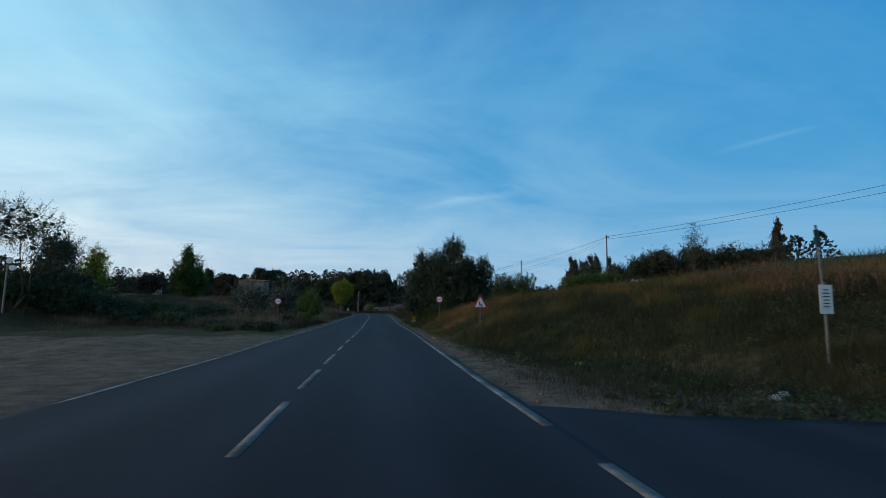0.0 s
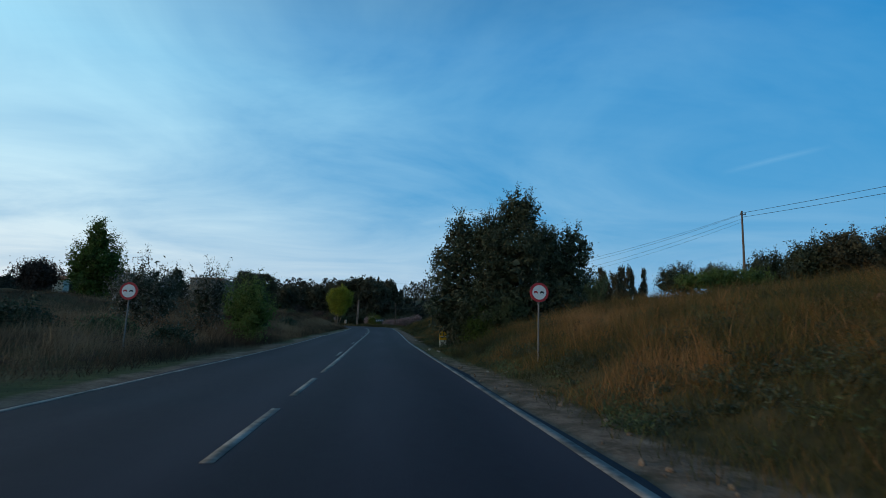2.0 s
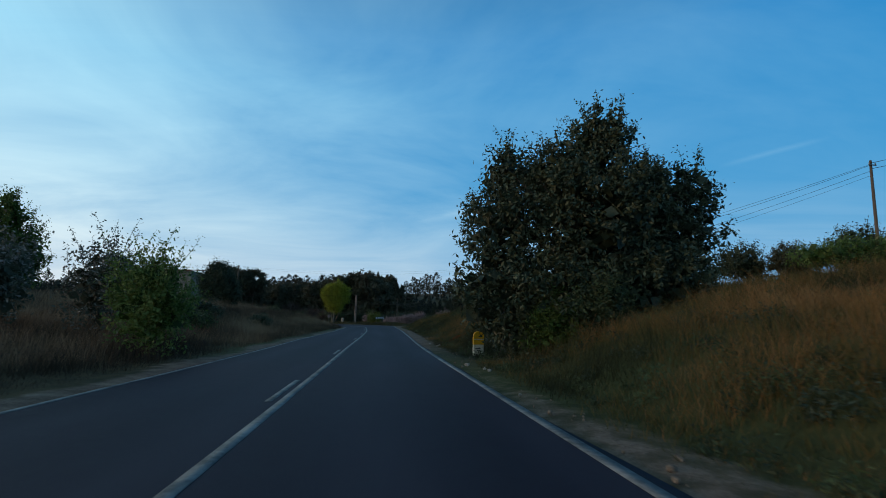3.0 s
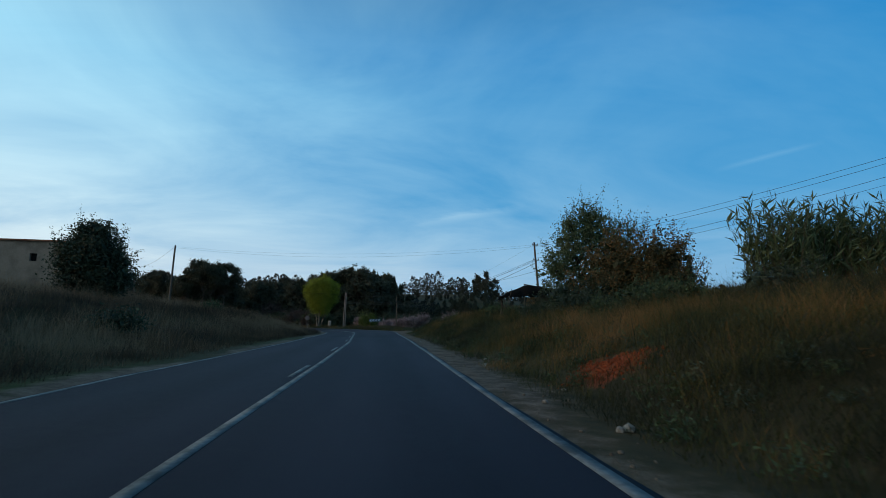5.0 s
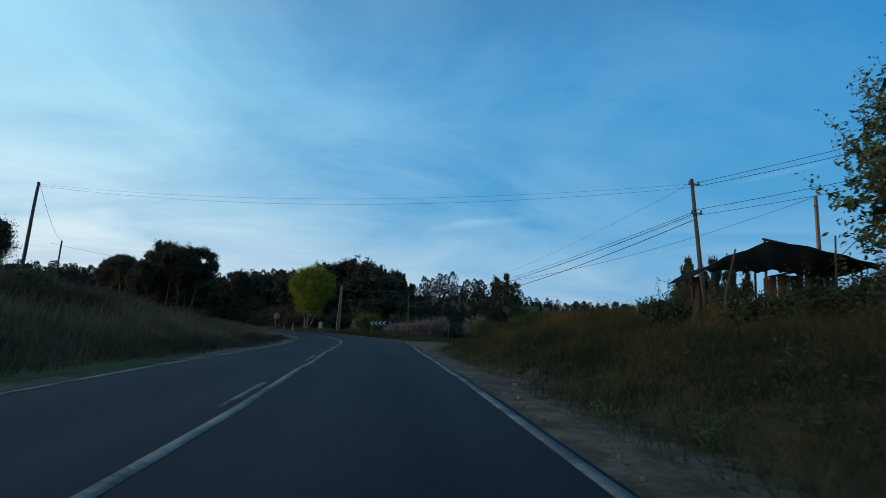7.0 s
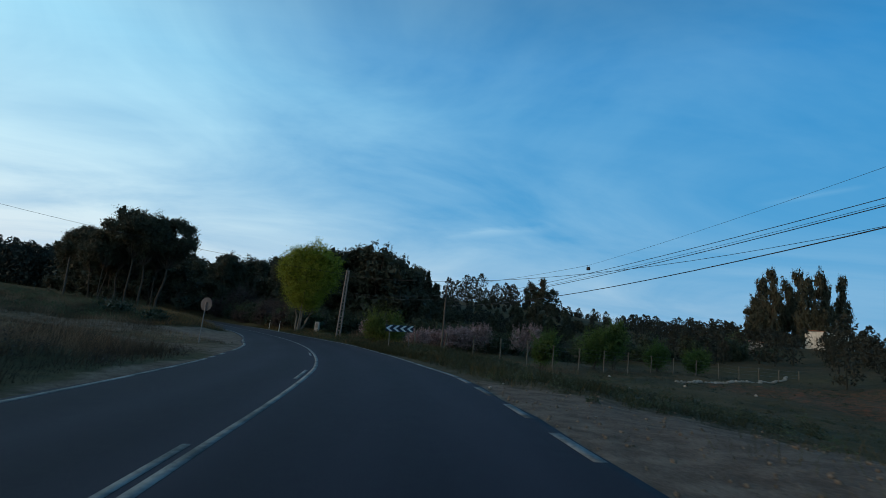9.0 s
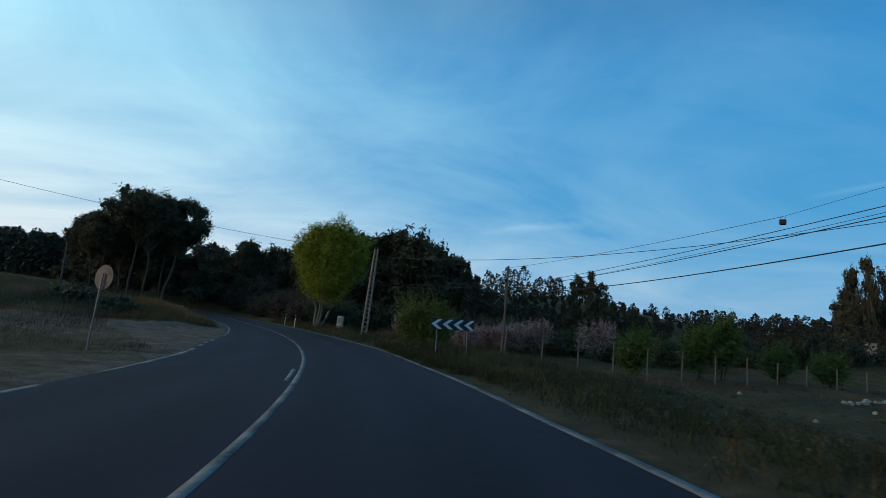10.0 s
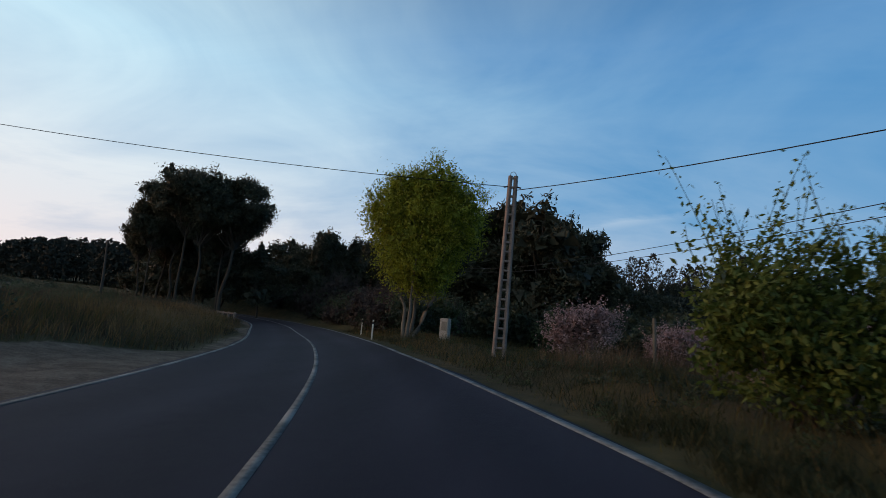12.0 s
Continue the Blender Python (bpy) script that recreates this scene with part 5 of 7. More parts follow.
for k, (x, y, r, h) in enumerate([(-29.4, 192.5, 2.6, 6.2), (-20.8, 181.0, 1.7, 4.2), (-34.0, 201, 2.6, 5.5), (-16.5, 176.0, 1.6, 3.2), (-24.5, 189.5, 2.2, 4.6), (-13.5, 173.0, 1.5, 2.6)]):
    tree("bare_shrub", x, y, [(0, 0, h * 0.55, r, r, h * 0.45), (r * 0.6, 0, h * 0.4, r * 0.7, r * 0.7, h * 0.35)], "twiggy reddish-brown shrub at the road's far bend", "bush", L_BROWN, BARK, 40 + k, 330, 14, 0.16, 0.28, 0.09, 5, shoots=50, group="brown shrubs")
for k in range(26):
    x = -4 + 2.6 * k
    y = 178 + 3.0 * math.sin(k * 1.9) + 0.12 * x
    h = 3.4 + 1.2 * math.sin(k * 2.7)
    r = 2.0 + 0.4 * math.sin(k * 1.3)
    tree("dense_shrub", x, y, [(0, 0, h * 0.5, r, r * 0.8, h * 0.5), (r * 0.6, 0.2, h * 0.42, r * 0.7, r * 0.6, h * 0.42)], "dense dark evergreen shrub behind the orchard", "bush", L_DARK if k % 4 else L_OLIVE, BARK, 200 + k, 150, 12, 0.26, 0.34, 0.06, 3, group="shrubs behind the orchard")
for k in range(14):
    x = -17.0 + 2.1 * k
    y = 184 + 2.5 * math.sin(k * 1.7)
    h = 4.2 + 1.0 * math.sin(k * 2.3)
    tree("dense_shrub", x, y, [(0, 0, h * 0.5, 1.9, 1.7, h * 0.5), (1.1, 0.2, h * 0.42, 1.3, 1.2, h * 0.42)], "dense dark evergreen shrub at the edge of the pine wood", "bush", L_DARK, BARK, 240 + k, 150, 12, 0.26, 0.34, 0.06, 3, group="shrubs at the wood's edge")
for k in range(34):
    st = 168 + 1.55 * k
    p = on_road(st, right_w(st) + 3.4 + 1.6 * (k % 2) + 1.0 * math.sin(k * 2.1))
    h = 2.6 + 0.9 * math.sin(k * 1.7) + 0.03 * k
    tree("dense_shrub", float(p[0]), float(p[1]), [(0, 0, h * 0.45, 1.5, 1.5, h * 0.5), (0.8, 0.4, h * 0.4, 1.1, 1.1, h * 0.42)], "dense dull shrub along the road at the far bend" , "bush", (L_DARK, L_OLIVE, L_BROWN)[k % 3], BARK, 300 + k, 150, 12, 0.2, 0.3, 0.06, 4, shoots=14, group="shrubs at the wood's edge")
tree("bare_tree", -23.6, 36.8, [(0, 0, 5.4, 1.6, 1.5, 1.9), (1.5, 0, 4.9, 1.3, 1.3, 1.5), (-1.3, 0, 6.0, 1.4, 1.3, 1.6), (2.3, 0, 4.0, 1.0, 1.1, 1.1)], "thin sparsely leafed tree over dark bushes", "tree", L_DARK, BARK, 50, 420, 12, 0.13, 0.24, 0.15, 3, twigs=14, tint_mid=0.35, core=0.2, shoots=90, shoot_len=0.6)
for k, (x, y, r, h) in enumerate(((-22.8, 38.5, 2.3, 2.6), (-19.8, 39.5, 2.1, 2.0), (-16.8, 41.5, 1.9, 1.6), (-13.8, 44.0, 1.5, 1.2), (-25.5, 37.5, 2.2, 2.8))):
    tree("dark_bush", x, y, [(0, 0, h * 0.45, r, r * 0.8, h * 0.5), (r * 0.6, 0.2, h * 0.35, r * 0.7, r * 0.6, h * 0.42), (-r * 0.5, 0.1, h * 0.5, r * 0.6, r * 0.6, h * 0.45)], "dense dark bush at the edge of the yard", "bush", L_DARK if k % 2 else L_OLIVE, BARK, 150 + k, 420, 14, 0.13, 0.22, 0.06, 5, shoots=50, shoot_len=0.5, tint_mid=0.3, group="bushes by the yard")
tree("dark_round_tree", -36.5, 62.0, [(0, 0, 3.6, 2.3, 2.2, 2.4), (0.3, 0, 5.0, 1.6, 1.6, 1.5), (0, 0, 1.6, 2.2, 2.0, 1.6)], "dense dark round tree behind the low rise", "tree", L_DARK, BARK, 155, 520, 14, 0.2, 0.28, 0.18, 1, shoots=60)
tree("dark_bush", -24.2, 40.0, [(0, 0, 1.7, 2.2, 1.6, 1.8), (2.3, 0.3, 1.4, 1.5, 1.4, 1.5), (-2.4, 0, 1.8, 1.8, 1.5, 1.7)], "dense dark bush at the edge of the yard", "bush", L_DARK, BARK, 51, 520, 15, 0.15, 0.26, 0.09, 4)
for k, (x, y, r, h) in enumerate([(-14.4, 37.0, 1.1, 0.9), (-6.7, 31.5, 0.55, 0.55), (-8.1, 32.6, 0.4, 0.35), (-9.6, 32.3, 0.5, 0.35), (-11.0, 35.5, 0.8, 0.6), (-18.0, 38.5, 1.4, 1.0), (-10.2, 44.5, 1.0, 0.9), (-7.6, 43.5, 0.6, 0.8), (-21.0, 44, 1.6, 1.3),
                                  (-9.8, 63, 0.9, 1.0), (-11.5, 69, 1.2, 1.3), (-9.4, 75, 0.8, 0.8), (-15.5, 99, 1.0, 0.9), (-12.5, 108, 0.9, 0.8), (-24, 112, 2.2, 2.0), (-29, 120, 2.6, 2.4), (-22, 146, 1.4, 1.2), (-27, 149, 1.8, 1.5)]):
    tree("low_bush", x, y, [(0, 0, h * 0.45, r, r * 0.9, h * 0.6), (r * 0.5, 0.1, h * 0.35, r * 0.6, r * 0.6, h * 0.45)], "low dark scrubby bush in the dry grass", "bush", L_DARK if k % 3 else L_OLIVE, BARK, 60 + k, 110, 13, 0.13, 0.2, 0.04, 4, group="scrub bushes")
for k, (x, y, h) in enumerate([(44.0, 78.0, 6.5), (39.0, 80.0, 5.0), (35.5, 82.5, 5.5), (50.0, 80.0, 5.5), (56.0, 80.0, 6.0), (60.0, 76.0, 5.5), (64.0, 84.0, 6.5), (30.5, 100.0, 4.0), (31.4, 58.5, 3.6), (33.6, 57.6, 4.6), (36.0, 59.4, 3.9), (38.0, 57.2, 4.9), (40.8, 58.9, 3.7), (42.6, 57.4, 4.7), (45.9, 58.5, 3.8), (47.6, 57.1, 4.8)]):
    tree("ridge_tree", x, y, [(0, 0, h * 0.6, h * 0.34, h * 0.34, h * 0.36), (h * 0.22, 0, h * 0.45, h * 0.3, h * 0.3, h * 0.35), (-h * 0.25, 0, h * 0.5, h * 0.26, h * 0.26, h * 0.3)],
         "dark bushy tree on the ridge above the bank", "tree", L_PINE if k % 2 else L_DARK, BARK, 80 + k, 380, 13, 0.2, 0.26, 0.14, 2, group="ridge trees", ragged=0.5, shell=0.32, shoots=70, shoot_len=0.6)
tree("hedge_bush", 26.0, 60.5, [(0, 0, 0.8, 2.2, 1.4, 1.0), (2.4, 0.2, 0.9, 1.8, 1.3, 1.0), (-2.2, 0, 0.6, 1.7, 1.3, 0.8)], "low bright green bushes below the utility pole", "bush", L_GREEN, BARK, 97, 420, 14, 0.14, 0.24, 0.05, 5, shoots=50, shoot_len=0.4, tint_mid=0.55)
tree("birch_sapling", 19.5, 29.8, [(0, 0, 2.4, 0.55, 0.55, 1.0), (0.15, 0, 3.3, 0.4, 0.4, 0.7)], "thin sparse sapling against the sky", "tree", L_OLIVE, BARK, 95, 110, 10, 0.09, 0.16, 0.04, 1, twigs=10, core=0)


# ---------------------------------------------------------------- pines
def pine_meshes(kind, seed, h, r):
    """Trunk and crown of a pine: an umbrella of flat clumps, or a rough cone."""
    rng = np.random.RandomState(seed)
    lobes = []
    if kind == "umbrella":
        for _ in range(34):
            d = rng.normal(size=3)
            d /= np.linalg.norm(d)
            q = rng.uniform(0.45, 1.0) ** 0.5
            k = rng.uniform(0.22, 0.34)
            lobes.append((d[0] * q * r * 0.85, d[1] * q * r * 0.85, h * (0.735 + 0.19 * d[2] * q), r * k, r * k, r * k * 0.8))
    elif kind == "round":
        for _ in range(22):
            a, q, t = rng.uniform(0, 6.28), math.sqrt(rng.uniform(0, 1)) * r * 0.85, rng.uniform(0.24, 0.92)
            k = math.sin(min(1, (1.03 - t) * 2.0) * 1.57)
            lobes.append((q * k * math.cos(a), q * k * math.sin(a), h * t, r * rng.uniform(0.36, 0.52), r * rng.uniform(0.36, 0.52), h * rng.uniform(0.08, 0.13)))
    else:
        for t in np.linspace(0.16, 0.97, 11):
            for _ in range(2):
                a, q = rng.uniform(0, 6.28), r * (1.02 - t) * 0.55
                lobes.append((q * math.cos(a), q * math.sin(a), h * t, r * (1.06 - t) * 0.62, r * (1.06 - t) * 0.62, h * 0.055))
    wood = wood_mesh("pine_wood", rng, lobes, BARK, 0.0085 * h + 0.02, 1, 0.62 if kind == "umbrella" else 0.5, 1, 0.25)
    n = 2000 if kind == "umbrella" else 760
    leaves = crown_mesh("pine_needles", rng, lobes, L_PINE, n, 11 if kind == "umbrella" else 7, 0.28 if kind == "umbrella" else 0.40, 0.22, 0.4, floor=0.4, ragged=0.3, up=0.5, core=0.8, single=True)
    return wood, leaves


PINES = {k: pine_meshes(*k) for k in (("umbrella", 1, 15.0, 4.6), ("umbrella", 2, 15.0, 4.0), ("round", 3, 12.0, 3.4), ("round", 4, 12.0, 3.0), ("cone", 5, 10.0, 2.4), ("round", 6, 12.0, 3.8))}
PKEYS = list(PINES)


def pine(key, x, y, h, rz, label="dark green pine of the wood beyond the bend", group="pines", width=1.0):
    wood, leaves = PINES[key]
    k = h / key[2]
    ob = thing("pine_tree", (x, y, land1(x, y) - 0.1), label, "pine tree", group)
    ob.matrix_basis = pose(x, y, land1(x, y) - 0.1, 0, 0, rz) @ Matrix.Diagonal((k * width, k * width, k, 1))
    part("trunk", wood, ob)
    part("crown", leaves, ob)


UMB = "tall umbrella pine with a bare trunk and flat dark crown"
for k, x, y, top, rz, w in ((0, -44.6, 183.6, 18.2, 20, 0.92), (1, -40.6, 185.8, 17.0, 200, 1.02), (1, -48.2, 186.5, 14.4, 90, 0.95), (0, -42.8, 188.0, 15.5, 130, 0.9), (1, -51.5, 189.0, 13.0, 190, 1.0), (1, -42.7, 184.2, 16.2, 300, 0.85), (0, -49.0, 184.0, 13.6, 75, 0.75), (1, -51.8, 186.0, 11.8, 15, 0.85),
                            (0, -60.5, 201.0, 16.3, 120, 0.80), (1, -64.3, 203.0, 16.2, 250, 0.95), (1, -68.2, 206.0, 14.6, 10, 0.85), (0, -57.5, 203.0, 13.8, 310, 0.7), (1, -52.0, 192.0, 11.5, 40, 0.8),
                            (2, -44.0, 190.0, 9.5, 10, 1.1), (3, -49.0, 191.0, 10.0, 80, 1.2), (5, -54.5, 195.0, 10.0, 80, 1.2), (2, -59.0, 199.5, 9.0, 170, 1.2), (3, -63.0, 202.0, 9.5, 20, 1.2), (5, -67.0, 204.0, 9.5, 200, 1.2), (2, -39.5, 191.5, 9.0, 300, 1.2), (3, -46.5, 194.0, 11.0, 220, 1.2), (2, -51.0, 197.0, 11.0, 120, 1.2)):
    pine(PKEYS[k], x, y, top - land1(x, y), rz, UMB if k < 2 else "dark round pine among the umbrella pines", "umbrella pines by the road" if k < 2 else "pines", w)
_r = np.random.RandomState(77)
for i in range(190):
    y = 190 + 62 * _r.uniform() ** 1.2
    x = _r.uniform(-66, 40)
    if abs(stations(np.array([x]), np.array([y]))[1][0]) < 9 or (x < -6 and y < 200 + 0.4 * (x + 25)) or (x > 8 and y < 200):
        continue
    top = float(np.interp(x - 0.135 * (y - 200), [-75, -53, -41, -31, -20, -10, -2, 1.5, 3.5, 8, 14, 20, 26, 34], [12.5, 14, 14.8, 13.8, 17.0, 18.7, 18.4, 15.5, 9.0, 8.6, 8.8, 8.2, 7.4, 8.2])) * (1 + 0.0045 * (y - 205)) * _r.uniform(0.86, 1.0)
    far_h = max(3.0, top - land1(x, y))
    pine(PKEYS[2 + i % 4], x, y, far_h, _r.uniform(0, 360), width=_r.uniform(0.85, 1.2))
for i in range(14):
    x, y = -24.0 + 1.85 * i, 199.5 + 3.0 * math.sin(i * 2.3) + (4 if i < 4 else 0)
    top = float(np.interp(x, [-24, -18, -9, -2, 0, 1], [14, 16.4, 18.0, 17.0, 15.5, 12.5])) * _r.uniform(0.9, 1.0)
    pine(PKEYS[2 + i % 4], x, y, top - land1(x, y), 77 * i, width=1.1)
for x, y, h, k in ((48.5, 285, 14, 3), (53, 288, 12.5, 5), (44.5, 287, 12, 2), (24, 196, 9.5, 2), (27.5, 199, 8, 4), (31, 199, 7, 5), (20.5, 198, 8, 3)):
    pine(PKEYS[k], x, y, h, _r.uniform(0, 360), "tall pine at the far side of the field", "pines beyond the field", 0.72)
for x, y, h, k, w in ((96.7, 237.6, 15.1, 2, 0.55), (102.8, 242.1, 22.9, 5, 0.40), (95.5, 228.9, 22.1, 3, 0.38), (102.7, 232.8, 20.2, 2, 0.42), (109.2, 236.6, 24.1, 3, 0.38), (101.4, 223.6, 20.5, 5, 0.40), (108.7, 227.4, 23.0, 2, 0.38), (116.4, 229.6, 22.3, 3, 0.40), (93.0, 230.8, 11.2, 2, 0.80), (101.9, 233.9, 12.9, 3, 0.80), (109.9, 235.7, 11.7, 5, 0.80), (103.0, 221.9, 12.2, 2, 0.80), (111.9, 224.7, 11.8, 5, 0.80)):
    pine(PKEYS[k], x, y, h, 50 * k + 7 * x, "tall dark pine in the stand across the field", "pines across the field", w)
pine(PKEYS[4], 66.0, 77.0, 12.0, 30, "dark conifer on the ridge above the bank", "ridge trees", 0.9)


def far_woods():
    """The wooded hills all round, as one mass of small clumps."""
    rng = np.random.RandomState(5)
    pile = Pile()
    xs, ys, hs = [], [], []
    for n, xr, yr, hr in ((520, (-190, -58), (196, 262), (7, 11)), (120, (-190, -75), (130, 200), (5, 8)), (150, (-150, 60), (262, 330), (8, 11)), (300, (8, 130), (196, 280), (4, 6.8)), (70, (44, 100), (150, 200), (3, 5.5)), (60, (-60, -36), (118, 150), (2.0, 4.0)), (60, (-100, -62), (80, 130), (4, 7)), (150, (-260, 260), (330, 430), (8, 12)), (90, (60, 190), (60, 230), (5, 9)), (60, (-170, -50), (40, 95), (5, 8)), (80, (-200, 200), (-260, -120), (7, 11))):
        xs.append(rng.uniform(*xr, n)), ys.append(rng.uniform(*yr, n)), hs.append(rng.uniform(*hr, n))
    x, y, h = np.concatenate(xs), np.concatenate(ys), np.concatenate(hs)
    s, u = stations(x, y)
    ok = (np.abs(u) > 16) & ~((x > 60) & (x < 74) & (y > 190) & (y < 200))
    x, y, h = x[ok], y[ok], h[ok]
    z = land(x, y)
    # the skyline of the western woods falls off towards the sand track
    ratio = -(x + 6) / np.maximum(y - 134.5, 1)
    line = 12.3 + 0.098 * (y - 210)
    line = np.where(y > 190, np.minimum(line, 1.5 + np.where(ratio < 1.31, np.interp(ratio, [0.85, 1.1, 1.3], [0.092, 0.083, 0.066]), 0.2) * np.hypot(x + 6, y - 134.5)), np.where(ratio < 1.4, 4.0, 9.0))
    h = np.where((x < -56) & (y > 128) & (y < 265), np.clip(line * rng.uniform(0.82, 1.05, len(h)) - z, 1.6, 18), h)
    east = np.interp(x, [8, 14, 22, 42, 50, 58, 70], [8.6, 8.2, 7.0, 7.4, 8.8, 10.5, 11]) + 0.08 * (y - 200)
    h = np.where((x > 8) & (y > 195) & (y < 285), np.clip(np.minimum(h, east * rng.uniform(0.85, 1.06, len(h)) - z), 1.5, 18), h)
    per = 250
    t = rng.uniform(0.10, 1.0, (len(x), per))
    shape = np.sin(np.clip((1.06 - t) * 1.9, 0, 1) * 1.57)
    a = rng.uniform(0, 6.28, t.shape)
    q = np.sqrt(rng.uniform(0.25, 1, t.shape)) * shape * (h[:, None] * 0.28) * (1 + 0.25 * np.sin(a * 3 + x[:, None]) + 0.2 * np.sin(t * 18 + y[:, None]))
    pts = np.stack([x[:, None] + q * np.cos(a), y[:, None] + q * np.sin(a), z[:, None] + t * h[:, None]], -1).reshape(-1, 3)
    pile.put(*leaf_quads(rng, pts, np.repeat(np.clip(h * 0.10, 0.3, 0.85), per), 0.7, 0.4, rng.normal(0.45, 0.2, len(pts)), single=True))
    for px, py, pz, ph in zip(x, y, z, h):
        pile.put(*tube([(px, py, pz - 0.2), (px, py, pz + ph * 0.8)], [0.16, 0.05], 4))
    tagged(new("far_woods", pile.mesh("far_woods", L_WOODS)), "dark pine woods on the hills around", "woods", kind="stuff")


far_woods()


# ---------------------------------------------------------------- shelter, sheds, fence
def shelter():
    z = land1(9.8, 89.0)
    ob = thing("field_shelter", (9.8, 89.0, z), "rough shelter of black shade net on wooden poles with bare boards", "shelter")
    n, m = 44, 12
    gx, gy = np.meshgrid(np.linspace(-2.18, 2.5, n), np.linspace(0, 1, m))
    Z = np.interp(gx, [-2.18, -1.6, -1.05, -0.49, 0.36, 1.54, 2.5], [1.20, 1.55, 1.74, 2.0, 1.98, 1.80, 1.62])
    Z = Z - 0.10 * np.sin(gy * 3.14) * (0.5 + 0.5 * np.sin(gx * 2.3) ** 2) - 0.22 * gy
    Y = -0.8 + gy * 1.7 + 0.04 * np.sin(gx * 7)
    x0 = gx[0]
    hang = np.interp(x0, [-2.18, -1.62, -0.6, 0.3, 1.0, 1.52, 2.5], [0.06, 0.34, 0.72, 0.76, 0.45, 0.20, 0.15]) + 0.025 * np.sin(x0 * 21) + 0.02 * np.sin(x0 * 47)
    V = np.stack([gx, Y, Z], -1)
    mid = V[0] - np.stack([0 * hang, 0.05 + 0.03 * np.sin(x0 * 9), hang * 0.5], -1)
    hem = V[0] - np.stack([0 * hang, 0.02 + 0.04 * np.sin(x0 * 13), hang], -1)
    vs = np.concatenate([V.reshape(-1, 3), mid, hem])
    i = (np.arange(m - 1)[:, None] * n + np.arange(n - 1)[None]).ravel()
    j = np.arange(n - 1)
    F = np.concatenate([np.stack([i, i + 1, i + n + 1, i + n], -1), np.stack([j, n * m + j, n * m + j + 1, j + 1], -1), np.stack([n * m + j, n * m + n + j, n * m + n + j + 1, n * m + j + 1], -1)])
    vs2 = np.concatenate([vs, vs - [0, -0.012, 0.012]])
    part("canopy", mesh_from("canopy", vs2, np.concatenate([F, F[:, ::-1] + len(vs)]), NET, True, tint=np.zeros(len(vs2))), ob, "sagging black shade net with a ragged hem")
    for pts, rad in (([(-1.78, -0.9, -0.3), (-1.72, -0.9, 0.6), (-1.42, -0.9, 1.72)], 0.026), ([(-0.47, -0.72, -0.3), (-0.5, -0.72, 1.0), (-0.49, -0.72, 2.08)], 0.032), ([(1.20, -0.92, -0.3), (1.23, -0.92, 1.2), (1.28, -0.92, 2.25)], 0.026),
                     ([(2.35, -0.5, -0.3), (2.35, -0.5, 1.65)], 0.035), ([(-1.5, 0.85, -0.3), (-1.45, 0.85, 1.32)], 0.03), ([(0.4, 0.85, -0.3), (0.42, 0.85, 1.72)], 0.035), ([(2.3, 0.85, -0.3), (2.3, 0.85, 1.4)], 0.035)):
        v, g = tube(pts, np.linspace(rad * 1.15, rad * 0.85, len(pts)), 7)
        part("pole", mesh_from("shelter_pole", v, g, POLE_WOOD, True, tint=np.zeros(len(v))), ob)
    rng = np.random.RandomState(6)
    for k in range(11):
        top = 1.14 + 0.045 * k + 0.03 * rng.normal()
        part("board", box_mesh("board", PLANK if k < 4 else POLE_WOOD, -0.19 + 0.19 * k, -0.35 + 0.02 * (k % 2), top / 2 - 0.15, 0.175, 0.025, top + 0.3), ob, "bare orange-brown board" if k < 4 else "grey weathered board")
    bm = bmesh.new()
    box(bm, 0.85, -0.40, 1.40, 2.2, 0.05, 0.05, Matrix.Rotation(radians(-13), 4, "Y"))
    part("rail", bm_mesh("rail", bm, PLANK), ob, "sloping bare wooden rail")
    bm = bmesh.new()
    box(bm, -0.25, -0.74, 2.02, 0.62, 0.06, 0.045, Matrix.Rotation(radians(8), 4, "Y"))
    part("ridge_board", bm_mesh("ridge_board", bm, POLE_WOOD), ob, "short grey board on the net")


shelter()


def stump(x, y, h, lean):
    ob = thing("dead_trunk", (x, y, land1(x, y)), "short dead dark trunk beside the shelter", "tree trunk")
    rng = np.random.RandomState(3)
    p, q = limb(rng, (0, 0, -0.3), (lean, 0, h), 0.11, 0.07, 0.06, 8)
    pile = Pile()
    pile.put(*tube(p, q * (1 + 0.3 * np.sin(np.arange(8) * 1.9)), 8))
    part("trunk", pile.mesh("dead_trunk", BARK, True), ob)
    v, f = tube([(lean * 0.8, 0, h * 0.85), (lean - 0.35, 0, h * 0.95)], [0.03, 0.015], 5)
    part("branch", mesh_from("dead_branch", v, f, BARK, tint=np.zeros(len(v))), ob)


stump(7.75, 89.0, 1.5, 0.15)


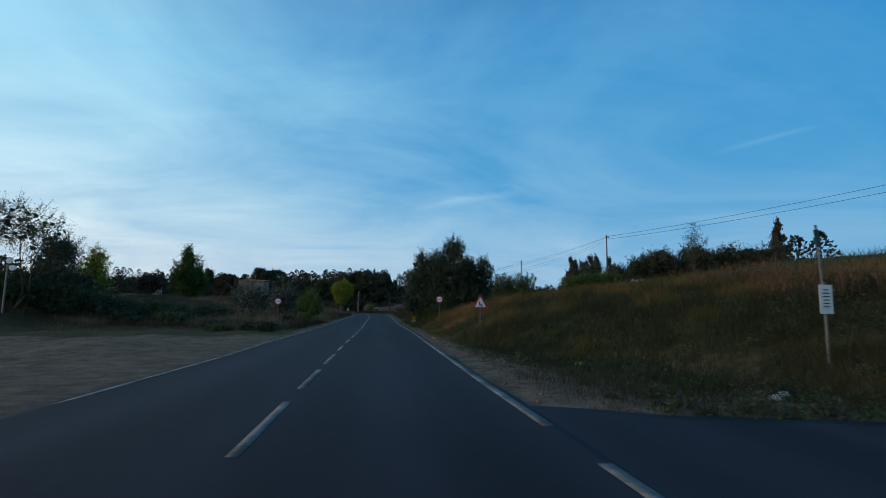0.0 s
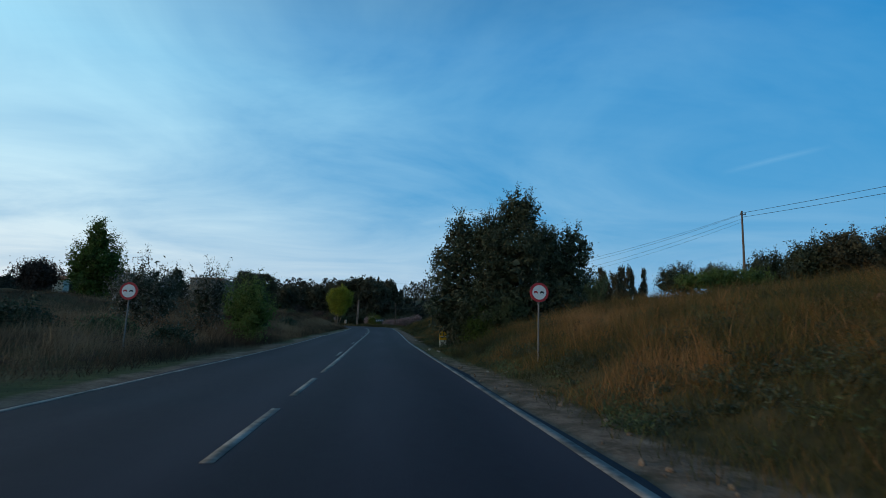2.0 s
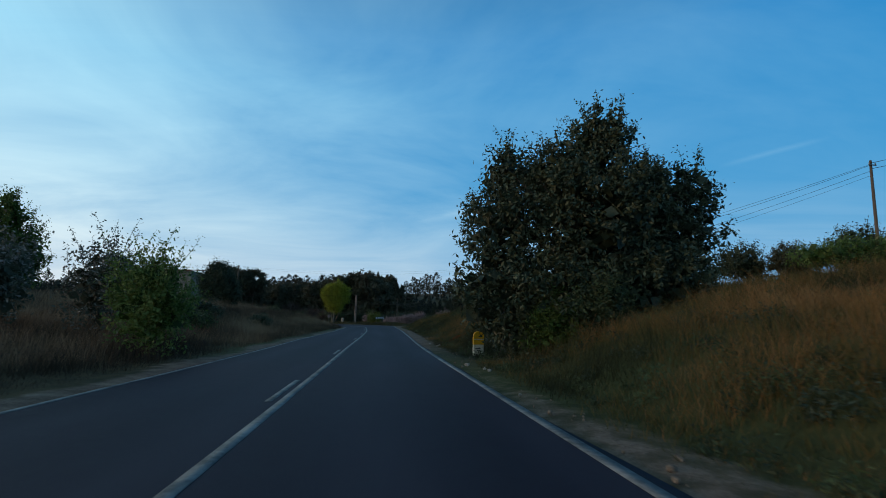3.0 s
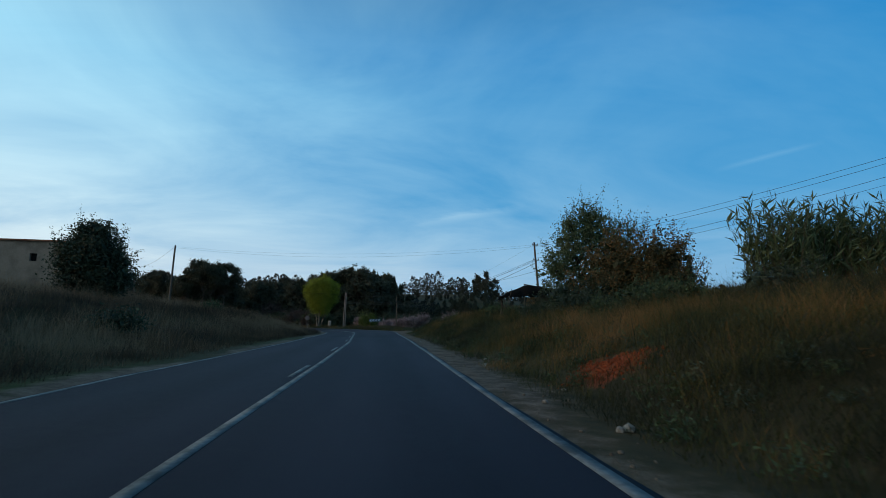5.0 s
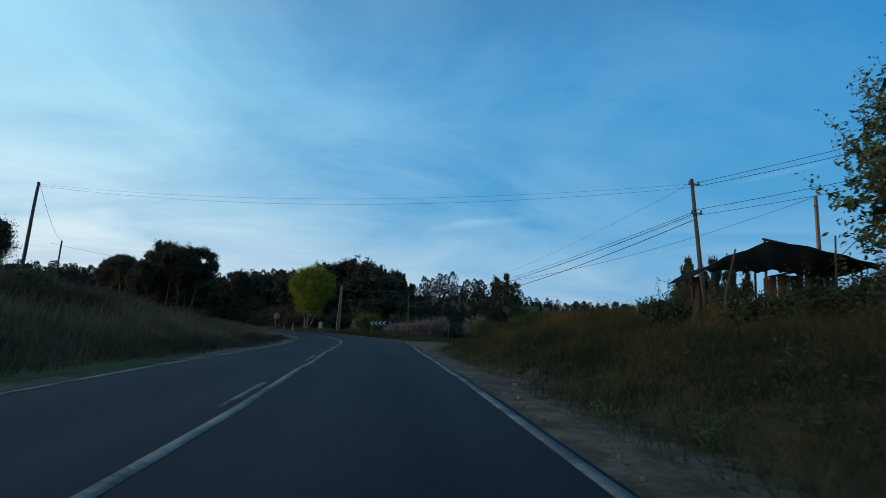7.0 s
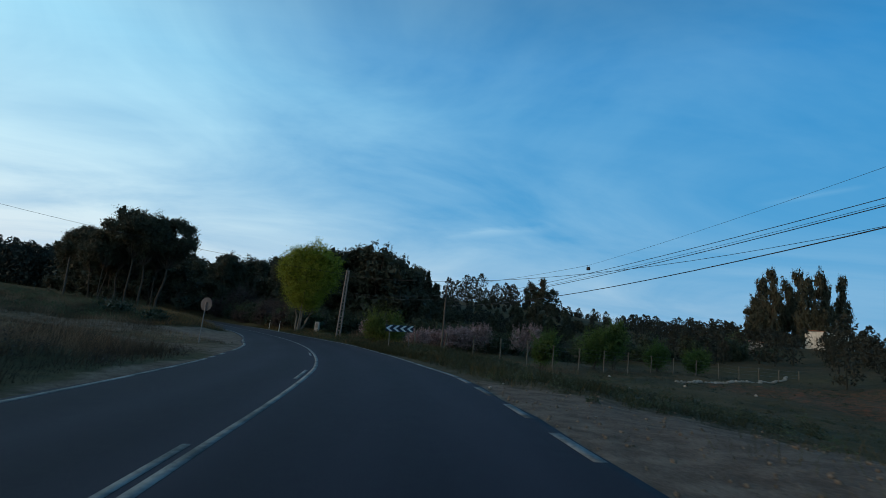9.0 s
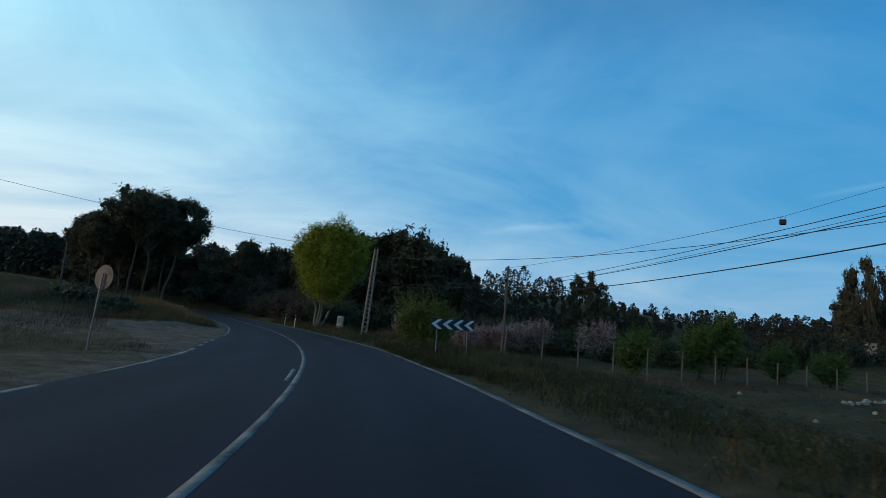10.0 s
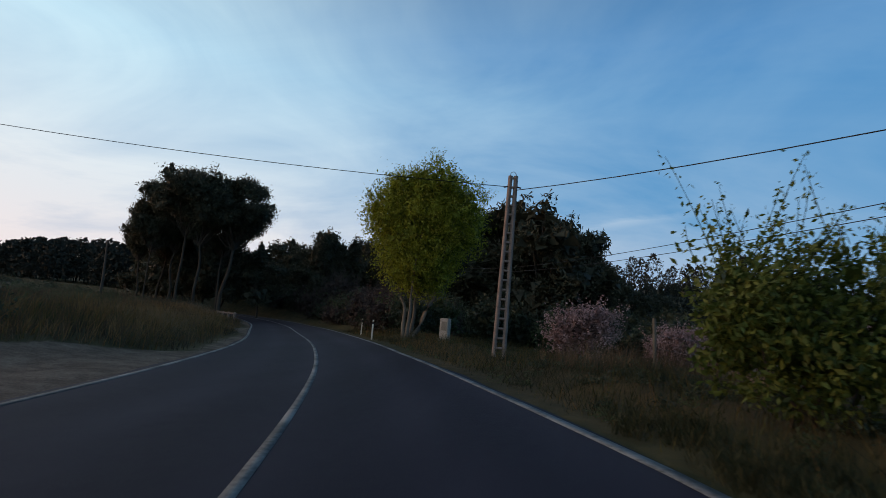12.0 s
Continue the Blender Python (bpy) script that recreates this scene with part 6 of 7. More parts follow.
def shed(name, x, y, w, d, h, rz, label, window=True, wall=RENDER, roof_mat=TILE, gable=0.35):
    z = land1(x, y)
    ob = thing(name, (x, y, z), label, "shed", rz=rz)
    t = 0.2
    for nm, args in (("wall", (0, -d / 2 + t / 2, h / 2 - 0.3, w, t, h + 0.6)), ("wall", (0, d / 2 - t / 2, h / 2 - 0.3, w, t, h + 0.6)), ("wall", (-w / 2 + t / 2, 0, h / 2 - 0.3, t, d - 2 * t, h + 0.6)), ("wall", (w / 2 - t / 2, 0, h / 2 - 0.3, t, d - 2 * t, h + 0.6))):
        if window and nm == "wall" and args[1] == -d / 2 + t / 2:
            bm = bmesh.new()
            wx, ww, wz, wh = w * 0.05, 0.42, h * 0.66, 0.5
            x0, x1 = wx - ww / 2, wx + ww / 2
            for cx, sx, cz, sz in (((-w / 2 + x0) / 2, x0 + w / 2, h / 2 - 0.3, h + 0.6), ((w / 2 + x1) / 2, w / 2 - x1, h / 2 - 0.3, h + 0.6), (wx, ww, (wz - wh / 2 - 0.6) / 2, wz - wh / 2 + 0.6), (wx, ww, (wz + wh / 2 + h) / 2, h - wz - wh / 2)):
                box(bm, cx, args[1], cz, sx, t, sz)
            part("wall", bm_mesh("shed_wall", bm, wall), ob)
            part("window", box_mesh("window_pane", DARK_GAP, wx, args[1] + 0.06, wz, ww, 0.02, wh), ob, "small dark window")
            continue
        part(nm, box_mesh("shed_wall", wall, *args), ob)
    bm = bmesh.new()
    sl = math.atan2(gable, d)
    box(bm, 0, 0, h + gable / 2 + 0.04, w + 0.3, d / math.cos(sl) + 0.3, 0.09, Matrix.Rotation(sl, 4, "X"))
    part("roof", bm_mesh("shed_roof", bm, roof_mat), ob, "low single-pitch tile roof")
    return ob


shed("stone_shed", -22.4, 92.0, 4.2, 4.0, 3.1, 0, "low rendered farm shed with one small window")
shed("farm_house", 98.0, 214.0, 7.0, 5.0, 4.2, 10, "distant farm building below the pines", True, WHITEWASH)
shed("farm_house", 66.0, 196.0, 4.0, 4.0, 2.4, -15, "distant small stone outbuilding behind the orchard", False, STONE)
shed("white_hut", -33.0, 80.0, 1.0, 1.0, 1.6, 0, "tiny distant white hut among the bushes", False, WHITEWASH)


def whitewashed_block(x, y):
    ob = thing("meter_box", (x, y, land1(x, y)), "stained whitewashed block house for meters beside the tree", "meter box", rz=-12)
    bm = bmesh.new()
    box(bm, 0, 0, 0.62, 0.52, 0.45, 1.54)
    bevel(bm, 0.03)
    body = part("body", bm_mesh("meter_body", bm, PLASTER), ob)
    part("hatch", box_mesh("hatch", RENDER, 0.02, -0.237, 0.95, 0.32, 0.02, 0.5), body, "dull plastered hatch")
    part("base", box_mesh("base", STONE, 0, -0.02, 0.08, 0.62, 0.55, 0.3), ob)


whitewashed_block(-11.1, 163.4)


def fence():
    rng = np.random.RandomState(8)
    xs = list(np.arange(-2.4, 50, 2.98))
    tops = []
    for k, x in enumerate(xs):
        y = 155.0 + 0.2 * (x - 18.3) + 0.15 * math.sin(k * 1.3)
        z = land1(x, y)
        ob = thing("fence_post", (x, y, z), "grey weathered wooden fence post", "fence post", "fence along the field")
        h = 2.12 - z + rng.uniform(-0.1, 0.1)
        lean = rng.normal(size=2) * 0.05
        v, f = tube([(0, 0, -0.4), (lean[0], lean[1], h)], [0.062, 0.055], 7)
        pile = Pile()
        pile.put(v, f)
        pile.put(v[-7:], np.array([[0, 1, 2], [0, 2, 3], [0, 3, 4], [0, 4, 5], [0, 5, 6]]))
        part("shaft", pile.mesh("fence_shaft", PALE_BARK), ob)
        tops.append((x + lean[0], y + lean[1], z + h))
    for dz in (0.1, 0.5, 0.9):
        p = np.array([(a, b, c - dz) for a, b, c in tops])
        v, f = tube(p - p[0], 0.006, 4)
        ob = new("fence_wire", mesh_from("fence_wire", v, f, GALV, tint=np.zeros(len(v))))
        ob.matrix_basis = Matrix.Translation(p[0])
        tagged(ob, "thin rusty wire strung between fence posts", "wire", "fence wires")


fence()


def stone_row():
    rng = np.random.RandomState(12)
    shapes = []
    for k in range(5):
        bm = bmesh.new()
        bmesh.ops.create_icosphere(bm, subdivisions=1, radius=0.5)
        for v in bm.verts:
            v.co *= rng.uniform(0.75, 1.2)
        shapes.append(bm_mesh("stone", bm, STONE))
    for k in range(66):
        x = 24.5 + k * 0.36
        y = 146.0 + 0.7 * (x - 24.5) + 0.3 * math.sin(k * 0.7) + rng.normal() * 0.1
        ob = new("field_stone", shapes[k % 5])
        sc = rng.uniform(0.3, 0.5)
        ob.matrix_basis = pose(x, y, land1(x, y) + 0.06, 0, 0, rng.uniform(0, 360)) @ Matrix.Diagonal((sc, sc, sc * 0.9, 1))
        tagged(ob, "pale rough field stone in a row", "stone", "stones edging the field")
    for k in range(26):
        s, d = rng.uniform(2, 118), rng.uniform(0.2, 1.6)
        p = on_road(s, right_w(s) + SHOULDER + d)
        ob = new("roadside_stone", shapes[k % 5])
        sc = rng.uniform(0.06, 0.16)
        ob.matrix_basis = pose(p[0], p[1], land1(p[0], p[1]) + sc * 0.2, 0, 0, rng.uniform(0, 360)) @ Matrix.Diagonal((sc, sc, sc * 0.7, 1))
        tagged(ob, "small pale stone on the road verge", "stone", "stones on the verge")
    red_rock = shapes[2].copy()
    red_rock.materials[0] = plain("red_clay", (0.16, 0.075, 0.045), (0.25, 0.12, 0.07), 6, 0.95, 0, 0.1, 0.4, 0.8)
    for x, y, sc in ((9.2, 31.6, 0.55), (9.6, 32.2, 0.4), (9.0, 32.4, 0.35), (23, 142, 0.3), (16, 137, 0.25), (27, 139, 0.3), (19, 148, 0.35)):
        ob = new("boulder", red_rock if y < 40 else shapes[2])
        ob.matrix_basis = pose(x, y, land1(x, y) + sc * 0.2, 0, 0, 40 * x) @ Matrix.Diagonal((sc, sc, sc * 0.8, 1))
        tagged(ob, "rough clay block half sunk in grass" if y < 40 else "pale boulder half sunk in the grass", "stone", "boulders")


stone_row()


def barrier():
    ob = thing("road_barrier", (-36.0, 180.0, land1(-36, 180)), "short pale concrete barrier beside the pines", "barrier", rz=150)
    for k in range(4):
        part("post", box_mesh("barrier_post", CONCRETE, -1.8 + 1.2 * k, 0, 0.3, 0.16, 0.16, 0.95, bev=0.015), ob)
    part("rail", box_mesh("barrier_rail", CONCRETE, 0, 0, 0.66, 4.0, 0.1, 0.14, bev=0.015), ob)


barrier()


def yard_lamp():
    x, y = -23.7, 35.4
    z = land1(x, y)
    ob = thing("yard_pole", (x, y, z), "slim metal pole carrying two small white lamps", "lamp post")
    v, f = tube([(0, 0, -0.3), (0, 0, 4.1 - z)], [0.06, 0.05], 8)
    part("pole", mesh_from("yard_pole", v, f, GALV, True, tint=np.zeros(len(v))), ob)
    for dx, dz in ((0.12, 4.3), (0.34, 3.85)):
        bm = bmesh.new()
        disc(bm, 0.17, 0, 0.12, 16)
        me = bm_mesh("lamp_head", bm, SIGN_WHITE)
        o = part("lamp_head", me, ob, "white round lamp head")
        o.matrix_basis = pose(dx, -0.05, dz - z)


yard_lamp()


def litter(x, y, c):
    bm = bmesh.new()
    bmesh.ops.create_icosphere(bm, subdivisions=2, radius=0.1)
    for v in bm.verts:
        v.co.z *= 0.6
        v.co.x *= 1.3
        v.co += Vector((0.02 * math.sin(v.co.y * 40), 0, 0))
    ob = new("litter", bm_mesh("litter", bm, c))
    ob.matrix_basis = pose(x, y, land1(x, y) + 0.04)
    tagged(ob, "crumpled piece of litter on the verge", "litter", "litter")


litter(5.3, 13.3, PLASTIC_YEL)
litter(6.6, 8.0, SIGN_WHITE)
litter(7.1, 8.4, SIGN_WHITE)


# ---------------------------------------------------------------- reeds and grass
def reeds(name, x, y, n, rad, h, label, mat, seed, leaf=0.55, wide=0.13):
    rng = np.random.RandomState(seed)
    ob = thing(name, (x, y, land1(x, y)), label, "grass tuft" if name == "grass_tuft" else "reeds", "tufts at the bend" if name == "grass_tuft" else "")
    pile, stalks = Pile(), Pile()
    for _ in range(n):
        a, q = rng.uniform(0, 6.28), rad * math.sqrt(rng.uniform())
        hh = h * rng.uniform(0.55, 1.05)
        b = np.array([q * math.cos(a), q * math.sin(a), -0.1])
        e = b + np.array([rng.normal() * 0.16 * hh, rng.normal() * 0.16 * hh, hh])
        p, r = limb(rng, b, e, 0.016, 0.006, 0.05, 7)
        stalks.put(*tube(p, r, 4))
        t = rng.uniform(0.15, 1, 34)
        pts = np.stack([np.interp(t, np.linspace(0, 1, 7), p[:, k]) for k in range(3)], -1)
        al = np.stack([np.cos(rng.uniform(0, 6.28, 34)), np.sin(rng.uniform(0, 6.28, 34)), np.full(34, 0.9)], -1)
        pts = pts + al * 0.36 * leaf
        pile.put(*leaf_quads(rng, pts, leaf, wide, 0.3 if leaf > 0.4 else 1.2, rng.normal(0.6, 0.2, 34), al))
    if name != "grass_tuft":
        part("stem_clump", stalks.mesh("reed_stems", BARK), ob)
    part("foliage", pile.mesh("reed_foliage", mat), ob)


reeds("giant_reed", 18.6, 77.0, 120, 1.7, 4.2, "tall grey-green giant reed clump on the bank", L_OLIVE, 1)
reeds("giant_reed", 21.4, 76.0, 90, 1.5, 3.8, "tall grey-green giant reed clump on the bank", L_OLIVE, 2)
reeds("dry_reeds", 14.5, 19.0, 150, 2.4, 1.0, "dry pale reed stand on top of the bank", G_PALE, 3, 0.15, 0.07)
reeds("dry_reeds", 12.5, 12.5, 150, 2.2, 0.9, "dry pale reed stand on top of the bank", G_PALE, 4, 0.15, 0.07)


for k, (st, du) in enumerate(((128.5, 0.9), (130.4, 0.6), (132.0, 1.0), (133.2, 0.5), (134.6, 0.8), (135.8, 0.5), (137.2, 1.1), (139.0, 0.7), (141.0, 1.0), (133.6, 1.6), (136.0, 1.9), (126.5, 1.2))):
    p = on_road(st, right_w(st) + SHOULDER + du)
    reeds("grass_tuft", float(p[0]), float(p[1]), 60, 0.75, 0.46, "rank tuft of roadside grass at the bend", G_GREEN, 20 + k, 0.15, 0.07)


def bank_tint(x, y):
    ochre = 0.30 * np.exp(-(((x - 6.6) / 2.6) ** 2 + ((y - 38) / 10) ** 2)) + 0.26 * np.exp(-(((x - 12) / 4.5) ** 2 + ((y - 30) / 10) ** 2))
    green = 0.08 * smooth(8, 14, x) * (1 - smooth(24, 34, y)) + 0.04 * smooth(62, 72, y)
    dark = 0.30 * np.exp(-(((x - 9) / 4) ** 2 + ((y - 10) / 5) ** 2)) + 0.26 * (1 - smooth(7.5, 11.0, x)) * (1 - smooth(28, 35, y))
    top = smooth(9.5, 13, x) * smooth(31, 38, y) * (1 - smooth(60, 70, y))
    t = 0.23 + 0.28 * wave(x, y, 13, 31) + 0.24 * wave(x, y, 4.5, 32) + 0.09 * wave(x, y, 1.5, 39) - 0.12 * (1 - smooth(4.0, 6.5, x)) + 0.11 * (1 - smooth(52, 66, y)) + 0.20 * smooth(74, 88, y) + ochre - green - dark
    return t * (1 - top) + top * (0.42 + 0.10 * wave(x, y, 5, 38))


def keep_bank(x, y, s, u):
    dr = u - right_w(s) - SHOULDER
    p = smooth(0.1, 1.1, dr) * (1 - 0.65 * smooth(9, 22, dr)) * (1 - 0.85 * np.clip(sandy(x, y), 0, 1)) * (1 - smooth(101, 110, s)) * ~side_turning(s, u)
    p = p * (1 - 0.95 * np.clip(np.exp(-(((x - 4.4) / 0.6) ** 2 + ((y - 65.1) / 0.8) ** 2)) * 1.15, 0, 1))
    p = np.maximum(p, 0.10 * (dr > 0.02) * (1 - 0.5 * np.clip(sandy(x, y), 0, 1)) * (s < 104) * ~side_turning(s, u))
    return p, np.clip(0.35 + 0.65 * smooth(0.5, 3.5, dr) + 0.2 * wave(x, y, 6, 41) + 0.35 * smooth(0.8, 2.5, dr) * wave(x, y, 2.6, 47), 0.18, 2)


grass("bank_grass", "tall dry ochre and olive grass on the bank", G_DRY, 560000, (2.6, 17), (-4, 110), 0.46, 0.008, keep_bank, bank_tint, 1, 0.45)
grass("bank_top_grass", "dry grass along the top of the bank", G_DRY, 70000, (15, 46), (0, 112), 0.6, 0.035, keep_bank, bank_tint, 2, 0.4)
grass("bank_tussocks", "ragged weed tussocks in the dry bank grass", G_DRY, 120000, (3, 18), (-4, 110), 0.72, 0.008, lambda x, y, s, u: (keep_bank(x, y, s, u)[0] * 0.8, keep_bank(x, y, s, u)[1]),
      lambda x, y: bank_tint(x, y) - 0.05 + 0.25 * wave(x, y, 3, 37), 3, 0.5, 0.2)


def keep_left(x, y, s, u):
    dl = -u - left_w(s) - SHOULDER
    p = smooth(0.2, 1.2, dl) * (1 - 0.5 * smooth(10, 22, dl)) * np.clip(1 - 1.25 * sandy(x, y), 0, 1) * smooth(28, 40, s)
    return p, np.clip(0.45 + 0.5 * smooth(0.5, 3.5, dl) + 0.25 * wave(x, y, 6, 43) + 0.3 * wave(x, y, 2.6, 48), 0.2, 2)


def left_tint(x, y):
    s, u = stations(x, y)
    band = np.sin(-u * 1.15 + 1.3 * wave(x, y, 16, 45)) * 0.20
    return 0.46 + 0.28 * wave(x, y, 11, 33) + 0.20 * wave(x, y, 4, 34) + band - 0.16 * (1 - smooth(4.0, 6.0, -u))


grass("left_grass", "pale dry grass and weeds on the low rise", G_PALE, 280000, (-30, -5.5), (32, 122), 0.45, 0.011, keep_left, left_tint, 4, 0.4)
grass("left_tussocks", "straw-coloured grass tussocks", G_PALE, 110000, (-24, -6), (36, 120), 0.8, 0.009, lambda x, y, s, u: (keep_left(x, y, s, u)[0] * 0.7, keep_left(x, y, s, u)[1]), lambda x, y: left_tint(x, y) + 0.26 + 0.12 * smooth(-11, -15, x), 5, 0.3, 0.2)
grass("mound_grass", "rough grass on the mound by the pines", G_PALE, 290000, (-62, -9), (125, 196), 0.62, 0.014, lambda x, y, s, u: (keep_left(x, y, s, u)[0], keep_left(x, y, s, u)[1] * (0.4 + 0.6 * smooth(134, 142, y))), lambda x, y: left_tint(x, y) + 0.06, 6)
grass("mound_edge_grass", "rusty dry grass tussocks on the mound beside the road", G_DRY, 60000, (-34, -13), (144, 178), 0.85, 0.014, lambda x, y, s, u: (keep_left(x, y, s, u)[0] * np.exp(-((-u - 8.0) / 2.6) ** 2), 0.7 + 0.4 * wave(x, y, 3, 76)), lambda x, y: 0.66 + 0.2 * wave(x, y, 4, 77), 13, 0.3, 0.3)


def keep_field(x, y, s, u):
    dr = u - right_w(s) - SHOULDER
    p = smooth(0.15, 1.0, dr) * np.clip(1.05 - 1.5 * sandy(x, y), 0, 1) * smooth(101, 108, s)
    near = 1 - smooth(3.0, 9.0, dr)
    return p * (0.35 + 0.65 * near), 0.35 + 0.8 * near * smooth(0.2, 1.5, dr) + 0.2 * wave(x, y, 5, 44)


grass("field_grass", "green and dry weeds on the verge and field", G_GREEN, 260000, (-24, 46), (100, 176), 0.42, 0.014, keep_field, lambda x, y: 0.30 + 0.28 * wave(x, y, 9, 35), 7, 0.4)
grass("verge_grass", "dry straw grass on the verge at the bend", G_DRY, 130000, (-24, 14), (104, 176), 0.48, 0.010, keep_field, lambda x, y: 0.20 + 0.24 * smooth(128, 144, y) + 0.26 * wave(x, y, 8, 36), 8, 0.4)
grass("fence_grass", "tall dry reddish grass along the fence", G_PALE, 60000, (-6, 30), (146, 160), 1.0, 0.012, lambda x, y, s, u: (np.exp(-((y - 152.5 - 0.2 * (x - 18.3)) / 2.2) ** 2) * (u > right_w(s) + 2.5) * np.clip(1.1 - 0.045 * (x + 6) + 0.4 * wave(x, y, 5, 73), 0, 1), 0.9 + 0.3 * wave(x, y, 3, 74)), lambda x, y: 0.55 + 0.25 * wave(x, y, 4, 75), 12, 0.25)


def scrub(name, label, mat, n, xr, yr, size, keep, seed, leaf=0.07, per=110):
    """Low leafy weeds and shrublets scattered through the grass, one object."""
    rng = np.random.RandomState(seed)
    x, y = rng.uniform(*xr, n), rng.uniform(*yr, n)
    s, u = stations(x, y)
    ok = rng.uniform(size=n) < keep(x, y, s, u)
    x, y = x[ok], y[ok]
    m = len(x)
    z = land(x, y)
    r = size * rng.uniform(0.4, 1.3, m)
    d = rng.normal(size=(m, per, 3))
    d /= np.linalg.norm(d, axis=2)[..., None]
    d[..., 2] = np.abs(d[..., 2])
    q = rng.uniform(0.35, 1.05, (m, per, 1)) * (1 + 0.3 * np.sin(d[..., :1] * 6 + x[:, None, None]))
    pts = np.stack([x, y, z], -1)[:, None] + d * q * r[:, None, None] * np.array([1, 1, 0.85])
    pile = Pile()
    pile.put(*leaf_quads(rng, pts.reshape(-1, 3), leaf, 0.4, 0.5, np.repeat(rng.uniform(0.1, 0.8, m), per) + rng.normal(0, 0.12, m * per), single=True))
    tagged(new(name, pile.mesh(name, mat)), label, "weeds", kind="stuff")


def on_bank(x, y, s, u):
    k = keep_bank(x, y, s, u)[0]
    dark = np.maximum(np.exp(-(((x - 9.5) / 4.5) ** 2 + ((y - 10) / 6) ** 2)), 0.8 * np.exp(-(((x - 8.0) / 2.6) ** 2 + ((y - 24) / 9) ** 2)))
    return k * np.clip(0.22 + 0.7 * np.maximum(wave(x, y, 6, 51), 0) + 0.9 * dark, 0, 1)


scrub("bank_scrub", "dark scrubby weeds scattered through the bank grass", L_OLIVE, 4600, (3, 20), (-2, 106), 0.36, on_bank, 1)
scrub("bank_thicket", "dark rank weeds along the foot of the bank", L_DARK, 3000, (3.5, 12), (2, 98), 0.34, lambda x, y, s, u: smooth(1.3, 2.4, u - right_w(s)) * (1 - smooth(4.0, 6.5, u - right_w(s))) * (1 - np.exp(-((s - 65) / 4) ** 2)) * (1 - 0.7 * smooth(66, 80, s)) * ~side_turning(s, u) * np.clip(0.45 + 0.6 * wave(x, y, 7, 71) + 0.4 * np.exp(-((s - 22) / 9) ** 2), 0, 1), 11, 0.075)
scrub("dry_scrub", "rusty dry weeds scattered through the bank grass", L_RUST, 900, (3.5, 22), (26, 106), 0.36, on_bank, 2)
scrub("left_scrub", "dull brown scrubby weeds on the low rise", L_BROWN, 2200, (-28, -7), (34, 120), 0.42, lambda x, y, s, u: keep_left(x, y, s, u)[0] * np.clip(0.25 + 0.6 * wave(x, y, 9, 52), 0, 1), 3)
scrub("mound_tufts", "rusty dry tufts on the mound by the pines", L_RUST, 1500, (-40, -13), (140, 178), 0.62, lambda x, y, s, u: keep_left(x, y, s, u)[0] * np.clip(0.3 + 0.7 * wave(x, y, 8, 57), 0, 1), 9, 0.08)
scrub("mound_scrub", "dull scrub on the mound by the pines", L_OLIVE, 1100, (-60, -13), (142, 182), 1.15, lambda x, y, s, u: keep_left(x, y, s, u)[0] * 0.6 * smooth(8, 14, -u), 4, 0.13)
scrub("verge_scrub", "low green weeds along the verge", L_OLIVE, 2400, (-22, 20), (104, 172), 0.3, lambda x, y, s, u: keep_field(x, y, s, u)[0] * 0.55, 5, 0.055)
scrub("field_scrub", "dark low plants over the field", L_DARK, 2200, (-2, 48), (108, 160), 0.34, lambda x, y, s, u: keep_field(x, y, s, u)[0] * np.clip(0.5 + 0.5 * wave(x, y, 7, 53), 0, 1), 6)
scrub("verge_thicket", "dark rank weeds between the verge and the field", L_DARK, 2600, (-6, 16), (112, 150), 0.36, lambda x, y, s, u: smooth(1.2, 2.8, u - right_w(s)) * (1 - smooth(8, 14, u - right_w(s))) * smooth(110, 118, s) * (0.75 + 0.25 * wave(x, y, 5, 61)), 10, 0.08)
scrub("hill_scrub", "dark brushwood on the slopes before the woods", L_DARK, 1500, (-125, -30), (118, 205), 1.1, lambda x, y, s, u: (np.abs(u) > 9) * (1 - 0.9 * sandy(x, y)) * smooth(24, 40, np.abs(u)) + (y > 183) * (np.abs(u) > 7) * 0.8, 7, 0.26, 90)
scrub("wood_edge_scrub", "dark brushwood under the pines", L_DARK, 900, (-46, 30), (178, 215), 1.1, lambda x, y, s, u: (np.abs(u) > 7.5) * smooth(174, 184, y) * 0.9, 8, 0.24, 90)


def clods():
    rng = np.random.RandomState(14)
    pile = Pile()
    bm = bmesh.new()
    bmesh.ops.create_icosphere(bm, subdivisions=1, radius=1.0)
    bv = np.array([v.co[:] for v in bm.verts])
    bf = np.array([[v.index for v in f.verts] for f in bm.faces])
    bm.free()
    for _ in range(800):
        x, y = 4.4 + rng.normal() * 0.34, 65.1 + rng.normal() * 0.45
        r = 0.008 + 0.04 * rng.uniform() ** 3
        v = bv * r * rng.uniform(0.6, 1.3, 3) * rng.uniform(0.75, 1.2, (len(bv), 1)) + [x, y, land1(x, y) + r * 0.2]
        pile.put(v, bf)
    tagged(new("soil_clods", pile.mesh("soil_clods", plain("red_earth", (0.20, 0.042, 0.016), (0.36, 0.085, 0.032), 8, 0.95, 0, 0.1, 0.4, 0.8))), "crumbled red earth clods on the bare bank", "soil", kind="stuff")


clods()


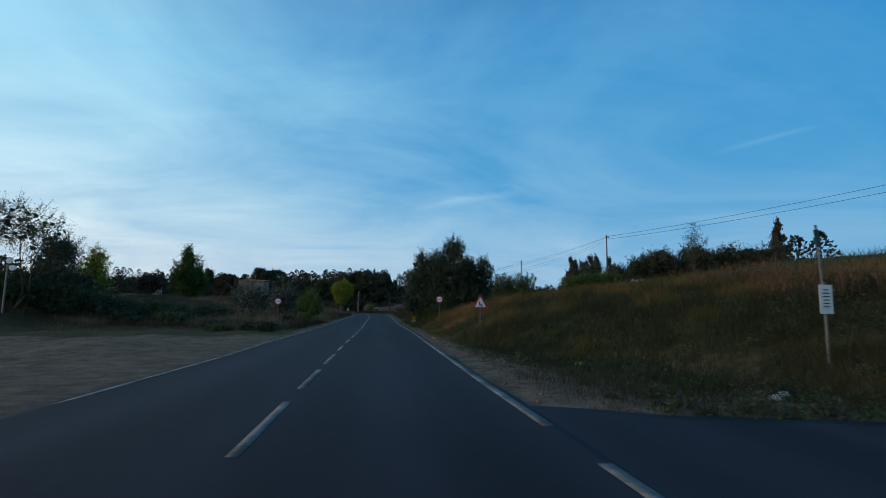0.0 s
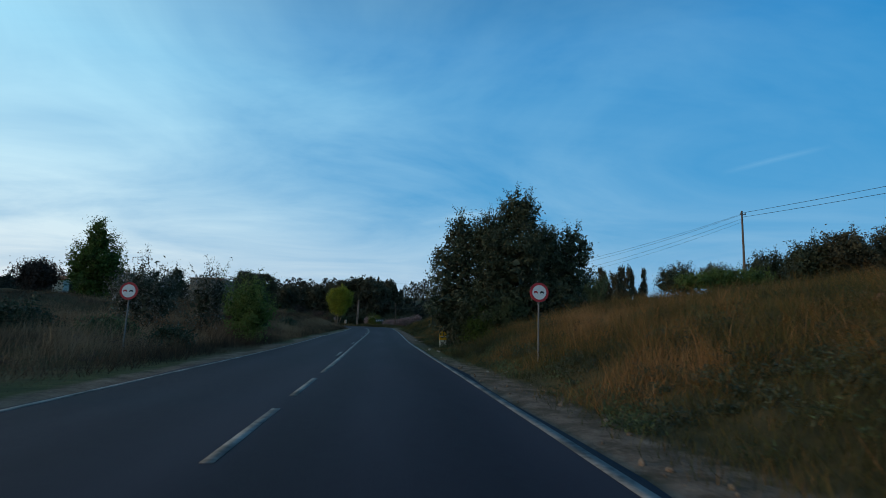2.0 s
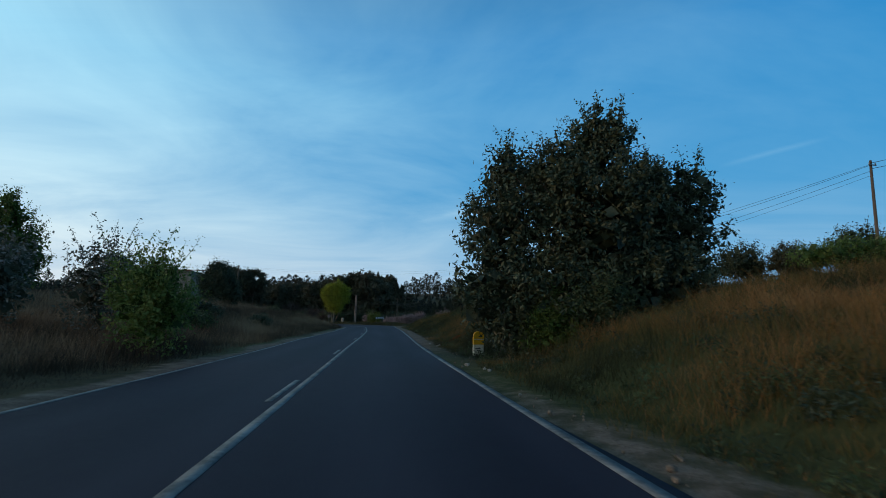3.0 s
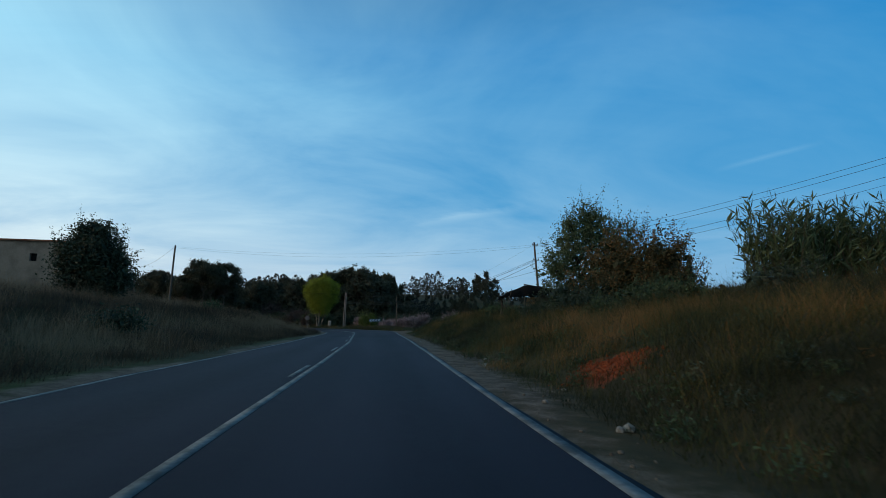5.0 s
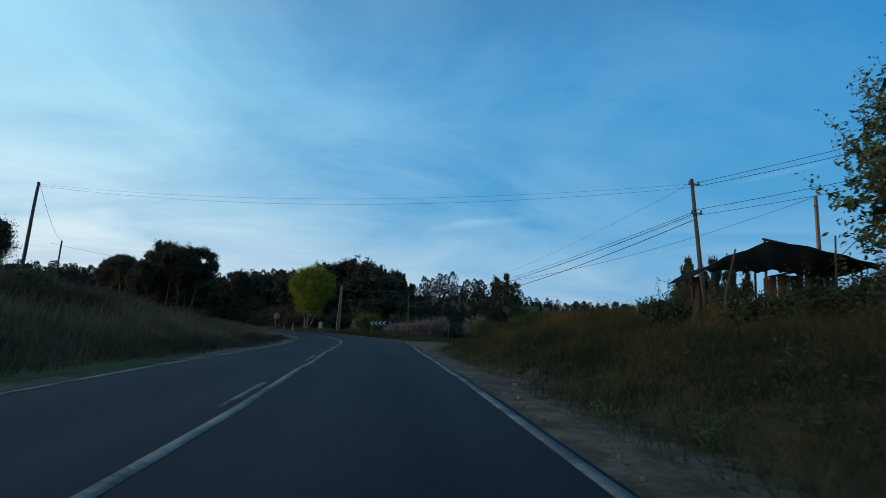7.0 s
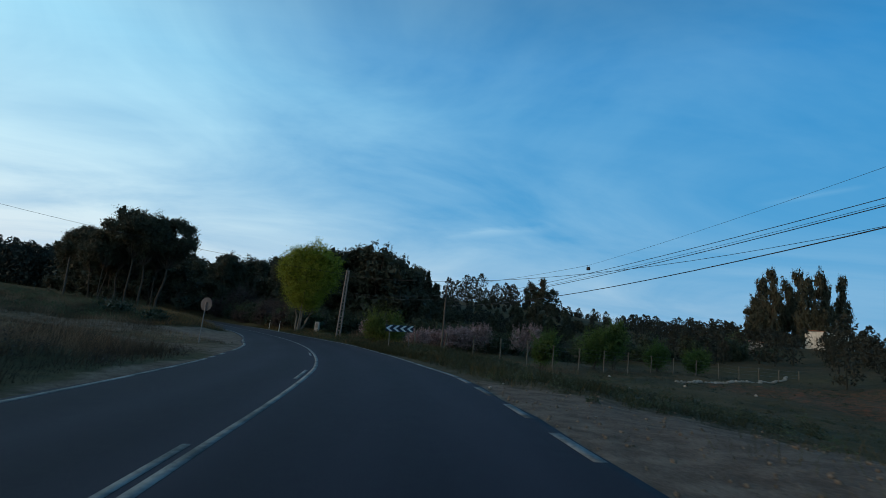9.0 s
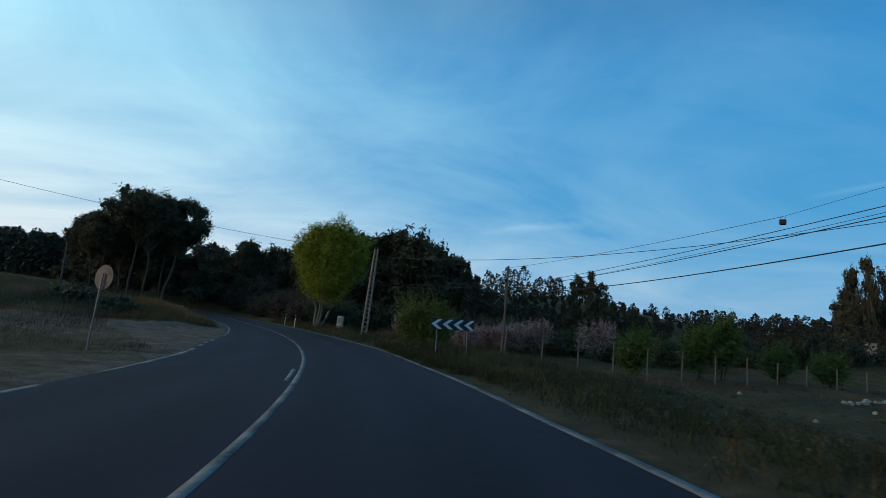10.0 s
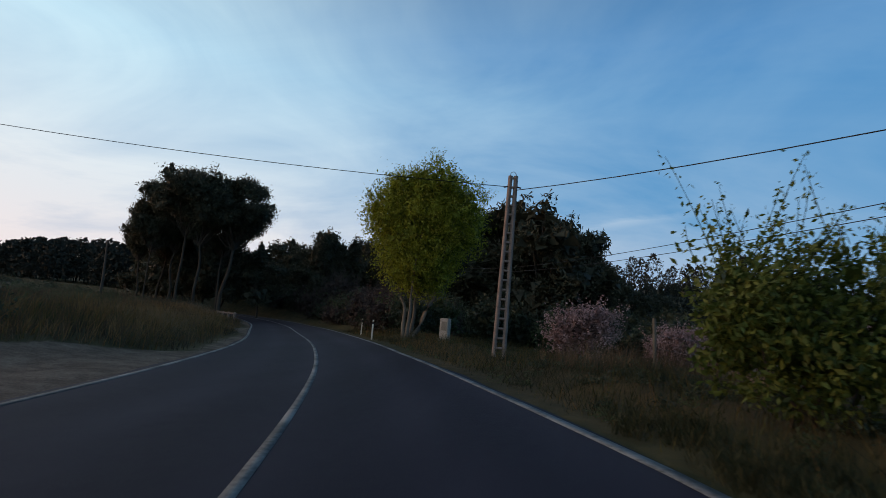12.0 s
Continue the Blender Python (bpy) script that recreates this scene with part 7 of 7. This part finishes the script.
def gravel():
    """Loose pebbles on the sand track, the verge and the yard."""
    rng = np.random.RandomState(21)
    bm = bmesh.new()
    bmesh.ops.create_icosphere(bm, subdivisions=1, radius=1.0)
    bv = np.array([v.co[:] for v in bm.verts])
    bf = np.array([[v.index for v in f.verts] for f in bm.faces])
    bm.free()
    s = np.concatenate([rng.uniform(100, 117, 2200), rng.uniform(3, 104, 1800)])
    u = np.concatenate([rng.uniform(0.1, 8.0, 2200), 0.1 + 1.5 * rng.uniform(size=1800) ** 1.4])
    p = on_road(s, right_w(s) + SHOULDER + u)
    ok = rng.uniform(size=len(s)) < sandy(p[:, 0], p[:, 1]) * 1.3
    p = p[ok]
    r = 0.006 + 0.035 * rng.uniform(size=len(p)) ** 3
    z = land(p[:, 0], p[:, 1])
    v = bv[None] * (r[:, None] * rng.uniform(0.7, 1.3, (len(p), 3)))[:, None] * rng.uniform(0.8, 1.2, (len(p), len(bv), 1)) + np.stack([p[:, 0], p[:, 1], z + r * 0.25], -1)[:, None]
    f = bf[None] + (np.arange(len(p)) * len(bv))[:, None, None]
    mat = plain("gravel", (0.10, 0.075, 0.055), (0.26, 0.20, 0.155), 9, 0.95, 0, 0.1, 0.4, 0.5)
    tagged(new("gravel", mesh_from("gravel", v.reshape(-1, 3), f.reshape(-1, 3), mat)), "loose brown pebbles on sand beside the road", "gravel", kind="stuff")


gravel()


def settle():
    """Bring everything from the plan to its place in the world."""
    for ob in list(scene.objects):
        if ob.parent or ob.type not in {"MESH", "EMPTY"} or ob.name in PLACED:
            continue
        if ob.matrix_basis == Matrix.Identity(4):
            for o in [ob] + list(ob.children):
                n = len(o.data.vertices)
                v = np.empty(n * 3, np.float32)
                o.data.vertices.foreach_get("co", v)
                o.data.vertices.foreach_set("co", to_world(v)[0].astype(np.float32).ravel())
                o.data.update()
        else:
            loc = ob.matrix_basis.translation.copy()
            at, g = to_world(loc)
            ob.matrix_basis = Matrix.Translation(at[0]) @ Matrix.Scale(float(g[0]), 4) @ Matrix.Translation(-loc) @ ob.matrix_basis


settle()
